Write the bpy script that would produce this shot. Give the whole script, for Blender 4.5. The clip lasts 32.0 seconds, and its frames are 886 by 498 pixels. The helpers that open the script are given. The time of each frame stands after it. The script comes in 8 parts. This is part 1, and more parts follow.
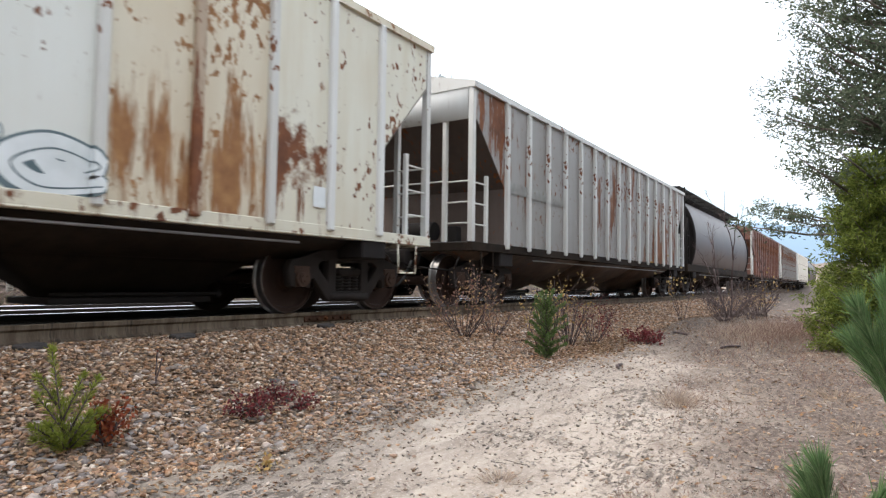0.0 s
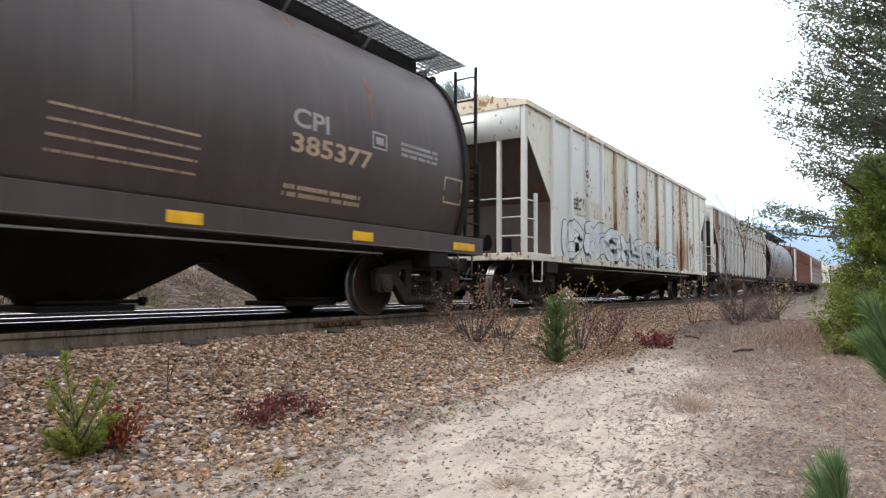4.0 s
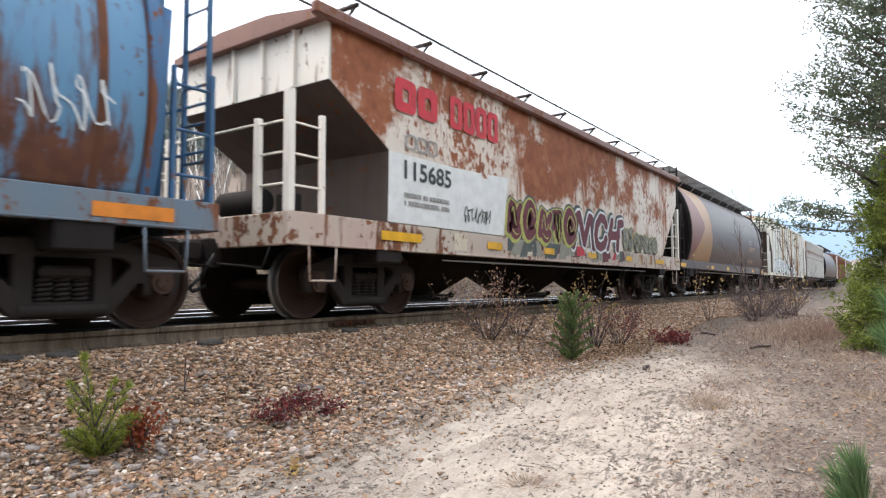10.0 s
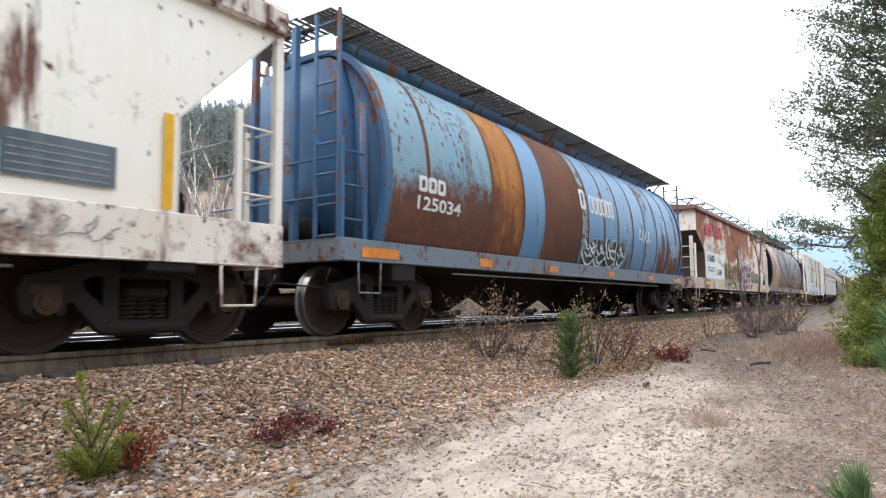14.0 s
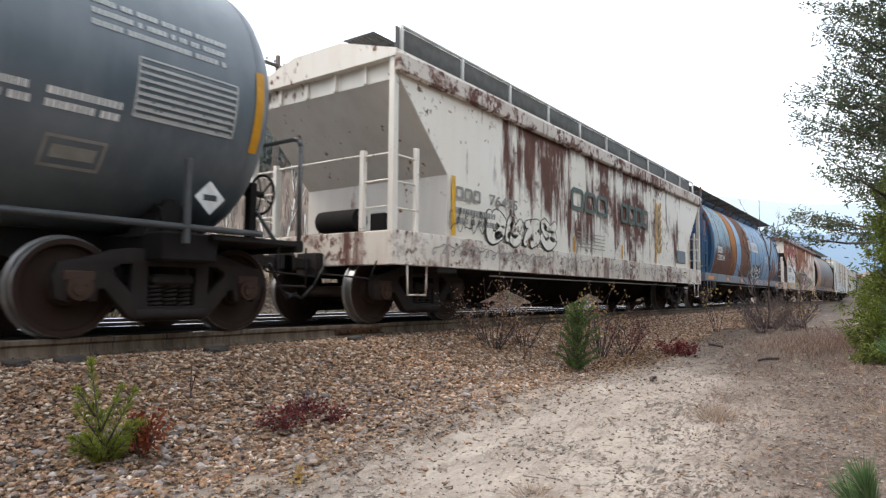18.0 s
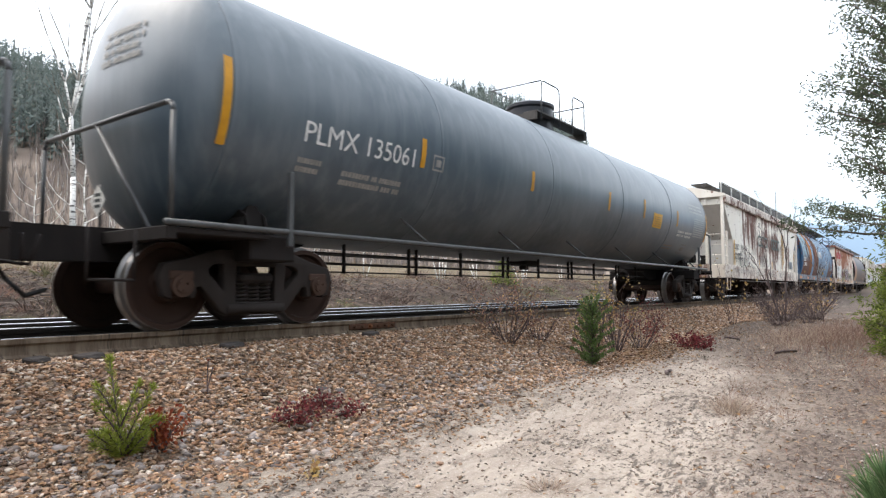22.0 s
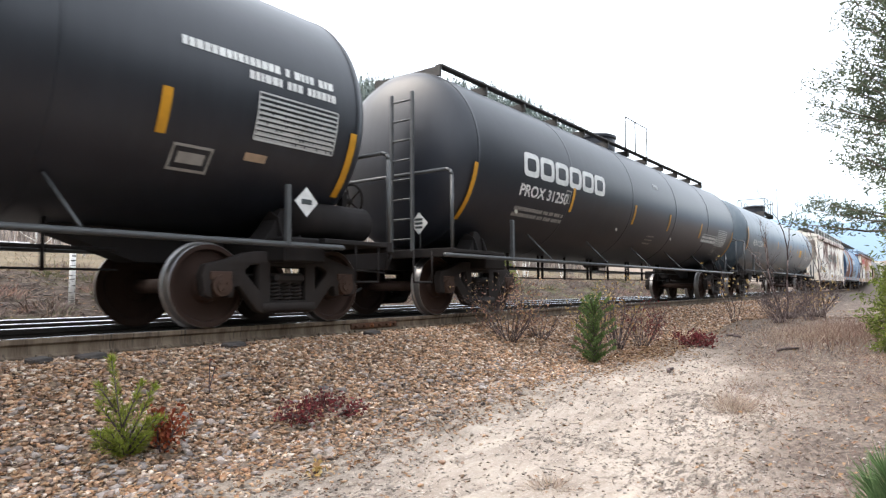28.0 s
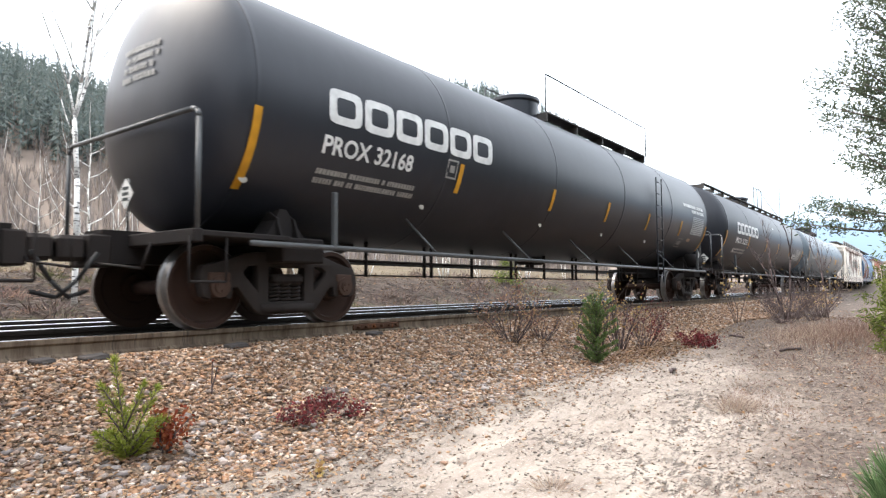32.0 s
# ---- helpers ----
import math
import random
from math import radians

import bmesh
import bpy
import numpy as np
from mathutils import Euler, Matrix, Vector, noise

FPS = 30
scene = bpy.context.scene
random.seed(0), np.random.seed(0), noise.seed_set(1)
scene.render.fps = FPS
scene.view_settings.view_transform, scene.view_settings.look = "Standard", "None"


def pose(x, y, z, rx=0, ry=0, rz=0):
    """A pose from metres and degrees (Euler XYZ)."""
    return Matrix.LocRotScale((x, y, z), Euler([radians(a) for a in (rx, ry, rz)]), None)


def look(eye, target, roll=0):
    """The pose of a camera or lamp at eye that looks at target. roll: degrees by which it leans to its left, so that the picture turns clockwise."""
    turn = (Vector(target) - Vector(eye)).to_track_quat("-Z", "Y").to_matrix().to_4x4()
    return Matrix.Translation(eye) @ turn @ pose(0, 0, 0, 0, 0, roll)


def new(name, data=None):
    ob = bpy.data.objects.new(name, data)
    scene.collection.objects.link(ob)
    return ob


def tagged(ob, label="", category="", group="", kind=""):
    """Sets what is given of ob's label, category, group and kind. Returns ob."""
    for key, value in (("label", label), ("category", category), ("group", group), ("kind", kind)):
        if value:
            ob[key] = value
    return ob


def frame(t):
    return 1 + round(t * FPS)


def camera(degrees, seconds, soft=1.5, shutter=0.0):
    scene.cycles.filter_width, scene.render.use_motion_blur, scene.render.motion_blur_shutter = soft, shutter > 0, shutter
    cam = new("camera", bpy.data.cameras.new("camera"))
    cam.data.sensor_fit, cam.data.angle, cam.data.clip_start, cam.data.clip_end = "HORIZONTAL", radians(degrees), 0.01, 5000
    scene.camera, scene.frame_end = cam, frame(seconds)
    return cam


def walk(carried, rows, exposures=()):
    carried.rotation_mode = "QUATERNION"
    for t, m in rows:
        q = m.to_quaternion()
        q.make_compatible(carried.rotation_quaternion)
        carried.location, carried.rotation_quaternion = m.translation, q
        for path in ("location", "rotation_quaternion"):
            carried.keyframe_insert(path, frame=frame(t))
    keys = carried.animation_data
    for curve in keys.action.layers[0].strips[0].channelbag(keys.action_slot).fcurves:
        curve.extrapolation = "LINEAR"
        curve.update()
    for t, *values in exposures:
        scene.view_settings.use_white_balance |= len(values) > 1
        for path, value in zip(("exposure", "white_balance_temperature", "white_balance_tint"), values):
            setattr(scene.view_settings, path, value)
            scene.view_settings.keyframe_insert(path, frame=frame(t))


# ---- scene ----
cam = camera(69.78, 32.0, soft=1.28, shutter=0.25)
H_EYE = 0.421
VIEW = [  # seconds, heading from the cross-track way, tilt, lean
    (0, 56.70, 3.01, -0.76), (0.5, 56.72, 2.93, -0.88), (1, 56.64, 3.41, -0.77), (1.5, 56.54, 3.70, -0.51),
    (2, 56.57, 3.76, -0.40), (2.5, 56.59, 3.84, -0.32), (3, 56.20, 3.75, -0.32), (3.5, 55.99, 3.54, -0.33),
    (5.5, 55.49, 3.48, -0.52), (6, 55.38, 3.60, -0.44), (6.5, 55.41, 3.26, -0.42), (7, 55.24, 3.21, -0.38),
    (7.5, 55.11, 3.32, -0.21), (8, 55.21, 3.33, -0.07), (8.5, 55.34, 3.33, 0.04), (9, 55.23, 3.24, -0.04),
    (9.5, 54.58, 3.11, -0.07), (10, 54.65, 3.30, 0.12), (10.5, 54.63, 3.58, 0.10), (11, 54.56, 3.64, 0.04),
    (11.5, 54.38, 4.35, 0.30), (12, 54.25, 5.03, 0.25), (12.5, 54.69, 5.52, 0.49), (13, 54.76, 5.19, 0.58),
    (13.5, 54.56, 5.00, 0.63), (14, 54.79, 4.88, 0.37), (14.5, 55.03, 4.86, 0.28), (16.5, 54.85, 4.31, -0.05),
    (17, 54.86, 4.33, -0.32), (17.5, 54.24, 4.18, -0.23), (18, 54.04, 4.09, -0.43), (18.5, 53.96, 4.15, -0.46),
    (19, 53.94, 4.17, -0.36), (19.5, 53.60, 4.14, -0.05), (20, 53.27, 4.11, -0.37), (20.5, 53.20, 4.17, -0.18),
    (21, 53.28, 4.22, -0.32), (21.5, 52.97, 3.97, 0.02), (22, 52.86, 3.61, 0.03), (22.5, 53.12, 3.46, 0.02),
    (23, 53.10, 3.62, -0.08), (23.5, 53.05, 3.98, -0.24), (24, 52.86, 3.96, -0.24), (24.5, 52.73, 3.95, -0.34),
    (25, 53.06, 3.96, 0.10), (25.5, 53.21, 3.70, 0.42), (27.5, 52.89, 3.40, 0.19), (28, 52.75, 3.51, 0.26),
    (28.5, 52.60, 3.80, 0.09), (29, 52.58, 3.92, 0.26), (29.5, 52.59, 3.90, 0.13), (30, 52.51, 3.84, 0.23),
    (30.5, 52.46, 3.81, 0.37), (31, 52.48, 3.68, 0.49), (31.5, 52.66, 3.54, 0.25), (32, 52.57, 3.57, 0.34),
]
walk(cam, [(t, pose(0, 0, H_EYE, 90 + tilt, 0, -head) @ pose(0, 0, 0, 0, 0, -lean)) for t, head, tilt, lean in VIEW],
     [(0, 0.74), (2, 0.64), (4.5, 0.72), (6, 0.78), (9, 0.88), (11, 0.86), (13, 0.84), (14, 0.94), (15.5, 0.70), (18, 0.38), (20, 0.52), (23, 0.70), (25, 0.86), (29, 0.98), (32, 1.08)])

# ---- light: a bright overcast sky and a very soft sun ----
world = bpy.data.worlds.new("world")
scene.world = world
world.use_nodes = True
wn, wl = world.node_tree.nodes, world.node_tree.links
wn.clear()
sky = wn.new("ShaderNodeTexSky")
sky.sky_type, sky.sun_disc = "NISHITA", False
sky.sun_elevation, sky.sun_rotation = radians(56), radians(-27)
sky.air_density, sky.dust_density, sky.ozone_density = 1.0, 6.0, 1.0
sky_bg = wn.new("ShaderNodeBackground")
sky_bg.inputs["Strength"].default_value = 0.10
wl.new(sky.outputs[0], sky_bg.inputs["Color"])
cloud_bg = wn.new("ShaderNodeBackground")      # the closed cloud cover
cloud_bg.inputs["Color"].default_value = (0.91, 0.965, 1.02, 1)
cloud_bg.inputs["Strength"].default_value = 1.15
both = wn.new("ShaderNodeAddShader")
wout = wn.new("ShaderNodeOutputWorld")
wl.new(sky_bg.outputs[0], both.inputs[0])
wl.new(cloud_bg.outputs[0], both.inputs[1])
wl.new(both.outputs[0], wout.inputs["Surface"])
sun = new("sun", bpy.data.lights.new("sun", "SUN"))
sun.data.energy, sun.data.angle, sun.data.color = 0.8, radians(40), (1.0, 0.97, 0.92)
sun.matrix_world = look((-12, 24, 40), (0, 0, 0))


# ---- materials ----
class Nodes:
    """A small builder for node materials."""

    def __init__(self, name):
        self.mat = bpy.data.materials.new(name)
        self.mat.use_nodes = True
        self.t = self.mat.node_tree
        self.t.nodes.clear()
        self.out = self.t.nodes.new("ShaderNodeOutputMaterial")
        self.bsdf = self.t.nodes.new("ShaderNodeBsdfPrincipled")
        self.t.links.new(self.bsdf.outputs[0], self.out.inputs[0])
        self.co = self.t.nodes.new("ShaderNodeTexCoord").outputs["Object"]

    def plug(self, socket, value):
        if isinstance(value, bpy.types.NodeSocket):
            self.t.links.new(value, socket)
        elif isinstance(value, tuple) and len(value) == 3:
            socket.default_value = (*value, 1)
        else:
            socket.default_value = value

    def noise(self, scale, detail=4.0, stretch=(1, 1, 1), rough=0.55, shift=0.0):
        m = self.t.nodes.new("ShaderNodeMapping")
        m.inputs["Scale"].default_value = stretch
        m.inputs["Location"].default_value = (shift, shift * 0.7, shift * 1.3)
        self.t.links.new(self.co, m.inputs["Vector"])
        n = self.t.nodes.new("ShaderNodeTexNoise")
        n.inputs["Scale"].default_value, n.inputs["Detail"].default_value, n.inputs["Roughness"].default_value = scale, detail, rough
        self.t.links.new(m.outputs[0], n.inputs["Vector"])
        return n.outputs["Fac"]

    def step(self, value, lo, hi):
        m = self.t.nodes.new("ShaderNodeMapRange")
        self.plug(m.inputs["Value"], value)
        m.inputs["From Min"].default_value, m.inputs["From Max"].default_value = lo, hi
        return m.outputs[0]

    def calc(self, op, a, b=0.0):
        m = self.t.nodes.new("ShaderNodeMath")
        m.operation = op
        self.plug(m.inputs[0], a)
        self.plug(m.inputs[1], b)
        return m.outputs[0]

    def axis(self, k):
        s = self.t.nodes.new("ShaderNodeSeparateXYZ")
        self.t.links.new(self.co, s.inputs[0])
        return s.outputs[k]

    def mix(self, fac, a, b):
        m = self.t.nodes.new("ShaderNodeMixRGB")
        self.plug(m.inputs[0], fac)
        self.plug(m.inputs[1], a)
        self.plug(m.inputs[2], b)
        return m.outputs[0]

    def ramp(self, fac, *stops):
        r = self.t.nodes.new("ShaderNodeValToRGB")
        self.plug(r.inputs[0], fac)
        e = r.color_ramp.elements
        while len(e) < len(stops):
            e.new(0.5)
        for el, (p, c) in zip(e, stops):
            el.position, el.color = p, (*c, 1)
        return r.outputs[0]

    def bump(self, height, strength=0.3, dist=0.01):
        b = self.t.nodes.new("ShaderNodeBump")
        b.inputs["Strength"].default_value, b.inputs["Distance"].default_value = strength, dist
        self.plug(b.inputs["Height"], height)
        self.t.links.new(b.outputs[0], self.bsdf.inputs["Normal"])

    def island(self):
        return self.t.nodes.new("ShaderNodeNewGeometry").outputs["Random Per Island"]

    def own(self):
        return self.t.nodes.new("ShaderNodeObjectInfo").outputs["Random"]

    def done(self, color, rough=0.6, metal=0.0, spec=0.4):
        self.plug(self.bsdf.inputs["Base Color"], color)
        self.plug(self.bsdf.inputs["Roughness"], rough)
        self.plug(self.bsdf.inputs["Metallic"], metal)
        self.bsdf.inputs["Specular IOR Level"].default_value = spec
        return self.mat


RUST = ((0.0, (0.055, 0.025, 0.015)), (0.5, (0.16, 0.06, 0.028)), (1.0, (0.33, 0.14, 0.05)))


def painted(name, base, dirt, rust=0.3, streak=0.3, chips=0.3, rough=0.5, shift=0.0, rust_ramp=RUST, dirty=0.5, zones=(), bloom=0.8, soft=0.035, spec=0.35):
    """Weathered car paint: dust, rust blooms, runs of rust and small chips. rust, streak, chips: 0 none to 1 most."""
    n = Nodes(name)
    extra = 0.0
    if zones:
        ax, az_ = n.axis(0), n.axis(2)
        for cx, cz, rx, rz, amount in zones:
            dx, dz = n.calc("MULTIPLY", n.calc("SUBTRACT", ax, cx), 1 / rx), n.calc("MULTIPLY", n.calc("SUBTRACT", az_, cz), 1 / rz)
            r = n.calc("SQRT", n.calc("ADD", n.calc("MULTIPLY", dx, dx), n.calc("MULTIPLY", dz, dz)))
            g = n.calc("MULTIPLY", n.calc("MAXIMUM", n.calc("SUBTRACT", 1.0, r), 0.0), amount)
            extra = n.calc("ADD", g, extra)
    big = n.noise(0.55, 5, shift=shift)
    fine = n.noise(9, 6, shift=shift)
    col = n.mix(n.calc("MULTIPLY", n.step(big, 0.35, 0.7), dirty), base, dirt)
    col = n.mix(n.calc("MULTIPLY", n.step(n.noise(2.2, 3, (2.5, 2.5, 0.35), shift=shift + 3), 0.45, 0.75), dirty * 0.7), col, dirt)
    tone = n.ramp(n.noise(5, 5, shift=shift + 1), *rust_ramp)
    blooms = n.step(n.calc("ADD", n.calc("MULTIPLY", n.noise(bloom, 7, rough=0.68, shift=shift + 5), 0.8), n.calc("ADD", n.calc("MULTIPLY", fine, 0.2), extra)), 0.665 - 0.27 * rust, 0.665 + soft - 0.27 * rust)
    zone = n.calc("MULTIPLY", n.calc("SUBTRACT", n.noise(0.42, 3, (1, 1, 0.8), shift=shift + 14), 0.5), 0.55)
    runs = n.step(n.calc("ADD", n.noise(1.15, 7, (3.2, 3.2, 0.42), rough=0.72, shift=shift + 9), n.calc("ADD", zone, extra)), 0.69 - 0.26 * streak, 0.695 + soft - 0.26 * streak)
    spots = n.step(n.calc("ADD", n.noise(8, 4, (1.3, 1.3, 0.9), rough=0.6, shift=shift + 2), n.calc("MULTIPLY", n.calc("SUBTRACT", n.noise(0.9, 3, shift=shift + 21), 0.5), 0.6)), 0.70 - 0.22 * chips, 0.705 + soft * 0.7 - 0.22 * chips)
    all_rust = n.calc("MAXIMUM", n.calc("MAXIMUM", blooms if rust > 0 else 0.0, runs if streak > 0 else 0.0), spots if chips > 0 else 0.0)
    col = n.mix(all_rust, col, tone)
    n.bump(n.calc("ADD", n.calc("MULTIPLY", fine, 0.4), all_rust), 0.25, 0.006)
    return n.done(col, n.calc("ADD", n.calc("MULTIPLY", all_rust, 0.3), rough), 0.0, spec)


def plain(name, base, other=None, scale=6, rough=0.6, metal=0.0, bump=0.2, spec=0.4):
    n = Nodes(name)
    other = other or tuple(c * 0.72 for c in base)
    col = n.mix(n.step(n.noise(scale, 6), 0.35, 0.7), base, other)
    if bump:
        n.bump(n.noise(scale * 6, 4), bump, 0.004)
    return n.done(col, rough, metal, spec)


def scattered(name, *tones, rough=0.9, grain=40, second=0.75, thin=0.0):
    """Loose pieces in one mesh, each with a tone of its own."""
    n = Nodes(name)
    stops = [(i / max(1, len(tones) - 1), c) for i, c in enumerate(tones)]
    col = n.ramp(n.island(), *stops)
    n_dark = n.t.nodes.new("ShaderNodeMixRGB")
    n_dark.blend_type = "MULTIPLY"
    n.plug(n_dark.inputs[0], n.step(n.noise(grain, 4), 0.4, 0.7))
    n.plug(n_dark.inputs[1], col)
    n.plug(n_dark.inputs[2], (second, second, second))
    n.done(n_dark.outputs[0], rough, 0.0, 0.25)
    if thin:
        # leaves let some light through
        tl = n.t.nodes.new("ShaderNodeBsdfTranslucent")
        n.plug(tl.inputs["Color"], n_dark.outputs[0])
        both_ = n.t.nodes.new("ShaderNodeMixShader")
        both_.inputs[0].default_value = thin
        n.t.links.new(n.bsdf.outputs[0], both_.inputs[1])
        n.t.links.new(tl.outputs[0], both_.inputs[2])
        n.t.links.new(both_.outputs[0], n.out.inputs[0])
    return n.mat


M = {
    "cream": painted("cream_paint", (0.665, 0.65, 0.555), (0.55, 0.47, 0.33), 0.10, 0.22, 0.42, soft=0.07, zones=((4.5, 1.7, 2.2, 1.0, 0.22), (-6.2, 1.4, 0.8, 0.7, 0.14))),
    "cream_b": painted("cream_paint_clean", (0.665, 0.675, 0.635), (0.59, 0.575, 0.51), 0.0, 0.12, 0.12, shift=11, soft=0.08),
    # sloping end sheets, a much darker brown than the sides
    "end_brown": painted("dark_brown_end_paint", (0.12, 0.092, 0.078), (0.055, 0.042, 0.037), 0.1, 0.2, 0.1, 0.8, shift=15, spec=0.15),
    "soo_end": painted("dusty_white_end_paint", (0.66, 0.63, 0.58), (0.50, 0.45, 0.40), 0.0, 0.05, 0.04, shift=59),
    "cream_c": painted("cream_paint_rusty", (0.63, 0.585, 0.47), (0.52, 0.41, 0.27), 0.14, 0.34, 0.50, shift=23, soft=0.10, zones=((3.2, 1.7, 2.6, 1.1, 0.18),), rust_ramp=((0, (0.12, 0.055, 0.025)), (0.5, (0.27, 0.13, 0.055)), (1, (0.45, 0.25, 0.10)))),
    "grey_hop": painted("grey_paint", (0.30, 0.285, 0.272), (0.20, 0.170, 0.148), 0.14, 0.46, 0.3, shift=31),
    "grey_rib": painted("pale_rib_paint", (0.60, 0.60, 0.575), (0.47, 0.445, 0.40), 0.0, 0.15, 0.14, shift=7),
    "post_white": painted("white_post_paint", (0.68, 0.685, 0.67), (0.56, 0.54, 0.50), 0.0, 0.08, 0.10, shift=8),
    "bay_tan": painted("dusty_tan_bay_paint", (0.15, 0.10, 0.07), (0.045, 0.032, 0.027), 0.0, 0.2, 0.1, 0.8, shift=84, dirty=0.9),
    "rust_rib": painted("rusty_rib_paint", (0.46, 0.37, 0.28), (0.28, 0.19, 0.12), 0.55, 0.6, 0.5, shift=9),
    "brown_cyl": painted("dark_brown_paint", (0.044, 0.030, 0.029), (0.080, 0.057, 0.051), 0.0, 0.05, 0.0, 0.44, shift=3, dirty=0.8),
    "red_cyl": painted("oxide_red_paint", (0.16, 0.046, 0.034), (0.19, 0.075, 0.055), 0.0, 0.0, 0.0, 0.45, shift=13),
    "gold_cyl": painted("dull_gold_paint", (0.34, 0.19, 0.085), (0.25, 0.13, 0.06), 0.0, 0.0, 0.0, 0.45, shift=17),
    "rail_white": painted("flaking_white_paint", (0.66, 0.63, 0.58), (0.55, 0.46, 0.37), 0.24, 0.35, 0.4, shift=41, soft=0.08),
    "rail_rust": painted("rusted_white_paint", (0.68, 0.62, 0.54), (0.55, 0.40, 0.30), 0.60, 0.30, 0.50, shift=47, bloom=1.0, soft=0.10, rust_ramp=((0, (0.095, 0.032, 0.017)), (0.5, (0.265, 0.088, 0.038)), (1, (0.41, 0.175, 0.080))), zones=((-1.55, 2.5, 1.3, 0.75, 0.20), (-0.6, 3.1, 3.2, 1.3, 0.14), (3.2, 3.3, 5.0, 1.2, 0.05), (-6.4, 3.2, 1.6, 1.2, 0.12), (0.0, 3.9, 12.0, 0.9, 0.14), (-5.6, 1.4, 3.0, 1.0, -0.25), (0.0, 1.3, 9.0, 0.7, -0.12))),
    "roof_brown": painted("brown_roof_paint", (0.20, 0.09, 0.065), (0.13, 0.06, 0.045), 0.4, 0.2, 0.3, shift=43),
    "sill_pink": painted("faded_sill_paint", (0.46, 0.33, 0.28), (0.50, 0.44, 0.36), 0.30, 0.35, 0.5, shift=44, bloom=1.8, dirty=0.9),
    "soo_white": painted("stained_white_paint", (0.86, 0.825, 0.74), (0.80, 0.715, 0.60), 0.06, 0.25, 0.22, shift=57, soft=0.10, rust_ramp=((0, (0.055, 0.024, 0.02)), (0.5, (0.13, 0.058, 0.042)), (1, (0.25, 0.13, 0.09))), zones=((-4.5, 2.75, 1.1, 1.4, 0.23), (-3.1, 2.7, 1.2, 1.4, 0.21), (-2.0, 1.75, 1.2, 0.9, 0.21), (-0.3, 2.7, 1.6, 1.4, 0.22), (1.3, 2.3, 1.5, 1.6, 0.24), (3.0, 2.4, 1.6, 1.4, 0.25), (4.8, 2.2, 1.0, 1.2, 0.18), (0.5, 3.5, 9.5, 0.45, 0.22))),
    "soo_clean": painted("white_paint", (0.80, 0.765, 0.69), (0.68, 0.60, 0.51), 0.14, 0.28, 0.30, shift=58, soft=0.10),
    "blue_a": painted("pale_blue_paint", (0.150, 0.290, 0.375), (0.250, 0.330, 0.335), 0.18, 0.40, 0.58, 0.5, shift=61, soft=0.12, rust_ramp=((0, (0.045, 0.022, 0.016)), (0.5, (0.11, 0.045, 0.028)), (1, (0.22, 0.09, 0.035))), zones=((-5.4, 1.35, 3.2, 1.15, 0.42), (-5.0, 3.0, 0.35, 1.6, 0.14), (-4.6, 2.4, 1.2, 0.8, 0.10), (6.2, 1.4, 1.4, 0.9, 0.2), (2.4, 1.5, 2.6, 1.0, 0.12), (4.6, 1.8, 1.5, 1.3, 0.15), (-7.0, 1.4, 0.8, 0.9, 0.2))),
    "blue_d": painted("weathered_blue_paint", (0.092, 0.225, 0.375), (0.145, 0.275, 0.40), 0.10, 0.34, 0.36, 0.45, shift=64, soft=0.10, rust_ramp=((0, (0.045, 0.022, 0.016)), (0.5, (0.11, 0.045, 0.028)), (1, (0.22, 0.09, 0.035))), zones=((5.4, 1.5, 1.2, 1.0, 0.20), (2.4, 1.4, 1.2, 0.8, 0.12), (6.6, 1.4, 0.8, 1.0, 0.18))),
    "blue_sill": painted("greyish_blue_sill_paint", (0.125, 0.185, 0.245), (0.20, 0.175, 0.155), 0.34, 0.42, 0.55, 0.55, shift=62, soft=0.10),
    "blue_b": painted("clean_blue_paint", (0.085, 0.225, 0.40), (0.12, 0.25, 0.39), 0.0, 0.10, 0.06, 0.42, shift=63),
    "blue_c": painted("chipped_blue_paint", (0.16, 0.29, 0.34), (0.20, 0.30, 0.30), 0.45, 0.4, 0.65, 0.5, shift=65),
    "orange_rust": painted("bright_orange_rust", (0.56, 0.245, 0.040), (0.33, 0.115, 0.025), 0.24, 0.46, 0.40, 0.75, shift=67, dirty=0.9, soft=0.22, zones=((-3.8, 1.2, 2.6, 1.5, 0.42), (-4.4, 2.6, 0.5, 2.2, 0.14), (-3.3, 2.6, 0.3, 2.2, 0.10))),
    "brown_rust": painted("dark_brown_rust", (0.175, 0.066, 0.030), (0.070, 0.030, 0.019), 0.34, 0.48, 0.45, 0.8, shift=69, dirty=1.0, soft=0.15),
    "tank_grey": painted("slate_grey_paint", (0.060, 0.086, 0.108), (0.150, 0.176, 0.196), 0.0, 0.0, 0.0, 0.36, shift=71, dirty=0.95, spec=0.62),
    "soo_sill": painted("rusty_white_sill_paint", (0.78, 0.73, 0.65), (0.55, 0.42, 0.32), 0.56, 0.66, 0.66, shift=56, soft=0.12, bloom=1.6, rust_ramp=((0, (0.07, 0.03, 0.024)), (0.5, (0.16, 0.07, 0.05)), (1, (0.30, 0.16, 0.11)))),
    "soo_eave": painted("flaking_eave_paint", (0.66, 0.60, 0.53), (0.42, 0.30, 0.24), 0.58, 0.60, 0.70, shift=42, bloom=2.0, soft=0.08, rust_ramp=((0, (0.055, 0.024, 0.02)), (0.5, (0.12, 0.05, 0.038)), (1, (0.22, 0.10, 0.07)))),
    "tank_black": painted("black_paint", (0.0085, 0.0105, 0.0160), (0.0200, 0.0225, 0.0300), 0.0, 0.0, 0.0, 0.40, shift=73, dirty=0.7, spec=0.46),
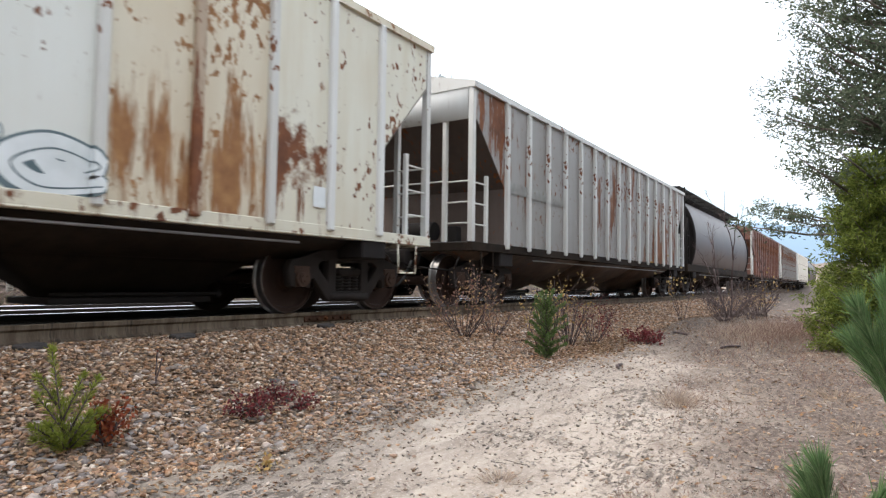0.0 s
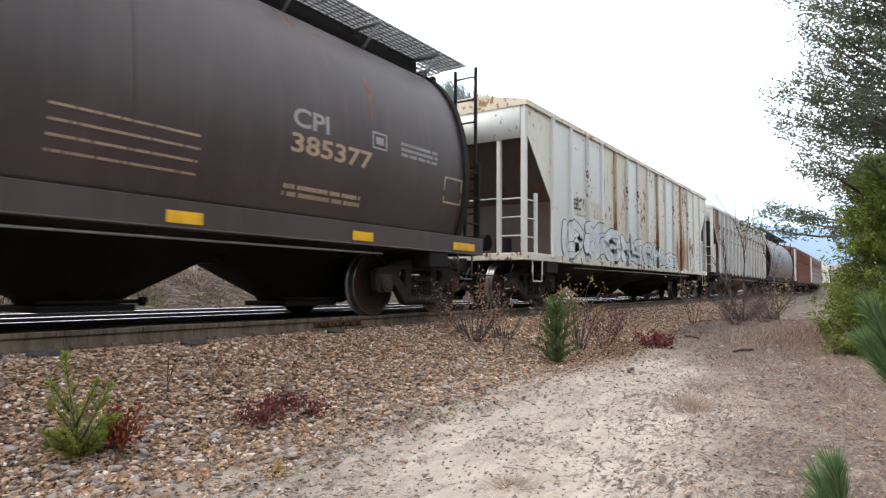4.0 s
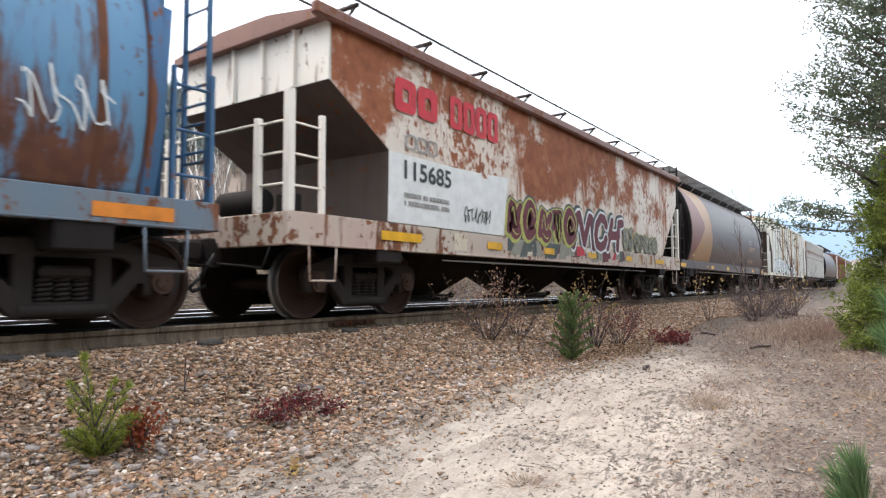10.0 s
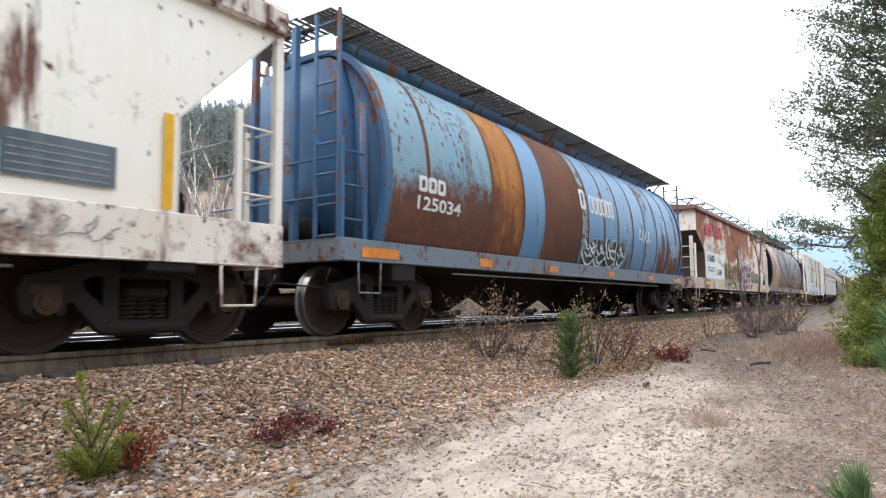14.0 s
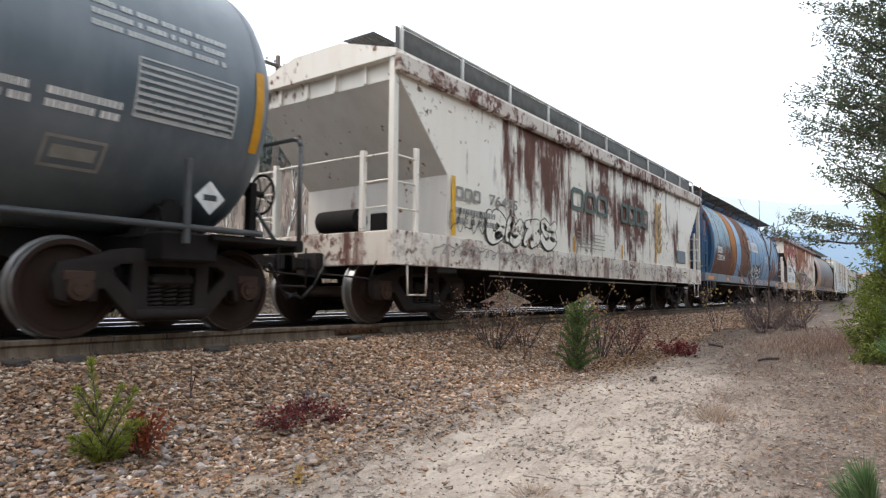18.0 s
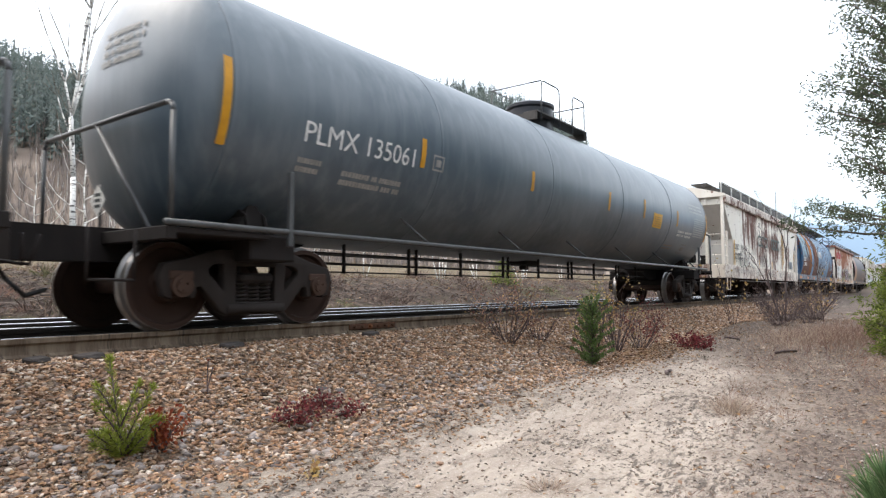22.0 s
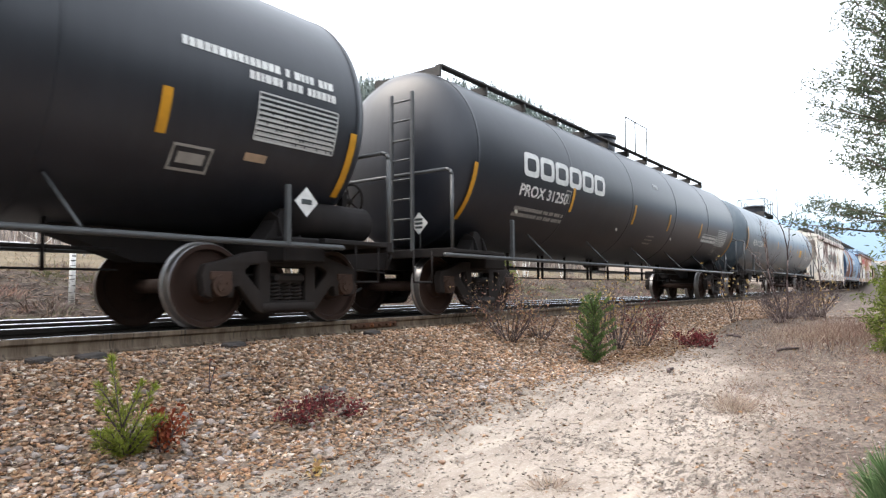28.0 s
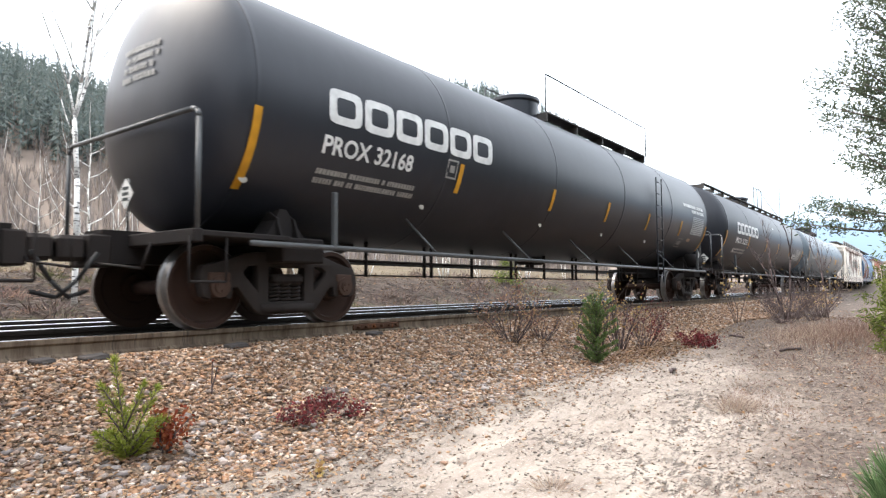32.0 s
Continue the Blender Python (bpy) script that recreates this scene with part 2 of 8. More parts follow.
    "stay": plain("dull_grey_pipe_paint", (0.075, 0.078, 0.08), rough=0.42),
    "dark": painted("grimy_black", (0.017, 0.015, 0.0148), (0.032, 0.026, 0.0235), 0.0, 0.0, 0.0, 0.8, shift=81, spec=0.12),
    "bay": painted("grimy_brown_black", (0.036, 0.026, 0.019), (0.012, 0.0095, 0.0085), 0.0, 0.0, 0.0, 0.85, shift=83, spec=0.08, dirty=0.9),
    "truck": painted("grimy_cast_steel", (0.022, 0.0190, 0.0180), (0.040, 0.033, 0.030), 0.0, 0.0, 0.0, 0.75, shift=85, spec=0.10, dirty=0.8),
    "wheel": painted("rusty_wheel_steel", (0.026, 0.0165, 0.0135), (0.046, 0.028, 0.022), 0.0, 0.0, 0.0, 0.65, shift=87, spec=0.10, dirty=0.9),
    "bearing": painted("rusty_bearing", (0.060, 0.038, 0.030), (0.10, 0.060, 0.042), 0.1, 0.0, 0.1, 0.75, shift=89, spec=0.12),
    "tread": plain("worn_tread_steel", (0.26, 0.25, 0.245), rough=0.36, metal=0.8),
    "grate": plain("galvanised_grating", (0.30, 0.30, 0.30), rough=0.55, metal=0.4),
    "grate_dark": plain("dark_grating", (0.06, 0.055, 0.05), rough=0.7),
    "mesh_grey": plain("grey_wire_mesh", (0.13, 0.13, 0.125), (0.09, 0.09, 0.088), rough=0.8),
    "sticker": plain("yellowed_sticker", (0.40, 0.38, 0.32), rough=0.6, bump=0),
    "bluepart": painted("blue_end_paint", (0.045, 0.125, 0.25), (0.05, 0.10, 0.16), 0.20, 0.34, 0.30, 0.55, shift=91),
    "yellow": plain("yellow_reflector", (0.78, 0.42, 0.015), rough=0.45, bump=0),
    "orange": plain("orange_reflector", (0.72, 0.24, 0.03), rough=0.45, bump=0),
    "amber": plain("amber_reflector", (0.62, 0.30, 0.015), rough=0.45, bump=0),
    "white_mark": plain("white_lettering", (0.72, 0.72, 0.70), rough=0.6, bump=0),
    "dim_mark": plain("worn_lettering", (0.32, 0.31, 0.29), rough=0.7, bump=0),
    "stencil": plain("dusty_white_stencil", (0.50, 0.51, 0.50), (0.40, 0.41, 0.40), 3, rough=0.6, bump=0),
    "rust_mark": plain("rust_stained_lettering", (0.42, 0.30, 0.2), rough=0.7, bump=0),
    "red_mark": plain("red_lettering", (0.55, 0.03, 0.045), rough=0.6, bump=0),
    "dark_mark": plain("dark_lettering", (0.05, 0.06, 0.06), rough=0.7, bump=0),
    "green_mark": plain("dark_green_lettering", (0.12, 0.16, 0.145), rough=0.7, bump=0),
    "white_patch": plain("white_patch_paint", (0.72, 0.72, 0.70), (0.60, 0.60, 0.58), rough=0.5, bump=0.1),
    "tag_white": plain("white_spray_paint", (0.72, 0.75, 0.76), (0.55, 0.585, 0.58), 2.2, rough=0.7, bump=0),
    "tag_teal": plain("slate_spray_paint", (0.085, 0.125, 0.14), (0.14, 0.185, 0.20), 2.5, rough=0.7, bump=0),
    "tag_maroon": plain("maroon_spray_paint", (0.15, 0.035, 0.05), rough=0.7, bump=0),
    "tag_lime": plain("lime_spray_paint", (0.46, 0.46, 0.13), rough=0.7, bump=0),
    "tag_black": plain("black_spray_paint", (0.025, 0.03, 0.03), rough=0.7, bump=0),
    "tag_grey": plain("grey_spray_paint", (0.30, 0.29, 0.24), rough=0.7, bump=0),
    "wheat": plain("wheat_gold_paint", (0.52, 0.30, 0.07), rough=0.6, bump=0),
    "hose": plain("black_rubber_hose", (0.018, 0.018, 0.018), rough=0.7),
    "rail_side": None,
    # rails behind the near one: the train's shade is painted into this steel
    "rail_shaded": painted("shaded_rail_steel", (0.030, 0.026, 0.024), (0.05, 0.043, 0.038), 0.0, 0.0, 0.0, 0.75, shift=96, spec=0.2),
    "rail_top": plain("polished_rail_head", (0.62, 0.62, 0.62), rough=0.22, metal=0.9, bump=0.05),
    "tie": plain("weathered_creosoted_timber", (0.075, 0.062, 0.055), (0.035, 0.03, 0.028), 9, 0.9, bump=0.6),
    "birch": None,
    "joint": painted("rusty_dark_joint", (0.060, 0.034, 0.024), (0.12, 0.060, 0.036), 0.0, 0.2, 0.2, 0.8, shift=97, spec=0.1),
    "mesh_sheet": plain("olive_black_spray_paint", (0.06, 0.075, 0.075), (0.10, 0.11, 0.10), 3, rough=0.7, bump=0),
}
nb = Nodes("birch_bark")
M["birch"] = nb.done(nb.mix(nb.step(nb.noise(5, 5, (1, 1, 5)), 0.54, 0.60), (0.66, 0.645, 0.61), (0.08, 0.072, 0.066)), 0.8)
nr = Nodes("rail_brown_steel")
stain = nr.mix(nr.step(nr.noise(1.0, 6, (9, 1, 1.2), rough=0.7), 0.40, 0.62), (0.108, 0.078, 0.056), (0.195, 0.150, 0.108))
stain = nr.mix(nr.step(nr.noise(3.0, 5, (6, 1, 0.6), rough=0.7, shift=3), 0.55, 0.66), stain, (0.055, 0.044, 0.036))
nr.bump(nr.noise(60, 4), 0.2, 0.003)
M["rail_side"] = nr.done(stain, 0.8, 0.0, 0.12)


# ---- geometry helpers ----
def link(name, me, material, parent=None, label=""):
    if isinstance(material, (list, tuple)):
        for m in material:
            me.materials.append(m)
    elif material:
        me.materials.append(material)
    ob = new(name, me)
    ob.parent = parent
    if label:
        tagged(ob, label)
    return ob


def part(name, bm, material, parent=None, label="", smooth=35):
    """Links a bmesh as one mesh object, smooth but for edges sharper than that many degrees."""
    if smooth:
        for f in bm.faces:
            f.smooth = True
        lim = radians(smooth)
        for e in bm.edges:
            if len(e.link_faces) == 2 and e.calc_face_angle(0) > lim:
                e.smooth = False
    me = bpy.data.meshes.new(name)
    bm.to_mesh(me)
    bm.free()
    return link(name, me, material, parent, label)


def same(name, ob, parent, m=None):
    """Another object on the same mesh."""
    o = new(name, ob.data)
    o.parent = parent
    if m is not None:
        o.matrix_basis = m
    if "label" in ob:
        o["label"] = ob["label"]
    return o


def arr(name, verts, faces, material, parent=None, label="", smooth=False):
    """A mesh from arrays; faces all of one size."""
    me = bpy.data.meshes.new(name)
    verts, faces = np.asarray(verts, dtype=np.float32), np.asarray(faces, dtype=np.int32)
    n, k = faces.shape
    me.vertices.add(len(verts))
    me.vertices.foreach_set("co", verts.ravel())
    me.loops.add(n * k)
    me.loops.foreach_set("vertex_index", faces.ravel())
    me.polygons.add(n)
    me.polygons.foreach_set("loop_start", np.arange(n, dtype=np.int32) * k)
    me.update(calc_edges=True)
    me.validate()
    if smooth:
        me.polygons.foreach_set("use_smooth", np.ones(n, dtype=bool))
    return link(name, me, material, parent, label)


def box(bm, x0, x1, y0, y1, z0, z1, bevel=0.0):
    vs = [bm.verts.new((x, y, z)) for z in (z0, z1) for y in (y0, y1) for x in (x0, x1)]
    fs = [bm.faces.new([vs[i] for i in q]) for q in ((0, 2, 3, 1), (4, 5, 7, 6), (0, 1, 5, 4), (2, 6, 7, 3), (0, 4, 6, 2), (1, 3, 7, 5))]
    if bevel:
        es = list({e for f in fs for e in f.edges})
        bmesh.ops.bevel(bm, geom=es, offset=bevel, segments=1, affect="EDGES")
    return vs


def tube(bm, a, b, r, sides=8, r2=None):
    """A closed round bar from a to b."""
    a, b = Vector(a), Vector(b)
    d = (b - a).normalized()
    u = d.orthogonal().normalized()
    v = d.cross(u)
    r2 = r if r2 is None else r2
    ring = []
    for p, q in ((a, r), (b, r2)):
        ring.append([bm.verts.new(p + (u * math.cos(k * math.tau / sides) + v * math.sin(k * math.tau / sides)) * q) for k in range(sides)])
    for k in range(sides):
        bm.faces.new((ring[0][k], ring[0][(k + 1) % sides], ring[1][(k + 1) % sides], ring[1][k]))
    bm.faces.new(ring[0][::-1])
    bm.faces.new(ring[1])


def pipe(bm, pts, r, sides=6):
    for a, b in zip(pts, pts[1:]):
        tube(bm, a, b, r, sides)


def bar(bm, a, b, wy, h):
    """A flat bar between two points of one xz plane, wy thick across and h deep."""
    (x0, y, z0), (x1, _, z1) = a, b
    d = Vector((x1 - x0, 0, z1 - z0)).normalized()
    n = Vector((-d.z, 0, d.x)) * h / 2
    vs = []
    for yy in (y - wy / 2, y + wy / 2):
        vs += [bm.verts.new((x0 - n.x, yy, z0 - n.z)), bm.verts.new((x1 - n.x, yy, z1 - n.z)), bm.verts.new((x1 + n.x, yy, z1 + n.z)), bm.verts.new((x0 + n.x, yy, z0 + n.z))]
    for q in ((0, 1, 2, 3), (7, 6, 5, 4), (0, 4, 5, 1), (1, 5, 6, 2), (2, 6, 7, 3), (3, 7, 4, 0)):
        bm.faces.new([vs[i] for i in q])


def extrude_x(bm, profile, x0, x1):
    """A closed yz profile drawn along x."""
    a = [bm.verts.new((x0, y, z)) for y, z in profile]
    b = [bm.verts.new((x1, y, z)) for y, z in profile]
    n = len(profile)
    for k in range(n):
        bm.faces.new((a[k], a[(k + 1) % n], b[(k + 1) % n], b[k]))
    bm.faces.new(a[::-1])
    bm.faces.new(b)
    bmesh.ops.recalc_face_normals(bm, faces=bm.faces[:])


def lathe(bm, profile, sides, axis="y"):
    """Turns (along, radius) points round an axis."""
    rings = []
    for s, r in profile:
        ring = []
        for k in range(sides):
            c, n = math.cos(k * math.tau / sides) * r, math.sin(k * math.tau / sides) * r
            ring.append(bm.verts.new((c, s, n) if axis == "y" else (s, c, n) if axis == "x" else (c, n, s)))
        rings.append(ring)
    faces = []
    for a, b in zip(rings, rings[1:]):
        for k in range(sides):
            faces.append(bm.faces.new((a[k], a[(k + 1) % sides], b[(k + 1) % sides], b[k])))
    bm.faces.new(rings[0][::-1])
    bm.faces.new(rings[-1])
    bmesh.ops.recalc_face_normals(bm, faces=bm.faces[:])
    return rings


# ---- the ground: one sheet from the sandy verge over the track bed to the far field ----
Y_NEAR, GAUGE = 6.192, 1.505
Y_TRACK = Y_NEAR + GAUGE / 2
Y_SECOND = 10.70


def ease(a, b, v):
    u = np.clip((v - a) / (b - a), 0, 1)
    return u * u * (3 - 2 * u)


def foot(x):
    """Where the ballast shoulder meets the sandy verge."""
    return 3.75 + 1.0 * ease(2, 22, x)


def ground_z(x, y):
    x, y = np.asarray(x, float), np.asarray(y, float)
    z = -0.66 + 0.10 * ease(6, 24, x) + 0.04 * np.sin(x * 0.9 + y * 0.7) * ease(12, 3, np.abs(y - 1.5))
    for yr in (2.55, 1.15):
        z = z - 0.018 * np.exp(-(((y - yr - 0.25 * np.sin(x * 0.35)) / 0.22) ** 2)) * ease(1, 3, x)
    f = foot(x)
    up = np.clip((y - f) / (5.55 - f), 0, 1)
    z = z + (-0.188 - z) * up**1.15
    z = np.where((y > 5.55) & (y < 12.2), -0.188 - 0.072 * ease(8.6, 9.6, y), z)
    z = np.where(y >= 12.2, -0.26 - 0.35 * ease(12.2, 13.3, y) + 1.50 * ease(13.2, 18.5, y) + 2.8 * ease(18, 60, y) + 10.0 * ease(60, 320, y), z)
    z = z - 0.25 * ease(0.0, -6.0, y)
    return z


def grid_sheet(name, xs, ys, material, rough_z=0.0, seed=1):
    rng = np.random.default_rng(seed)
    X, Y = np.meshgrid(xs, ys)
    Z = ground_z(X, Y)
    if rough_z:
        near = np.exp(-((X - 6) ** 2 / 200 + (Y - 3) ** 2 / 30))
        Z = Z + rng.normal(0, rough_z, Z.shape) * near * np.where((Y > 5.7) & (Y < 12.2), 0.2, 1)
    n, m = len(xs), len(ys)
    k = np.arange((m - 1) * (n - 1))
    r, c = k // (n - 1), k % (n - 1)
    a = r * n + c
    return arr(name, np.stack([X.ravel(), Y.ravel(), Z.ravel()], 1), np.stack([a, a + 1, a + n + 1, a + n], 1), material, smooth=True)


ng = Nodes("sandy_gravel_ground")
gx, gy = ng.axis(0), ng.axis(1)
sand = ng.mix(ng.step(ng.noise(0.8, 7, (0.6, 1.5, 1), rough=0.68), 0.40, 0.62), (0.415, 0.355, 0.300), (0.290, 0.241, 0.203))
sand = ng.mix(ng.step(ng.noise(3.2, 7, (1, 1.5, 1), rough=0.72), 0.50, 0.64), sand, (0.235, 0.196, 0.166))
sand = ng.mix(ng.step(ng.noise(21, 5, rough=0.7), 0.50, 0.66), sand, (0.245, 0.200, 0.160))
sand = ng.mix(ng.step(ng.noise(55, 3), 0.56, 0.68), sand, (0.46, 0.41, 0.355))
sand = ng.mix(ng.step(ng.calc("ADD", ng.noise(15, 6, (0.6, 1.5, 1), rough=0.75, shift=5), ng.calc("MULTIPLY", ng.calc("SUBTRACT", ng.noise(1.1, 4, shift=31), 0.5), 0.5)), 0.55, 0.62), sand, (0.125, 0.104, 0.088))
sand = ng.mix(ng.step(ng.noise(1.3, 6, (0.5, 2.0, 1), rough=0.65, shift=9), 0.54, 0.70), sand, (0.465, 0.402, 0.340))
litter = ng.mix(ng.step(ng.noise(22, 6, rough=0.7), 0.4, 0.65), (0.075, 0.058, 0.048), (0.215, 0.168, 0.138))
litter = ng.mix(ng.step(ng.noise(1.6, 6, (0.7, 1.5, 1), rough=0.7), 0.56, 0.70), litter, (0.36, 0.30, 0.24))
stones = ng.mix(ng.step(ng.noise(30, 5), 0.4, 0.62), (0.085, 0.060, 0.045), (0.22, 0.155, 0.105))
debris = ng.mix(ng.step(ng.noise(34, 6, rough=0.75), 0.40, 0.62), (0.105, 0.085, 0.070), (0.30, 0.255, 0.21))
debris = ng.mix(ng.step(ng.noise(3.0, 6, rough=0.7, shift=12), 0.46, 0.60), debris, (0.36, 0.305, 0.25))
# dark oily track bed, with the train's shade painted into it as well
grey_bed = ng.mix(ng.step(ng.noise(24, 5), 0.4, 0.6), (0.040, 0.035, 0.031), (0.105, 0.091, 0.080))
grass = ng.mix(ng.step(ng.noise(0.35, 7, (1, 1, 1), rough=0.75), 0.38, 0.60), (0.19, 0.150, 0.098), (0.105, 0.082, 0.055))
grass = ng.mix(ng.step(ng.noise(3.5, 6, rough=0.75, shift=7), 0.48, 0.62), grass, (0.085, 0.072, 0.05))
bank = ng.mix(ng.step(ng.noise(2.2, 7, rough=0.75), 0.40, 0.60), (0.030, 0.022, 0.018), (0.115, 0.088, 0.070))
bank = ng.mix(ng.step(ng.noise(0.55, 5, rough=0.7, shift=4), 0.52, 0.64), bank, (0.095, 0.095, 0.045))
wob = ng.calc("MULTIPLY", ng.calc("SUBTRACT", ng.noise(0.9, 6, rough=0.65), 0.5), 2.6)
edge_y = ng.calc("ADD", gy, wob)
edge_y2 = ng.calc("ADD", edge_y, ng.calc("MULTIPLY", gx, -0.055))
col = ng.mix(ng.step(ng.calc("ADD", edge_y2, ng.calc("MULTIPLY", ng.noise(9, 5, rough=0.7), 0.5)), 2.85, 3.35), sand, debris)
col = ng.mix(ng.step(edge_y2, 3.15, 3.75), col, stones)
edge_r = ng.calc("ADD", edge_y, ng.calc("MULTIPLY", gx, -0.25))
col = ng.mix(ng.step(ng.calc("ADD", edge_r, ng.calc("MULTIPLY", ng.noise(7, 5, rough=0.7), 0.6)), 0.35, -0.55), col, litter)
col = ng.mix(ng.step(ng.calc("ADD", gx, ng.calc("MULTIPLY", wob, 2.0)), 9.0, 12.5), col, ng.mix(ng.step(edge_y2, 3.0, 3.6), litter, stones))
col = ng.mix(ng.step(gy, 6.2, 6.35), col, grey_bed)
col = ng.mix(ng.step(edge_y, 12.6, 13.6), col, bank)
col = ng.mix(ng.step(edge_y, 17, 20.5), col, grass)
ng.bump(ng.calc("ADD", ng.noise(26, 7, rough=0.75), ng.noise(3, 4)), 0.6, 0.03)
M["ground"] = ng.done(col, 0.95, 0.0, 0.15)

xs = np.concatenate([np.linspace(-400, -20, 20), np.linspace(-16, -1, 20), np.linspace(-0.5, 14, 150), np.linspace(14.5, 40, 60), np.linspace(45, 160, 30), np.linspace(200, 1800, 18)])
ys = np.concatenate([np.linspace(-900, -12, 14), np.linspace(-9, -0.5, 20), np.linspace(-0.2, 5.6, 90), np.linspace(5.8, 13.4, 30), np.linspace(13.6, 30, 30), np.linspace(33, 330, 40), np.linspace(400, 1500, 10)])
ground = grid_sheet("ground", xs, ys, M["ground"], 0.012)
tagged(ground, "pale sandy verge with leaf litter beside a gravel track bed", "ground", kind="structure")

# ---- two tracks ----
def rail_profile():
    half = [(0.070, -0.172), (0.070, -0.160), (0.018, -0.140), (0.009, -0.110), (0.009, -0.065), (0.034, -0.045), (0.036, -0.008), (0.030, 0.0)]
    return half + [(-y, z) for y, z in reversed(half)]


def track(y0, z, label, near):
    ob = tagged(new("railway_track"), label, "railway track", "railway tracks", kind="structure")
    ob.location = (0, y0, z)
    for side in (-1, 1):
        bm = bmesh.new()
        extrude_x(bm, [(side * GAUGE / 2 + y, zz) for y, zz in rail_profile()], -120, 900)
        part("rail", bm, M["rail_side"] if near and side < 0 else M["rail_shaded"], ob, "brown weathered steel rail")
        bm = bmesh.new()
        wide_, high_ = (0.024, 0.004) if near and side < 0 else (0.031, 0.011)
        crown = [(side * GAUGE / 2 + wide_ * math.sin(a), 0.001 + high_ * math.cos(a)) for a in [(-90 + 15 * q) * math.pi / 180 for q in range(13)]]
        extrude_x(bm, crown, -120, 900)
        part("rail_head", bm, M["rail_top"], ob, "polished running surface", smooth=60)
    first = None
    rng = random.Random(4 + near)
    for k in range(170 if near else 90):
        x = -12 + k * 0.53
        m = pose(x + rng.uniform(-0.03, 0.03), rng.uniform(-0.05, 0.05), 0, 0, 0, rng.uniform(-1.2, 1.2))
        if first is None:
            bm = bmesh.new()
            box(bm, -0.115, 0.115, -1.30, 1.30, -0.345, -0.180 if not near else -0.192, 0.015)
            first = part("tie", bm, M["tie"], ob)
            first.matrix_basis = m
        else:
            same("tie", first, ob, m)
    if near:
        plate = None
        for k in range(60):
            x = -2 + k * 0.53
            if plate is None:
                bm = bmesh.new()
                box(bm, -0.09, 0.09, -0.13, 0.18, -0.186, -0.165, 0.003)
                tube(bm, (0.05, -0.10, -0.17), (0.05, -0.10, -0.135), 0.016, 6)
                tube(bm, (-0.05, -0.10, -0.17), (-0.05, -0.10, -0.135), 0.016, 6)
                plate = part("tie_plate", bm, M["rail_side"], ob)
                plate.matrix_basis = pose(-12 + 19 * 0.53, -GAUGE / 2, 0)
            else:
                same("tie_plate", plate, ob, pose(-12 + (19 + k) * 0.53, -GAUGE / 2, 0))
        bm = bmesh.new()
        box(bm, -0.46, 0.46, -0.040, -0.012, -0.128, -0.052, 0.008)
        for k in range(6):
            tube(bm, (-0.38 + k * 0.152, -0.075, -0.09), (-0.38 + k * 0.152, -0.03, -0.09), 0.020, 6)
        j = part("joint_bar", bm, M["joint"], ob, "rusty bolted joint bar")
        j.location = (6.52, -GAUGE / 2, 0)
    return ob


near_track = track(Y_TRACK, 0.0, "weathered railway track on brown stone ballast", True)
second_track = track(Y_SECOND, -0.055, "second railway track behind the train", False)


# ---- the freight train ----
CARS, WHEELSETS = [], []
SHARED = {}


def wheelset_mesh():
    bm = bmesh.new()
    for s in (-1, 1):
        prof = [(0.635, 0.10), (0.645, 0.16), (0.695, 0.19), (0.715, 0.37), (0.69, 0.40), (0.688, 0.482), (0.712, 0.484), (0.728, 0.460), (0.820, 0.453), (0.826, 0.445), (0.824, 0.395), (0.775, 0.375), (0.755, 0.30), (0.765, 0.19), (0.83, 0.165), (0.84, 0.10)]
        lathe(bm, [(s * a, r) for a, r in prof], 40)
    tube(bm, (0, -1.05, 0), (0, 1.05, 0), 0.085, 14)
    for f in bm.faces:
        c = f.calc_center_median()
        r = math.hypot(c.x, c.z)
        if r > 0.440 and 0.70 < abs(c.y) < 0.824:
            f.material_index = 1
    return bm


def coil(bm, x, y, z0, z1, r, wire, turns, per=12, sides=5):
    n = turns * per
    prev = None
    for k in range(n + 1):
        a = k * math.tau / per
        c = Vector((x + r * math.cos(a), y + r * math.sin(a), z0 + (z1 - z0) * k / n))
        out = Vector((math.cos(a), math.sin(a), 0))
        ring = [bm.verts.new(c + out * math.cos(q * math.tau / sides) * wire + Vector((0, 0, math.sin(q * math.tau / sides) * wire))) for q in range(sides)]
        if prev:
            for q in range(sides):
                bm.faces.new((prev[q], prev[(q + 1) % sides], ring[(q + 1) % sides], ring[q]))
        prev = ring


def plate(outline, holes, thick, bevel):
    """A flat casting from an outline and its openings in x and z, with rounded edges."""
    cu = bpy.data.curves.new("plate", "CURVE")
    cu.dimensions, cu.fill_mode, cu.extrude, cu.bevel_depth, cu.bevel_resolution = "2D", "BOTH", thick / 2 - bevel, bevel, 1
    for loop in (outline, *holes):
        sp = cu.splines.new("POLY")
        sp.points.add(len(loop) - 1)
        for q, (x, z) in zip(sp.points, loop):
            q.co = (x, z, 0, 1)
        sp.use_cyclic_u = True
    tmp = bpy.data.objects.new("plate", cu)
    scene.collection.objects.link(tmp)
    me = bpy.data.meshes.new_from_object(tmp.evaluated_get(bpy.context.evaluated_depsgraph_get()))
    bpy.data.objects.remove(tmp)
    bm = bmesh.new()
    bm.from_mesh(me)
    bpy.data.meshes.remove(me)
    bmesh.ops.remove_doubles(bm, verts=bm.verts[:], dist=0.0005)
    bmesh.ops.transform(bm, matrix=Matrix.Rotation(math.pi / 2, 4, "X"), verts=bm.verts[:])
    return bm


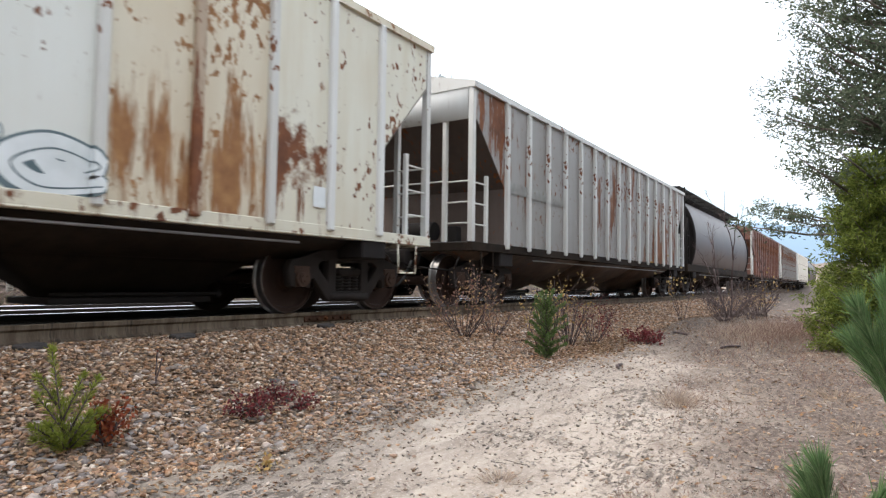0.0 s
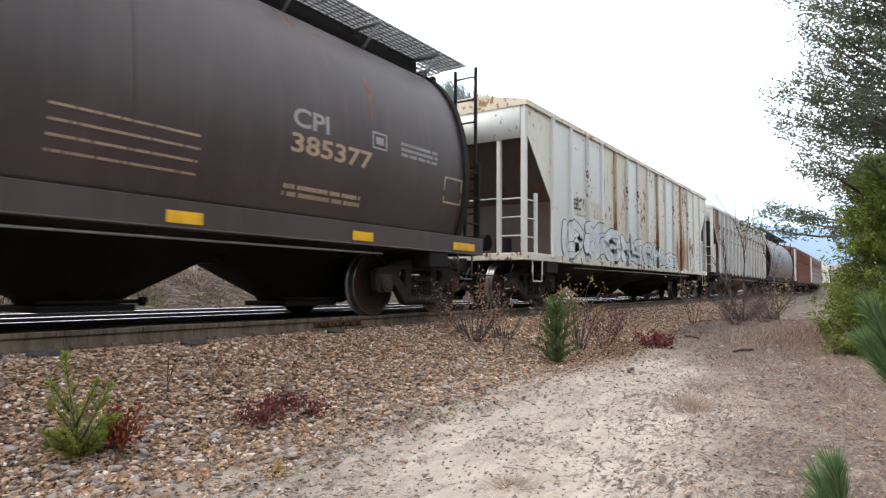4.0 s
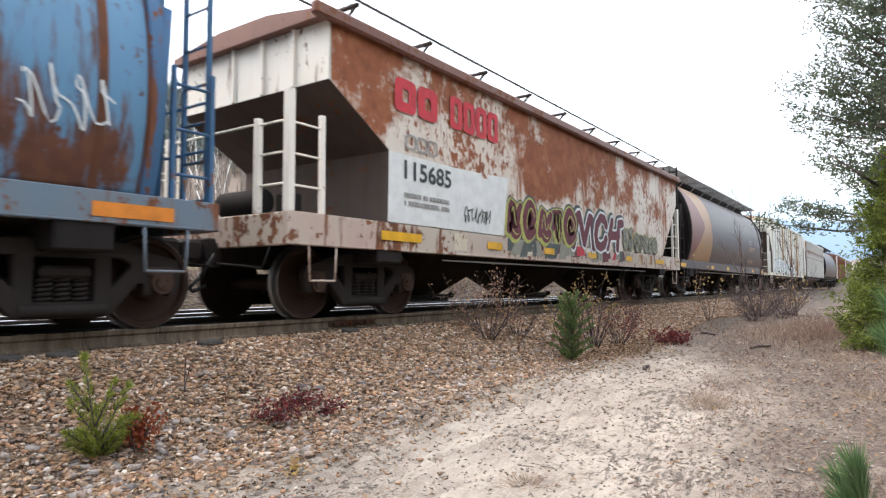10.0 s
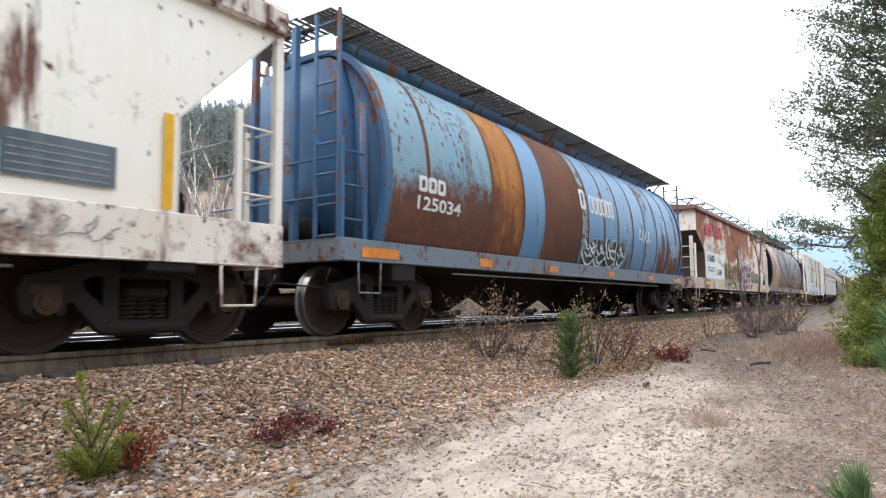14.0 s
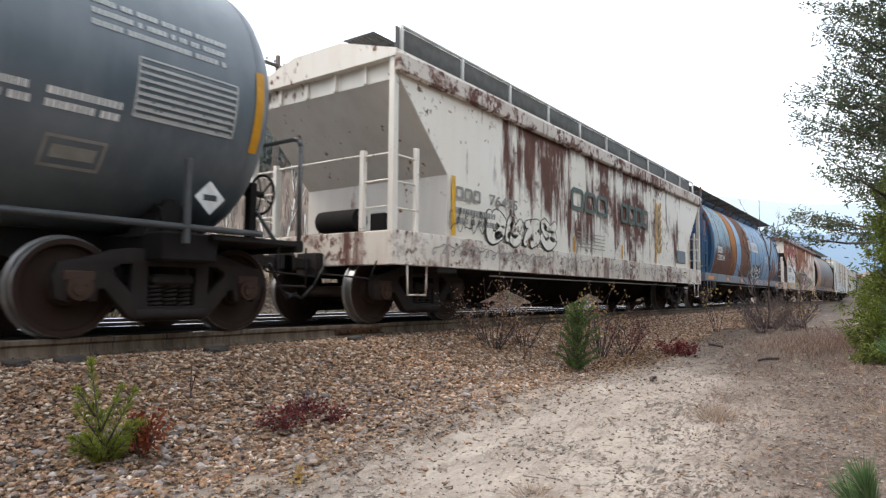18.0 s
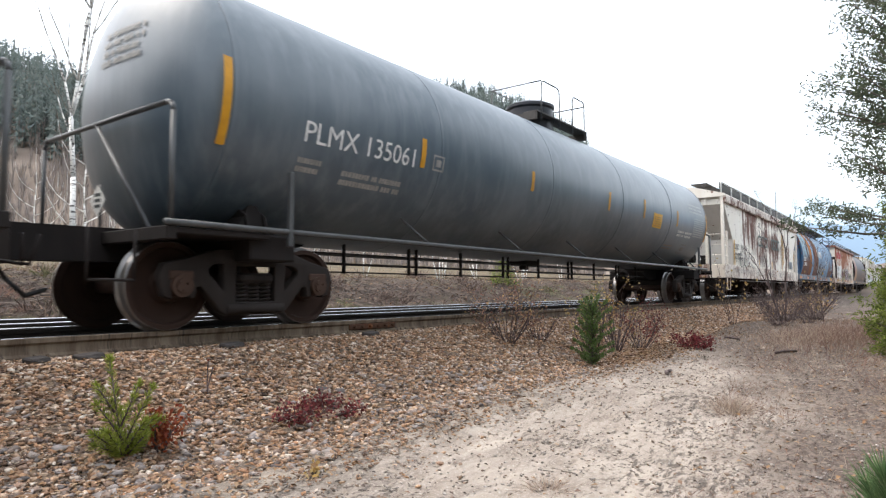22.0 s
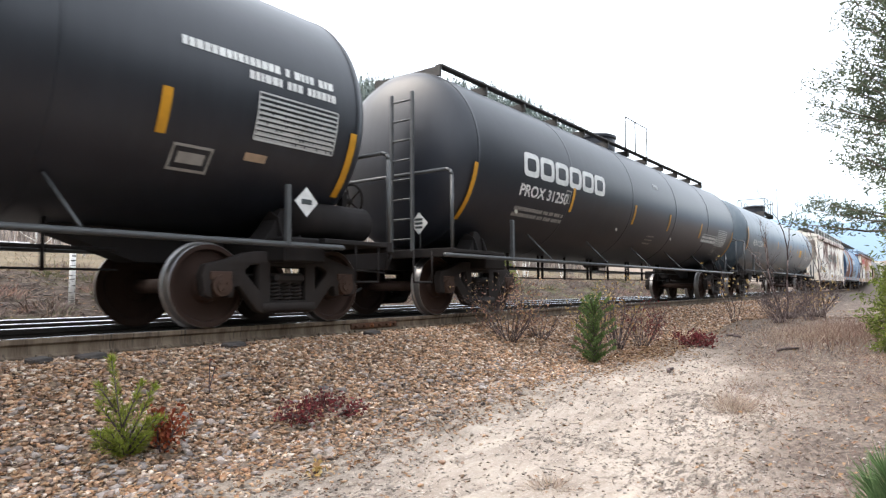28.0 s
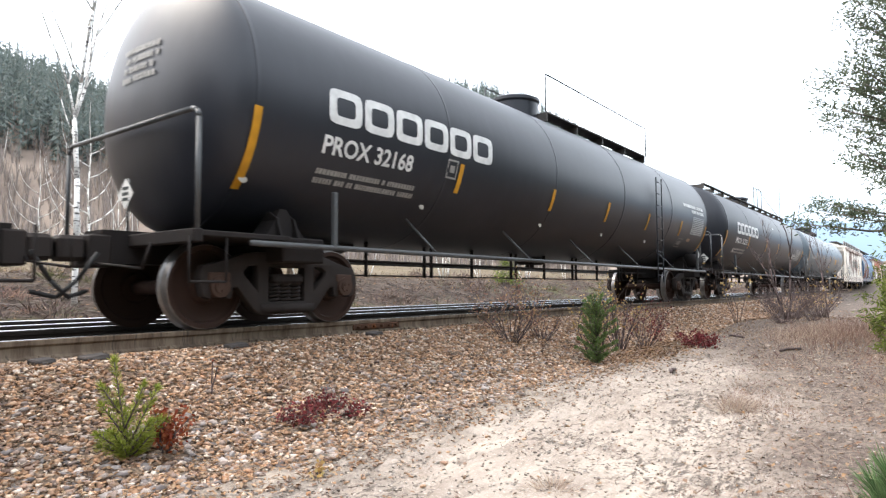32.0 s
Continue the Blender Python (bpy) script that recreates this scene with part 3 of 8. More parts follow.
def sideframe_bm():
    half = [(0.0, 0.16), (0.34, 0.16), (0.42, 0.20), (0.66, 0.47), (0.73, 0.46), (0.75, 0.35), (0.785, 0.35), (0.785, 0.565), (0.995, 0.565), (0.995, 0.35), (1.05, 0.37), (1.09, 0.56), (1.05, 0.66), (0.80, 0.72), (0.56, 0.80), (0.42, 0.82), (0.0, 0.82)]
    outline = half + [(-x, z) for x, z in reversed(half[1:-1])]
    win = [(0.385, 0.36), (0.60, 0.58), (0.61, 0.64), (0.52, 0.70), (0.385, 0.71)]
    mid = [(-0.27, 0.27), (0.27, 0.27), (0.27, 0.69), (-0.27, 0.69)]
    bm = plate(outline, [win, [(-x, z) for x, z in win], mid], 0.13, 0.02)
    bar(bm, (-0.36, 0, 0.215), (0.36, 0, 0.215), 0.22, 0.09)
    return bm


def truck(car, x):
    """One two-axle truck under the car, at x along it."""
    t = new("truck")
    t.parent = car
    t.location = (x, 0, 0)
    tagged(t, "grimy cast steel three-piece truck")
    if not SHARED:
        bm = sideframe_bm()
        SHARED["frame"] = part("sideframe", bm, M["truck"], t)
        bm = bmesh.new()
        box(bm, -0.21, 0.21, -1.10, 1.10, 0.49, 0.60, 0.03)
        box(bm, -0.24, 0.24, -0.45, 0.45, 0.50, 0.72, 0.03)
        SHARED["bolster"] = part("bolster", bm, M["truck"], t)
        bm = bmesh.new()
        for xx in (-0.15, 0.0, 0.15):
            coil(bm, xx, 0, 0.28, 0.49, 0.062, 0.017, 5)
        SHARED["spring"] = part("spring_nest", bm, M["truck"], t, smooth=60)
        bm = bmesh.new()
        tube(bm, (0, 0.06, 0), (0, -0.075, 0), 0.115, 16)
        tube(bm, (0, -0.06, 0), (0, -0.095, 0), 0.075, 12)
        for k in range(3):
            a = k * math.tau / 3 + 0.5
            tube(bm, (0.045 * math.cos(a), -0.09, 0.045 * math.sin(a)), (0.045 * math.cos(a), -0.108, 0.045 * math.sin(a)), 0.015, 6)
        box(bm, -0.13, 0.13, -0.05, 0.05, 0.06, 0.15, 0.01)
        SHARED["cap"] = part("bearing", bm, M["bearing"], t, "rusty roller bearing")
        SHARED["wheels"] = part("wheelset", wheelset_mesh(), [M["wheel"], M["tread"]], t, "rust-brown steel wheelset with bright treads")
        firsts = True
    else:
        firsts = False
    for s in (-1, 1):
        o = SHARED["frame"] if firsts and s < 0 else same("sideframe", SHARED["frame"], t)
        o.location = (0, s * 0.99, 0)
        o = SHARED["spring"] if firsts and s < 0 else same("spring_nest", SHARED["spring"], t)
        o.location = (0, s * 0.99, 0)
        o = SHARED["wheels"] if firsts and s < 0 else same("wheelset", SHARED["wheels"], t)
        o.location = (s * 0.889, 0, 0.457)
        WHEELSETS.append((o, s * 0.889))
        for q in (-1, 1):
            o = SHARED["cap"] if firsts and s < 0 and q < 0 else same("bearing", SHARED["cap"], t)
            o.matrix_basis = pose(q * 0.889, s * 1.02, 0.457, 0, 0, 180 if s > 0 else 0)
    if not firsts:
        same("bolster", SHARED["bolster"], t)
    return t


def loft(levels, xdiv=1, caps=True):
    """A closed body from levels (z, x of its back, x of its front, half width), bottom to top."""
    bm = bmesh.new()
    rows = []
    for z, xa, xb, w in levels:
        xs_ = [xa + (xb - xa) * k / xdiv for k in range(xdiv + 1)]
        rows.append([bm.verts.new((x, -w, z)) for x in xs_] + [bm.verts.new((x, w, z)) for x in reversed(xs_)])
    n = len(rows[0])
    for a, b in zip(rows, rows[1:]):
        for k in range(n):
            if caps or k not in (xdiv, n - 1):
                bm.faces.new((a[k], a[(k + 1) % n], b[(k + 1) % n], b[k]))
    bm.faces.new(rows[0][::-1])
    bm.faces.new(rows[-1])
    return bm


def start_car(x0, x1, name, label):
    """An empty at the car's middle; x0 and x1 are its ends along the train."""
    car = tagged(new(name), label, "freight car", "freight cars of one train")
    xc = (x0 + x1) / 2
    car.location = (xc, Y_TRACK, 0)
    CARS.append((car, xc))
    return car, (x1 - x0) / 2


def coupler(car, x, s):
    bm = bmesh.new()
    box(bm, min(x, x + s * 0.55), max(x, x + s * 0.55), -0.07, 0.07, 0.76, 0.93, 0.02)
    box(bm, min(x + s * 0.42, x + s * 0.68), max(x + s * 0.42, x + s * 0.68), -0.15, 0.13, 0.72, 0.98, 0.04)
    box(bm, min(x - s * 0.1, x + s * 0.12), max(x - s * 0.1, x + s * 0.12), -0.22, 0.22, 0.66, 1.0, 0.02)
    part("coupler", bm, M["truck"], car, "grimy steel knuckle coupler")
    bm = bmesh.new()
    pts = [(x + s * 0.1, -0.35, 0.80), (x + s * 0.28, -0.33, 0.52), (x + s * 0.45, -0.30, 0.36), (x + s * 0.66, -0.22, 0.42)]
    pipe(bm, pts, 0.022, 7)
    part("brake_hose", bm, M["hose"], car)
    bm = bmesh.new()
    pipe(bm, [(x + s * 0.06, -1.30, 0.86), (x + s * 0.10, -1.22, 0.62), (x + s * 0.10, -0.3, 0.70), (x + s * 0.12, -0.1, 0.80)], 0.013, 6)
    part("uncoupling_lever", bm, M["dark"], car)


def ladder(car, x, y, z0, z1, width, along, material, n, r=0.016, rail=None):
    """A ladder whose stiles stand width apart along x or y."""
    bm = bmesh.new()
    d = Vector((width, 0, 0)) if along == "x" else Vector((0, width, 0))
    a = Vector((x, y, 0))
    rr = rail or 0.024
    for p in (a, a + d):
        box(bm, p.x - rr, p.x + rr, p.y - rr, p.y + rr, z0, z1, 0.004)
    lad = part("ladder", bm, material, car)
    rung = None
    for k in range(n):
        z = z0 + (z1 - z0) * (k + 0.6) / n
        if rung is None:
            bm = bmesh.new()
            tube(bm, (0, 0, 0), d, r, 6)
            rung = part("rung", bm, material, lad)
            rung.location = (a.x, a.y, z)
        else:
            same("rung", rung, lad, pose(a.x, a.y, z))
    return lad


def cover(car, x0, x1, z0, z1, wfun, material, name, label="", nz=1, off=0.006, nx=1):
    """A thin painted or stuck-on area that follows the near side of the car."""
    bm = bmesh.new()
    rows = []
    for j in range(nz + 1):
        z = z0 + (z1 - z0) * j / nz
        rows.append([bm.verts.new((x0 + (x1 - x0) * i / nx, -(wfun(z) + off), z)) for i in range(nx + 1)])
    for a, b in zip(rows, rows[1:]):
        for i in range(nx):
            bm.faces.new((a[i], a[i + 1], b[i + 1], b[i]))
    return part(name, bm, material, car, label, smooth=0)


def lettering(car, words, x0, x1, z0, z1, wfun, material, label="", off=0.007, bold=0.022):
    """Letters on the near side, fitted into the given span."""
    cu = bpy.data.curves.new("letters", "FONT")
    cu.body, cu.resolution_u, cu.offset = words, 3, bold
    tmp = bpy.data.objects.new("letters", cu)
    scene.collection.objects.link(tmp)
    me = bpy.data.meshes.new_from_object(tmp.evaluated_get(bpy.context.evaluated_depsgraph_get()))
    bpy.data.objects.remove(tmp)
    bm = bmesh.new()
    bm.from_mesh(me)
    bpy.data.meshes.remove(me)
    bmesh.ops.triangulate(bm, faces=bm.faces[:])
    ax, bx = min(v.co.x for v in bm.verts), max(v.co.x for v in bm.verts)
    ay, by = min(v.co.y for v in bm.verts), max(v.co.y for v in bm.verts)
    for v in bm.verts:
        x = x0 + (x1 - x0) * (v.co.x - ax) / (bx - ax)
        z = z0 + (z1 - z0) * (v.co.y - ay) / (by - ay)
        v.co = (x, -(wfun(z) + off), z)
    bmesh.ops.recalc_face_normals(bm, faces=bm.faces[:])
    return part("lettering", bm, material, car, label, smooth=0)


def bars(car, x0, x1, z0, z1, wfun, material, rows, seed, name="small_print", fill=0.6, label="", off=0.007):
    """Print too small to read: broken bars in rows."""
    rng = random.Random(seed)
    bm = bmesh.new()
    h = (z1 - z0) / rows
    for r in range(rows):
        z = z1 - (r + 1) * h
        x = x0
        while x < x1 - 0.02:
            d = min(rng.uniform(0.35, 0.80) * h * fill + 0.008, x1 - x)
            q = [(x, z), (x + d, z), (x + d, z + h * fill), (x, z + h * fill)]
            bm.faces.new([bm.verts.new((a, -(wfun(b) + off), b)) for a, b in q])
            x += d + (h * fill * 0.7 + 0.008 if rng.random() < 0.11 else h * fill * 0.12 + 0.003)
    return part(name, bm, material, car, label, smooth=0)


def ruled(car, x0, x1, z0, z1, rows, wfun, material=None, off=0.009):
    """The thin ruled lines of a stencilled table."""
    bm = bmesh.new()
    t = 0.009
    lines = [(x0, x1, z0 + (z1 - z0) * k / rows - t, z0 + (z1 - z0) * k / rows + t) for k in range(rows + 1)]
    for a, b, c, d in lines:
        bm.faces.new([bm.verts.new((p, -(wfun(q) + off), q)) for p, q in ((a, c), (b, c), (b, d), (a, d))])
    for x in (x0, x1):
        rows_ = [[bm.verts.new((x + e * t, -(wfun(z0 + (z1 - z0) * k / 6) + off), z0 + (z1 - z0) * k / 6)) for e in (-1, 1)] for k in range(7)]
        for p, q in zip(rows_, rows_[1:]):
            bm.faces.new((p[0], p[1], q[1], q[0]))
    return part("stencil_frame", bm, material or M["stencil"], car, "ruled white stencil table", smooth=0)


def head_print(car, x, R, zc, head, y0, y1, z0, z1, rows, seed, s=-1):
    """Rows of print too small to read, on the domed end of a tank whose tip is at x."""
    rng = random.Random(seed)
    bm = bmesh.new()
    h = (z1 - z0) / rows
    def at(y, z):
        q = math.asin(min(0.999, math.hypot(y, z - zc) / R))
        return (x - s * head * (1 - math.cos(q)) + s * 0.012, y, z)
    for r in range(rows):
        z = z1 - (r + 1) * h
        y = y0 + rng.uniform(0, 0.1)
        while y < y1 - 0.03:
            d = min(rng.uniform(0.5, 1.1) * h * 0.6, y1 - y)
            bm.faces.new([bm.verts.new(at(a, b)) for a, b in ((y, z), (y, z + h * 0.6), (y + d, z + h * 0.6), (y + d, z))])
            y += d + (h * 0.5 if rng.random() < 0.2 else h * 0.14)
    return part("small_print", bm, M["dim_mark"], car, "white stencil on the tank end", smooth=0)


def blocks(car, x0, x1, z0, z1, wfun, material, n, label, stroke=0.26, off=0.007):
    """A company mark as plain rounded hollow blocks, one for each sign."""
    w = (x1 - x0) / n
    cz, hz = (z0 + z1) / 2, (z1 - z0) / 2
    for k in range(n):
        cx, hx = x0 + (k + 0.5) * w, w * 0.46
        t = min(hx, hz) * stroke * 2.1
        bm = bmesh.new()
        rings = []
        for dx, dz in ((hx, hz), (hx - t, hz - t * 0.85)):
            ring = []
            for q in range(28):
                a = (q + 0.5) * math.tau / 28
                c, s_ = math.cos(a), math.sin(a)
                e = (abs(c) ** 6 + abs(s_) ** 6) ** (-1 / 6)
                z = cz + s_ * e * dz
                ring.append(bm.verts.new((cx + c * e * dx, -(wfun(z) + off), z)))
            rings.append(ring)
        for i in range(28):
            bm.faces.new((rings[0][i], rings[0][(i + 1) % 28], rings[1][(i + 1) % 28], rings[1][i]))
        part("company_mark", bm, material, car, label, smooth=0)


STROKES = [
    [[(0.05, 0.12), (0.30, 0.92), (0.52, 0.35), (0.95, 0.88)], [(0.18, 0.22), (0.55, 0.02), (0.90, 0.18)]],
    [[(0.92, 0.16), (0.35, 0.02), (0.08, 0.52), (0.45, 0.96), (0.88, 0.66), (0.58, 0.36), (0.40, 0.60)]],
    [[(0.02, 0.45), (0.30, 0.98), (0.42, 0.06), (0.74, 0.92), (0.98, 0.40)]],
    [[(0.10, 0.95), (0.18, 0.05), (0.72, 0.14)], [(0.50, 0.10), (0.95, 0.55), (0.48, 0.95), (0.30, 0.58)]],
    [[(0.05, 0.32), (0.48, 0.02), (0.94, 0.34), (0.62, 0.60), (0.92, 0.97)], [(0.32, 0.40), (0.10, 0.94), (0.45, 0.80)]],
    [[(0.52, 0.0), (0.10, 0.34), (0.62, 0.58), (0.18, 0.98), (0.92, 0.88)], [(0.70, 0.60), (0.96, 0.05)]],
]


def curve_through(pts, per=6):
    """A smooth line through the given points."""
    p = [pts[0]] + list(pts) + [pts[-1]]
    out = []
    for k in range(1, len(p) - 2):
        for q in range(per):
            u = q / per
            c = [0.5 * (2 * b + (c_ - a) * u + (2 * a - 5 * b + 4 * c_ - d) * u * u + (3 * b - a - 3 * c_ + d) * u ** 3) for a, b, c_, d in zip(p[k - 1], p[k], p[k + 1], p[k + 2])]
            out.append(tuple(c))
    return out + [tuple(pts[-1])]


def stroke(bm, pts, wide, depth):
    """A flat band of paint along a line, wide at its middle, with round ends; depth(x, z) is the side's y."""
    ends = []
    for (xa, za), (xb, zb), s in ((pts[0], pts[1], -1), (pts[-1], pts[-2], 1)):
        ends.append(math.atan2(za - zb, xa - xb))
    prev = None
    n = len(pts)
    for k in range(n):
        xa, za = pts[max(k - 1, 0)]
        xb, zb = pts[min(k + 1, n - 1)]
        d = math.hypot(xb - xa, zb - za) or 1
        w = wide / 2 * (0.82 + 0.30 * math.sin(k / (n - 1) * math.pi))
        nx_, nz_ = -(zb - za) / d * w, (xb - xa) / d * w
        x, z = pts[k]
        pair = [bm.verts.new((x + nx_, depth(x, z), z + nz_)), bm.verts.new((x - nx_, depth(x, z), z - nz_))]
        if prev:
            bm.faces.new((prev[0], prev[1], pair[1], pair[0]))
        prev = pair
    for (x, z), a in zip((pts[0], pts[-1]), ends):
        w = wide / 2 * 0.82
        vs = [bm.verts.new((x + w * math.cos(a + (q / 6 - 0.5) * math.pi), depth(x, z), z + w * math.sin(a + (q / 6 - 0.5) * math.pi))) for q in range(7)]
        bm.faces.new(vs)


def follow_posts(bm, posts, wide, out, base):
    """Lets paint lie on the posts of a ribbed side as well as on its panels."""
    xs_ = [v.co.x for v in bm.verts]
    lo, hi = min(xs_), max(xs_)
    for c in posts:
        for e in (c - wide - 0.004, c - wide, c + wide, c + wide + 0.004):
            if lo < e < hi:
                bmesh.ops.bisect_plane(bm, geom=bm.verts[:] + bm.edges[:] + bm.faces[:], plane_co=(e, 0, 0), plane_no=(1, 0, 0))
    for v in bm.verts:
        if not any(abs(v.co.x - c) < wide + 0.002 for c in posts):
            v.co.y += out


def graffiti(car, x0, x1, z0, z1, n, wfun, fill, line, seed, glow=None, label="sprayed graffiti letters in overlapping shapes", weight=0.24, edge=0.035, posts=None, tail=1.0, inner=True):
    """Sprayed letter shapes: a shadow, an outline, a fill and thin inner lines for each."""
    rng = random.Random(seed)
    w = (x1 - x0) / n
    last = -1
    for k in range(n):
        kind = rng.choice([q for q in range(len(STROKES)) if q != last])
        last = kind
        h = (z1 - z0) * (1 - (1 - tail) * k / max(1, n - 1)) * rng.uniform(0.86, 1.0)
        gw, lean = w * rng.uniform(1.05, 1.25), rng.uniform(-0.05, 0.22)
        thick = weight * min(h, gw * 1.25) * rng.uniform(0.9, 1.1)
        m = thick * 0.55
        mirror, upside = rng.random() < 0.3, False
        lines = []
        for s in STROKES[kind]:
            pts = curve_through([(1 - u if mirror else u, 1 - v if upside else v) for u, v in s])
            lines.append([(x0 + k * w + m + (gw - 2 * m) * u + lean * v * h * 0.4, z0 + m + (h - 2 * m) * v) for u, v in pts])
        base = 0.004 + 0.004 * (k % 3)
        lays = [(glow, thick + edge * 4.2, (0, 0), 0.0)] if glow else []
        lays += [(line, thick + edge * 2, (-edge * 1.3, -edge * 0.8), 0.001), (line, thick + edge * 2, (0, 0), 0.001), (fill, thick, (0, 0), 0.0025)]
        for mt, wide, (dx, dz), o in lays:
            bm = bmesh.new()
            for pts in lines:
                stroke(bm, [(x + dx, z + dz) for x, z in pts], wide, lambda x, z: -(wfun(z) + base + o))
            if posts:
                follow_posts(bm, posts, 0.057, 0.07, base)
            part("graffiti", bm, mt, car, label, smooth=0)
        if inner:
            bm = bmesh.new()
            for pts in lines:
                a = rng.randrange(0, max(1, len(pts) // 3))
                b = rng.randrange(2 * len(pts) // 3, len(pts))
                if b - a > 2:
                    stroke(bm, [(x + thick * 0.16, z - thick * 0.12) for x, z in pts[a:b]], edge * 0.7, lambda x, z: -(wfun(z) + base + 0.0035))
            if bm.verts and posts:
                follow_posts(bm, posts, 0.057, 0.07, base)
            part("graffiti", bm, line, car, label, smooth=0)


LETTERS = {
    "M": [[(0.0, 0.0), (0.22, 0.97), (0.30, 1.0), (0.52, 0.12), (0.80, 0.98), (0.90, 0.95), (0.98, 0.0)]],
    "C": [[(0.98, 0.78), (0.82, 0.98), (0.50, 1.0), (0.18, 0.75), (0.05, 0.40), (0.15, 0.08), (0.45, 0.0), (0.80, 0.10), (0.95, 0.30)]],
    "H": [[(0.0, 0.0), (0.30, 1.0)], [(0.18, 0.45), (0.72, 0.50)], [(0.62, 0.0), (0.74, 0.95), (0.98, 1.0)]],
}


def slab_lines(bm, lines, wide, depth):
    """Straight bands of paint with round joints, each laid a hair above the last."""
    k = 0
    for pts in lines:
        for (xa, za), (xb, zb) in zip(pts, pts[1:]):
            d = math.hypot(xb - xa, zb - za) or 1
            nx_, nz_ = -(zb - za) / d * wide / 2, (xb - xa) / d * wide / 2
            y = depth + 0.00006 * k
            bm.faces.new([bm.verts.new((x, -y, z)) for x, z in ((xa + nx_, za + nz_), (xa - nx_, za - nz_), (xb - nx_, zb - nz_), (xb + nx_, zb + nz_))])
            k += 1
        for x, z in pts:
            y = depth + 0.00006 * k
            bm.faces.new([bm.verts.new((x + wide / 2 * math.cos(q * math.tau / 10), -y, z + wide / 2 * math.sin(q * math.tau / 10))) for q in range(10)])
            k += 1


def sprayed_word(car, word, boxes, wfun, fill, line, shade, wide, edge):
    """Large sprayed letters: a dark shade, a pale outline and a fill each, fitted into (x0, x1, z0, z1)."""
    for k, (ch, (x0, x1, z0, z1)) in enumerate(zip(word, boxes)):
        m = wide / 2
        lines = [[(x0 + m + (x1 - x0 - 2 * m) * u, z0 + m + (z1 - z0 - 2 * m) * v) for u, v in c] for c in LETTERS[ch]]
        base = wfun(1.6) + 0.004 + 0.006 * (k % 2)
        for mt, w, dx, dz, o in ((shade, wide + edge * 3.2, -0.05, 0.03, 0.0), (line, wide + edge * 2, 0, 0, 0.0016), (fill, wide, 0, 0, 0.0032)):
            bm = bmesh.new()
            slab_lines(bm, [[(x + dx, z + dz) for x, z in c] for c in lines], w, base + o)
            part("graffiti", bm, mt, car, "sprayed letter in maroon with a pale outline", smooth=0)


def scrawl(car, x0, x1, z0, z1, wfun, material, seed, loops=5, width=0.025, label="thin spray-paint scrawl"):
    """One thin wandering spray line."""
    rng = random.Random(seed)
    ph = [rng.uniform(0, 6.3) for _ in range(3)]
    pts = []
    n = loops * 14
    for k in range(n + 1):
        u = k / n
        x = x0 + (x1 - x0) * (u + 0.9 / loops * 0.5 * math.sin(u * loops * math.tau + ph[0]))
        z = (z0 + z1) / 2 + (z1 - z0) / 2 * (0.75 * math.sin(u * loops * math.tau * 1.0 + ph[1]) + 0.25 * math.sin(u * loops * 2.6 * math.tau + ph[2]))
        pts.append((x, z))
    bm = bmesh.new()
    prev = None
    for (xa, za), (xb, zb) in zip(pts, pts[1:]):
        d = math.hypot(xb - xa, zb - za) or 1
        nx_, nz_ = -(zb - za) / d * width / 2, (xb - xa) / d * width / 2
        pair = [bm.verts.new((xa + nx_, -(wfun(za) + 0.012), za + nz_)), bm.verts.new((xa - nx_, -(wfun(za) + 0.012), za - nz_))]
        if prev:
            bm.faces.new((prev[0], prev[1], pair[1], pair[0]))
        prev = pair
    return part("graffiti", bm, material, car, label, smooth=0)


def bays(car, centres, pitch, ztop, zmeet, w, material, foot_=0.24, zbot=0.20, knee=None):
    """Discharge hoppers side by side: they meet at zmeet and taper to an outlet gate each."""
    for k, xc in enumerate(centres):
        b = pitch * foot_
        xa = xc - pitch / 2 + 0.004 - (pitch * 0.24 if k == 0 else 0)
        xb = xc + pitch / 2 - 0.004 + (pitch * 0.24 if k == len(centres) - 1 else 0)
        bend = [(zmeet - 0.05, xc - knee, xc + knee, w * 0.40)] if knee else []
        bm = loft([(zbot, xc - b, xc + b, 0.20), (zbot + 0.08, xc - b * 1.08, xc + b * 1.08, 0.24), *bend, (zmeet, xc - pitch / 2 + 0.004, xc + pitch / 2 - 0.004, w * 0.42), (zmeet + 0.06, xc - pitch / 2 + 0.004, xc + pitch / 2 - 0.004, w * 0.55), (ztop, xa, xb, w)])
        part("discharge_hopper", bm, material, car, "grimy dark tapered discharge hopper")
        bm = bmesh.new()
        box(bm, xc - b * 1.15, xc + b * 1.15, -0.42, 0.42, zbot - 0.05, zbot + 0.02, 0.01)
        tube(bm, (xc - b * 1.1, -0.40, zbot + 0.05), (xc + b * 1.25, -0.40, zbot + 0.05), 0.022, 8)
        tube(bm, (xc + b * 1.25, -0.40, zbot + 0.05), (xc + b * 1.25 + 0.07, -0.40, zbot + 0.05), 0.05, 8)
        part("outlet_gate", bm, M["dark"], car)


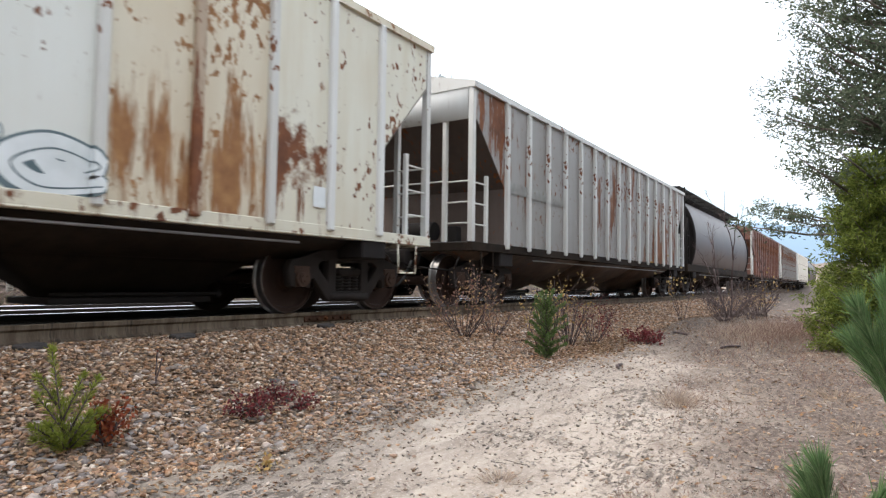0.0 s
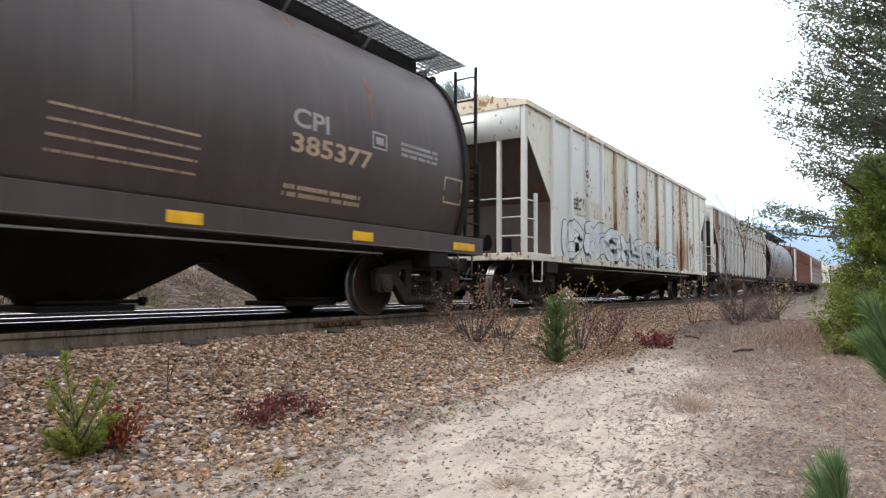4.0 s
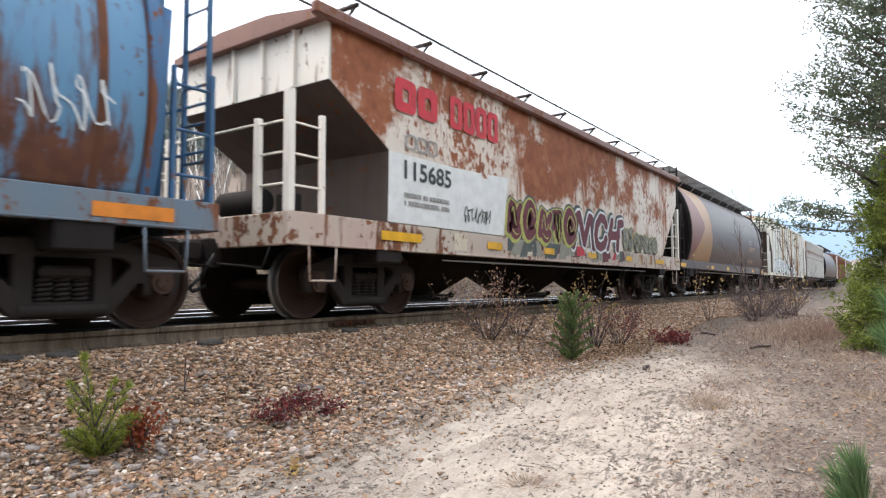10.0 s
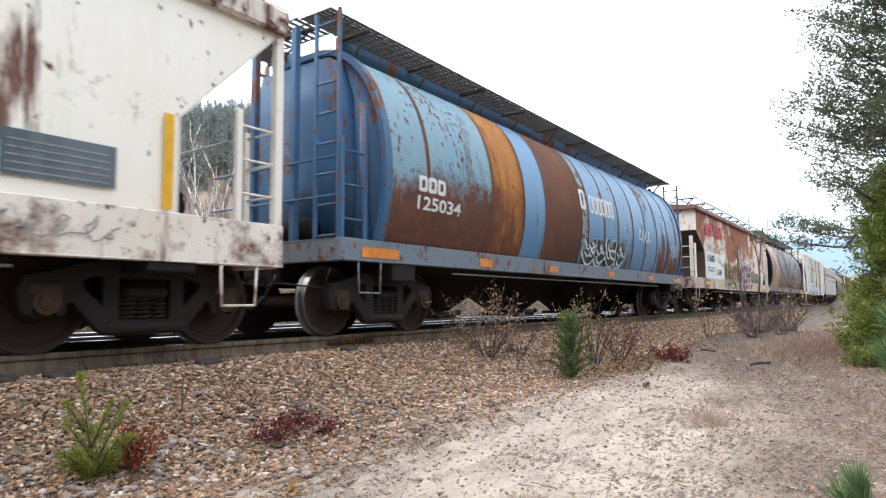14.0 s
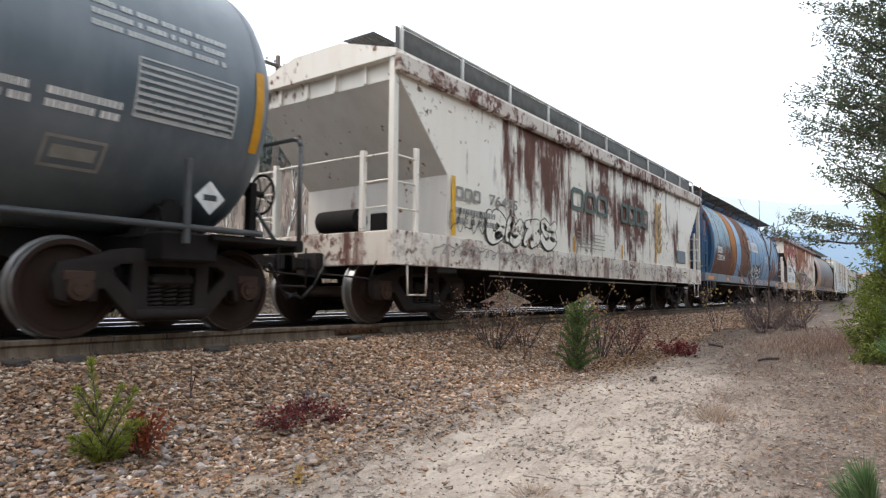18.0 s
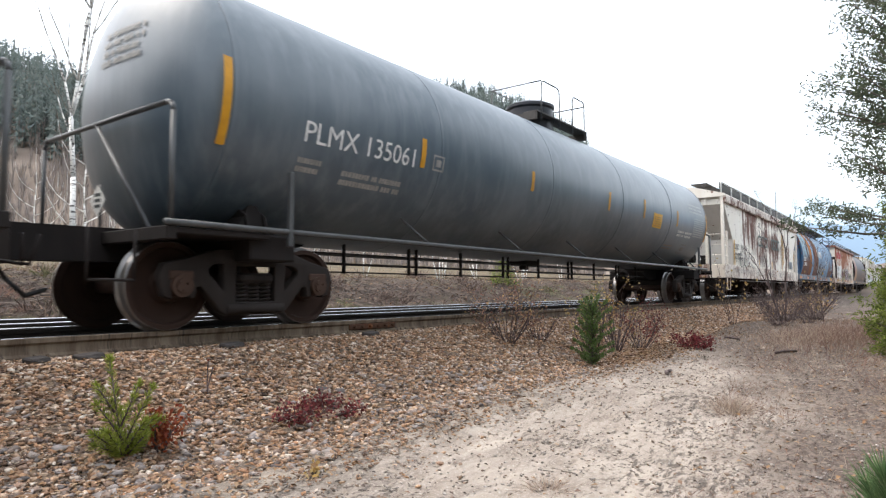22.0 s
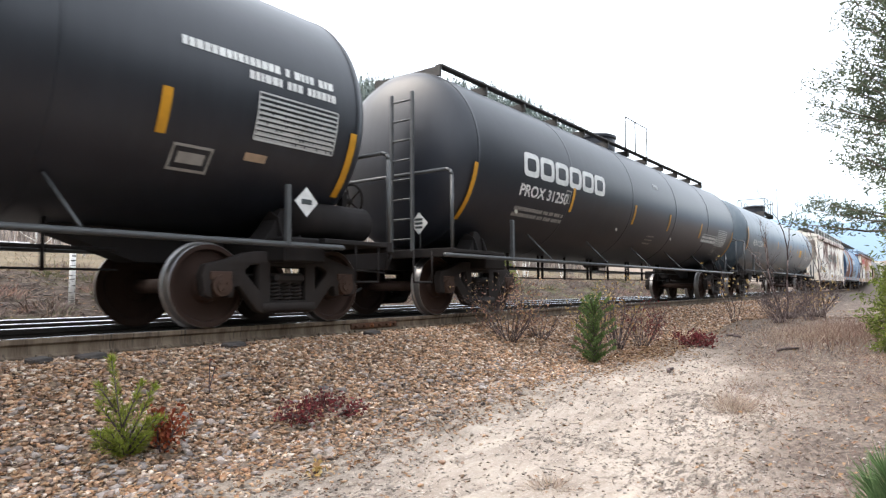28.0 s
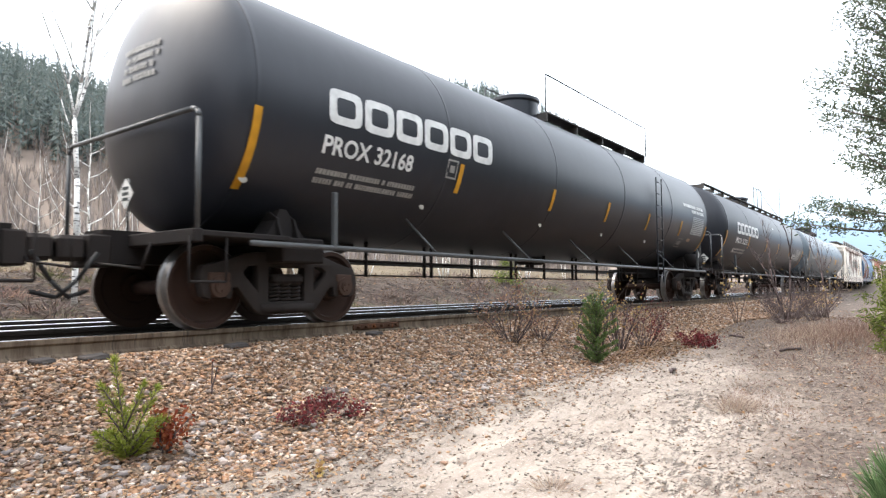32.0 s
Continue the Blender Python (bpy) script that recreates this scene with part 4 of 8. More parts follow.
def walkway(car, x0, x1, y0, y1, z, material, legs, zleg, sheer=False):
    """A roof running board of open slats on brackets. sheer: a thin see-through grating within an edge bar."""
    bm = bmesh.new()
    n, thick, deep = (5, 0.002, 0.004) if sheer else (8, 0.014, 0.024)
    for k in range(n):
        y = y0 + (y1 - y0) * (k + 0.5) / n
        box(bm, x0, x1, y - thick, y + thick, z - deep, z + deep * 0.25)
    if sheer:
        for y in (y0, y1):
            box(bm, x0, x1, y - 0.010, y + 0.010, z - 0.022, z + 0.008)
    m = 0 if sheer else int((x1 - x0) / 0.16)
    for k in range(m + 1 if m else 0):
        x = x0 + (x1 - x0) * k / m
        box(bm, x - 0.012, x + 0.012, y0, y1, z - 0.026, z - 0.006)
    board = part("running_board", bm, material, car, "open steel grating running board", smooth=0)
    for k in range(legs):
        x = x0 + (x1 - x0) * (k + 0.5) / legs
        bm = bmesh.new()
        box(bm, x - 0.03, x + 0.03, y0 + 0.02, y1 - 0.02, z - 0.07, z - 0.026)
        pipe(bm, [(x, y0 + 0.05, z - 0.05), (x, (y0 + y1) / 2 + 0.1, zleg)], 0.022, 6)
        part("bracket", bm, material, board)


def under(car, half, truck_x, sill_w, zs0, zs1, sill_mat, body_mat, end_sill=True):
    """Centre sill, side sills, end sills, couplers, trucks and brake rods."""
    bm = bmesh.new()
    box(bm, -half + 0.1, half - 0.1, -0.18, 0.18, 0.70, 1.0, 0.01)
    part("centre_sill", bm, M["dark"], car)
    for s in (-1, 1):
        bm = bmesh.new()
        y = s * sill_w
        box(bm, -half, half, min(y, y - s * 0.10), max(y, y - s * 0.10), zs0, zs1, 0.008)
        box(bm, -half, half, min(y, y - s * 0.16), max(y, y - s * 0.16), zs0 - 0.012, zs0 + 0.008)
        part("side_sill", bm, sill_mat, car)
        bm = bmesh.new()
        x = s * half
        box(bm, min(x, x - s * 0.12), max(x, x - s * 0.12), -sill_w + 0.1, sill_w - 0.1, zs0 - 0.02, zs1 - 0.01, 0.01)
        part("end_sill", bm, sill_mat if end_sill else M["dark"], car)
        coupler(car, x, s)
        truck(car, s * truck_x)
        bm = bmesh.new()
        box(bm, s * truck_x - 0.25, s * truck_x + 0.25, -sill_w + 0.02, sill_w - 0.02, 0.72, zs0 + 0.02, 0.02)
        part("body_bolster", bm, M["dark"], car)
        bm = bmesh.new()
        xs_ = s * (half - 0.55)
        pipe(bm, [(xs_ - 0.22, -sill_w + 0.02, zs0), (xs_ - 0.20, -sill_w + 0.02, zs0 - 0.42), (xs_ + 0.20, -sill_w + 0.02, zs0 - 0.42), (xs_ + 0.22, -sill_w + 0.02, zs0)], 0.014, 6)
        part("sill_step", bm, sill_mat, car)
    bm = bmesh.new()
    tube(bm, (-truck_x + 1.3, -sill_w + 0.10, zs0 - 0.10), (truck_x - 1.3, -sill_w + 0.10, zs0 - 0.10), 0.014, 6)
    part("brake_rod", bm, M["grate"], car)


def end_cage(car, x, s, w, z0, z1, material, inner, tall=True):
    """Corner posts, grab irons and a ladder at one end of a hopper."""
    for y in (-w + 0.06, w - 0.06):
        bm = bmesh.new()
        box(bm, x - 0.05, x + 0.05, y - 0.05, y + 0.05, z0, z1, 0.008)
        part("corner_post", bm, material, car)
    for y in (-1, 1):
        # rungs run from the corner post to a shorter post along the side, and across the end to an inner one
        bm = bmesh.new()
        xi = x - s * 0.50
        box(bm, xi - 0.035, xi + 0.035, y * (w - 0.06) - 0.03, y * (w - 0.06) + 0.03, z0, z0 + 1.18, 0.006)
        part("ladder_post", bm, material, car)
        bm = bmesh.new()
        box(bm, x - 0.04, x + 0.04, y * 0.92 - 0.04, y * 0.92 + 0.04, z0, z1 - 0.3 if tall else z0 + 1.12, 0.006)
        part("ladder_post", bm, material, car)
        for k in range(3):
            bm = bmesh.new()
            z = z0 + 0.30 + 0.36 * k
            tube(bm, (x, y * (w - 0.06), z), (xi, y * (w - 0.06), z), 0.014, 6)
            part("rung", bm, material, car)
            bm = bmesh.new()
            tube(bm, (x, y * (w - 0.06), z + 0.02), (x, y * 0.92, z + 0.02), 0.014, 6)
            part("rung", bm, material, car)
    bm = bmesh.new()
    tube(bm, (x, -0.92, z0 + 1.06), (x, 0.92, z0 + 1.06), 0.014, 6)
    part("grab_iron", bm, material, car)
    bm = bmesh.new()
    box(bm, min(x, x - s * inner), max(x, x - s * inner), -w + 0.12, w - 0.12, z0 - 0.03, z0 + 0.005)
    part("end_platform", bm, M["grate_dark"], car)
    bm = bmesh.new()
    tube(bm, (x - s * 0.55, -0.35, z0 + 0.25), (x - s * 0.55, 0.45, z0 + 0.25), 0.17, 14)
    box(bm, x - s * 0.75 - 0.1, x - s * 0.75 + 0.1, -0.75, -0.45, z0 + 0.02, z0 + 0.35, 0.02)
    part("brake_cylinder", bm, M["dark"], car)


def hopper_box(x0, x1, name, label, m_side, m_roof, m_sill, ztop, zpeak, zs0, zs1, w, slope, ribs=None, rib_mats=None, rails=False, tx=None, m_cage=None, m_end=None, back=None):
    """A covered hopper with sloping end sheets: flat and ribbed, or smooth. slope: (in, z) points of the end from top to bottom."""
    car, half = start_car(x0, x1, name, label)
    (d2, z2), (d1, z1) = slope
    (e2, y2), (e1, y1) = back or slope
    def wz(z):
        return w
    def inset_(z, da, za, db, zb):
        return da if z >= za else db if z <= zb else db + (da - db) * (z - zb) / (za - zb)
    lv = [(z, -half + inset_(z, e2, y2, e1, y1), half - inset_(z, d2, z2, d1, z1), w - 0.02) for z in sorted({zs1, z1, z2, y1, y2, ztop})]
    body = part("body", loft(lv, 1, m_end is None), m_side, car, smooth=0)
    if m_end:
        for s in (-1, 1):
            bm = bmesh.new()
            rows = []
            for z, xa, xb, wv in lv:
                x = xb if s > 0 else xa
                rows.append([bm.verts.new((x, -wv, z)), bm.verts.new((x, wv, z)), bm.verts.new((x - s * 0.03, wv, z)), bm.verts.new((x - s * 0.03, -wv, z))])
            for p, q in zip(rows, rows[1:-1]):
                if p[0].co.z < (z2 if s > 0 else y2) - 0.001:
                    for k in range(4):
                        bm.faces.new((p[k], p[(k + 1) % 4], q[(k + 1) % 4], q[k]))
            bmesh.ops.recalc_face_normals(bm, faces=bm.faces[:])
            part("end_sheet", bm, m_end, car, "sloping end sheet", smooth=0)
            bm = bmesh.new()
            x, zw = (half - d2, z2) if s > 0 else (-half + e2, y2)
            box(bm, min(x, x - s * 0.03), max(x, x - s * 0.03), -w + 0.02, w - 0.02, zw, ztop, 0.006)
            wall_ = part("end_wall", bm, m_cage or M["grey_rib"], car, "upright upper end wall with ribs", smooth=0)
            for y in (-0.9, -0.3, 0.3, 0.9):
                bm = bmesh.new()
                box(bm, min(x, x + s * 0.05), max(x, x + s * 0.05), y - 0.03, y + 0.03, zw, ztop - 0.02, 0.006)
                part("rib", bm, m_cage or M["grey_rib"], wall_)
    bm = bmesh.new()
    prof = [(-w - 0.03, ztop - 0.10), (-w - 0.03, ztop), (-0.5, zpeak), (0.5, zpeak), (w + 0.03, ztop), (w + 0.03, ztop - 0.10)]
    extrude_x(bm, prof, -half + max(e2 - 0.14, -0.01), half - max(d2 - 0.14, -0.01))
    part("roof", bm, m_roof, car, smooth=20)
    under(car, half, tx or (half - 1.28), w, zs0, zs1, m_sill, m_side)
    for s in (-1, 1):
        end_cage(car, s * (half - 0.06), s, w, zs1, y2 - 0.25 if back and s < 0 else z2 - 0.1 if back else ztop - 0.05, m_cage or (M["grey_rib"] if ribs else m_sill), d1, m_cage is None)
    if ribs:
        for side in (-1, 1):
            first = {}
            for k in range(ribs):
                x = -half + d1 + 0.06 + (2 * half - 2 * d1 - 0.12) * k / (ribs - 1)
                mt = rib_mats[k % len(rib_mats)]
                if mt.name not in first:
                    bm = bmesh.new()
                    yy = side * w
                    box(bm, -0.055, 0.055, min(yy, yy - side * 0.06) - (0.053 if side < 0 else 0), max(yy, yy - side * 0.06) + (0.053 if side > 0 else 0), zs0 + 0.06, ztop - 0.10, 0.018)
                    first[mt.name] = part("side_post", bm, mt, car)
                    first[mt.name].location = (x, 0, 0)
                else:
                    same("side_post", first[mt.name], car, pose(x, 0, 0))
    return car, half, wz, body


CYL = [(1.22, 1.34), (1.30, 1.37), (1.55, 1.45), (1.85, 1.505), (2.15, 1.525), (2.45, 1.515), (2.75, 1.475), (3.0, 1.415), (3.25, 1.325), (3.45, 1.225), (3.65, 1.085), (3.82, 0.92), (3.95, 0.74), (4.04, 0.52), (4.08, 0.28)]


def cyl_w(z):
    zs_, ws_ = zip(*CYL)
    return float(np.interp(z, zs_, ws_))


def hopper_cyl(x0, x1, name, label, panels, m_end, m_sill, m_grate, zs0=0.98, zs1=1.25, tx=None, inset=0.80, m_seam=None):
    """A round-bodied covered hopper. panels: (from, to, material) along the body, from its back."""
    car, half = start_car(x0, x1, name, label)
    L = 2 * half - 2 * inset
    for a, b, mt in panels:
        part("shell_panel", loft([(z, -half + inset + L * a, -half + inset + L * b, wv) for z, wv in CYL], 1, False), mt, car, smooth=40)
        bm = bmesh.new()
        x = -half + inset + L * b
        arch = [(-wv - 0.006, z) for z, wv in CYL] + [(wv + 0.006, z) for z, wv in reversed(CYL)]
        pairs = [(bm.verts.new((x - 0.042, y, z)), bm.verts.new((x + 0.042, y, z + 0.002))) for y, z in arch]
        for (p, q), (p2, q2) in zip(pairs, pairs[1:]):
            bm.faces.new((p, q, q2, p2))
        part("weld_seam", bm, m_seam or mt, car)
    under(car, half, tx or (half - 1.28), 1.42, zs0, zs1, m_sill, m_end)
    for s in (-1, 1):
        # recessed sloping end inside a dark rim, and the end frame
        x = s * (half - inset)
        bm = loft([(zs1, min(x, x + s * 0.04), max(x, x + s * 0.04), 0.9), (2.2, min(x, x + s * 0.10), max(x, x + s * 0.10), 0.95), (3.3, min(x, x + s * 0.30), max(x, x + s * 0.30), 0.9), (3.85, min(x, x + s * 0.34), max(x, x + s * 0.34), 0.7)])
        part("end_sheet", bm, m_end, car)
        bm = loft([(z, min(x, x + s * 0.025), max(x, x + s * 0.025), wv - 0.004) for z, wv in CYL])
        part("end_plate", bm, m_end, car)
        bm = bmesh.new()
        arch = [(-(wv), z) for z, wv in CYL] + [(wv, z) for z, wv in reversed(CYL)]
        rings = []
        for y, z in arch:
            k = 1 - 0.045 / max(0.3, math.hypot(y, z - 2.2))
            o = 2 - k
            rings.append([bm.verts.new((x + s * dx, y * f, 2.2 + (z - 2.2) * f)) for dx, f in ((-0.02, o), (0.11, o), (0.11, k), (-0.02, k))])
        for p, q in zip(rings, rings[1:]):
            for k in range(4):
                bm.faces.new((p[k], p[(k + 1) % 4], q[(k + 1) % 4], q[k]))
        bmesh.ops.recalc_face_normals(bm, faces=bm.faces[:])
        part("end_rim", bm, m_end, car)
        for y in (-1.28, -0.42, 0.42, 1.28):
            bm = bmesh.new()
            xx = s * (half - 0.12)
            if abs(y) > 1:
                bar(bm, (xx - s * 0.5, y, zs1), (xx - s * 0.42, y, 3.1), 0.07, 0.10)
            else:
                box(bm, xx - 0.05, xx + 0.05, y - 0.05, y + 0.05, zs1, 4.22, 0.008)
            part("end_post", bm, m_end, car)
        ladder(car, s * (half - 0.07), -1.30, zs1 - 0.2, 4.25, 0.42, "y", m_end, 8)
        ladder(car, min(s * (half - 0.07), s * (half - 0.49)), -1.36, zs1 - 0.02, zs1 + 1.3, 0.42, "x", m_end, 3)
        bm = bmesh.new()
        xx = s * half
        box(bm, min(xx, xx - s * inset), max(xx, xx - s * inset), -1.3, 1.3, zs1 - 0.04, zs1, 0.0)
        part("end_platform", bm, M["grate_dark"], car)
        bm = bmesh.new()
        for z in (zs1 + 0.55, zs1 + 1.05):
            tube(bm, (s * (half - 0.06), -1.30, z), (s * (half - 0.06), 1.30, z), 0.016, 6)
        part("grab_iron", bm, m_end, car)
        bm = bmesh.new()
        tube(bm, (s * (half - 0.38), -0.5, zs1 + 0.2), (s * (half - 0.38), 0.5, zs1 + 0.2), 0.16, 14)
        part("brake_cylinder", bm, M["dark"], car)
    for y0, y1 in ((-1.12, -0.52), (0.52, 1.12)):
        walkway(car, -half + 0.1, half - 0.1, y0, y1, 4.32, m_grate, 10, 3.9)
    for y in (-0.52, 0.52):
        bm = bmesh.new()
        box(bm, -half + inset, half - inset, y - 0.03, y + 0.03, 3.98, 4.30)
        part("hatch_coaming", bm, m_end, car)
    for xe in (-half + 0.35, half - 0.35):
        walkway(car, xe - 0.3, xe + 0.3, -0.52, 0.52, 4.32, m_grate, 1, 4.0)
    bm = bmesh.new()
    box(bm, -half + inset + 0.4, half - inset - 0.4, -0.36, 0.36, 4.02, 4.24, 0.05)
    part("trough_hatch", bm, m_end, car)
    return car, half


def brake_wheel(car, x, y, z, r=0.24):
    """A hand brake wheel with its spokes on a short stand, facing along the train."""
    bm = bmesh.new()
    ring = [(x, y + r * math.cos(q * math.tau / 18), z + r * math.sin(q * math.tau / 18)) for q in range(19)]
    pipe(bm, ring, 0.018, 6)
    for q in range(5):
        a = q * math.tau / 5
        tube(bm, (x, y, z), (x, y + r * math.cos(a), z + r * math.sin(a)), 0.011, 5)
    tube(bm, (x - 0.16, y, z), (x + 0.02, y, z), 0.04, 8)
    box(bm, x - 0.2, x - 0.1, y - 0.06, y + 0.06, 1.0, z + 0.12, 0.01)
    part("brake_wheel", bm, M["dark"], car, "black hand brake wheel on its stand")


def end_placard(car, x, y, z, s=0.17):
    """A diamond placard that faces back along the train."""
    bm = bmesh.new()
    f = bm.faces.new([bm.verts.new((x, y + a * s, z + b * s)) for a, b in ((0, -1), (-1, 0), (0, 1), (1, 0))])
    for h in (-0.06, 0.0, 0.06):
        f = bm.faces.new([bm.verts.new((x - 0.003, y + a * s * 0.42, z + h + b * 0.018)) for a, b in ((1, -1), (-1, -1), (-1, 1), (1, 1))])
        f.material_index = 1
    bm2 = bmesh.new()
    tube(bm2, (x + 0.03, y, 1.0), (x + 0.03, y, z + s), 0.014, 6)
    board = part("hazard_placard", bm, [M["white_mark"], M["dark_mark"]], car, "white diamond hazard placard", smooth=0)
    part("placard_post", bm2, M["stay"], board)


def tank_car(x0, x1, name, label, material, R, zc, trucks, shell, head=0.55, seams=6, braced=False, rail_z=0.90, rods=((0.83, 0.020), (0.62, 0.012))):
    """trucks, shell: where along the train the trucks and the ends of the tank are."""
    car, half = start_car(x0, x1, name, label)
    xm = (x0 + x1) / 2
    ha, hb = shell[0] - xm, shell[1] - xm
    tr_b, tr_f = trucks[0] - xm, trucks[1] - xm
    def wz(z):
        return math.sqrt(max(R * R - (z - zc) ** 2, 0.01))
    cap = [(head * (1 - math.cos(k / 8 * math.pi / 2)), max(R * math.sin(k / 8 * math.pi / 2), 0.02)) for k in range(9)]
    prof = [(ha + d, r) for d, r in cap] + [(hb - d, r) for d, r in reversed(cap)]
    bm = bmesh.new()
    lathe(bm, prof, 64, "x")
    bmesh.ops.translate(bm, verts=bm.verts[:], vec=(0, 0, zc))
    part("tank_shell", bm, material, car, smooth=30)
    for k in range(seams):
        x = ha + head + (hb - ha - 2 * head) * k / (seams - 1)
        bm = bmesh.new()
        lathe(bm, [(x - 0.03, R - 0.02), (x - 0.022, R + 0.005), (x + 0.022, R + 0.005), (x + 0.03, R - 0.02)], 64, "x")
        bmesh.ops.translate(bm, verts=bm.verts[:], vec=(0, 0, zc))
        part("weld_seam", bm, material, car)
    for s in (-1, 1):
        tx = tr_f if s > 0 else -tr_b
        # stub sill, saddle, end platform with its railing
        bm = bmesh.new()
        xa = s * (half - 3.6)
        side = [(xa, 1.02), (xa + s * 0.85, 0.72), (s * half, 0.70), (s * half, 1.05), (xa, 1.08)]
        near_, far_ = ([bm.verts.new((x, y, z)) for x, z in side] for y in (-0.2, 0.2))
        bm.faces.new(near_)
        bm.faces.new(far_[::-1])
        for k in range(5):
            bm.faces.new((near_[k], near_[(k + 1) % 5], far_[(k + 1) % 5], far_[k]))
        bmesh.ops.recalc_face_normals(bm, faces=bm.faces[:])
        part("stub_sill", bm, M["dark"], car)
        bm = bmesh.new()
        box(bm, s * tx - 0.30, s * tx + 0.30, -1.35, 1.35, 0.72, 1.0, 0.02)
        part("body_bolster", bm, M["dark"], car)
        for y in (-1, 1):
            bm = loft([(0.96, s * tx - 0.34, s * tx + 0.34, 0.16), (1.12, s * tx - 0.20, s * tx + 0.20, 0.15), (1.36, s * tx - 0.05, s * tx + 0.05, 0.10)])
            bmesh.ops.translate(bm, verts=bm.verts[:], vec=(0, y * 0.86, 0))
            part("saddle", bm, M["dark"], car)
            for dx in (-0.12, 0.12):
                bm = bmesh.new()
                prof = [(y * 0.70, 0.98), (y * 1.12, 0.98), (y * 1.02, 1.24), (y * 0.80, 1.36)]
                extrude_x(bm, prof, s * tx + dx - 0.018, s * tx + dx + 0.018)
                part("gusset", bm, M["dark"], car)
        bm = bmesh.new()
        x = (hb if s > 0 else ha) + s * 0.08
        box(bm, min(x - s * 1.1, x + s * 0.05), max(x - s * 1.1, x + s * 0.05), -1.45, 1.45, 0.94, 1.0, 0.01)
        box(bm, min(x - s * 0.05, x + s * 0.05), max(x - s * 0.05, x + s * 0.05), -1.46, 1.46, 0.88, 1.01, 0.01)
        part("end_platform", bm, M["dark"], car)
        bm = bmesh.new()
        pipe(bm, [(x, -1.43, 1.0), (x, -1.43, 2.09), (x, -1.40, 2.16), (x, -1.32, 2.19), (x, 1.32, 2.19), (x, 1.40, 2.16), (x, 1.43, 2.09), (x, 1.43, 1.0)], 0.027, 8)
        part("end_railing", bm, M["stay"], car, "bent pipe end railing")
        if braced:
            bm = bmesh.new()
            pipe(bm, [(x, 0.1, 2.18), (x, -1.05, 1.0)], 0.024, 6)
            part("brace", bm, M["stay"], car)
        if s > 0:
            brake_wheel(car, x + 0.10, -0.62, 1.62)
        coupler(car, s * half, s)
        truck(car, s * tx)
        for y in (-1.46,):
            bm = bmesh.new()
            xa = s * (tx - (0.13 if braced else 0.35))
            box(bm, xa - 0.03, xa + 0.03, y - 0.03, y + 0.03, 0.88, 1.70 if braced else 1.55, 0.008)
            part("bracket", bm, M["stay"], car)
        bm = bmesh.new()
        xs_ = s * (half - 0.45)
        pipe(bm, [(xs_ - 0.2, -1.42, 0.94), (xs_ - 0.2, -1.42, 0.5), (xs_ + 0.2, -1.42, 0.5), (xs_ + 0.2, -1.42, 0.94)], 0.014, 6)
        part("sill_step", bm, M["dark"], car)
    for y in (-1.46, 1.46):
        bm = bmesh.new()
        tube(bm, (-half + 0.9, y, rail_z), (half - 0.9, y, rail_z), 0.032, 8)
        part("side_rail", bm, M["stay"], car, "long side pipe rail")
    # brake rods and hangers below the tank
    tx = min(tr_f, -tr_b)
    bm = bmesh.new()
    for z, r in rods:
        tube(bm, (-tx + 1.3, -0.35, z), (tx - 1.3, -0.35, z), r, 6)
    part("brake_rod", bm, M["dark"], car)
    n = 9
    for k in range(n):
        x = (-tx + 2.0) + (2 * tx - 4.0) * k / (n - 1)
        bm = bmesh.new()
        box(bm, x - 0.014, x + 0.014, -0.38, -0.33, rods[-1][0] - 0.02, 1.12)
        if k % 2:
            box(bm, x + 0.17, x + 0.198, -0.38, -0.33, rods[-1][0] - 0.02, 1.12)
        part("rod_hanger", bm, M["dark"], car)
    for k in range(5):
        x = (k - 2) * 2.62 + 0.1
        bm = bmesh.new()
        tube(bm, (x, -1.46, rail_z), (x - 0.14, -wz(1.45) + 0.02, 1.42), 0.017, 6)
        part("rail_stay", bm, M["stay"], car)
    bm = bmesh.new()
    box(bm, -0.30, 0.30, -0.22, 0.22, 0.93, 1.12, 0.05)
    tube(bm, (0, 0, 0.94), (0, 0, 0.84), 0.10, 12)
    part("bottom_outlet", bm, M["dark"], car)
    return car, half, wz


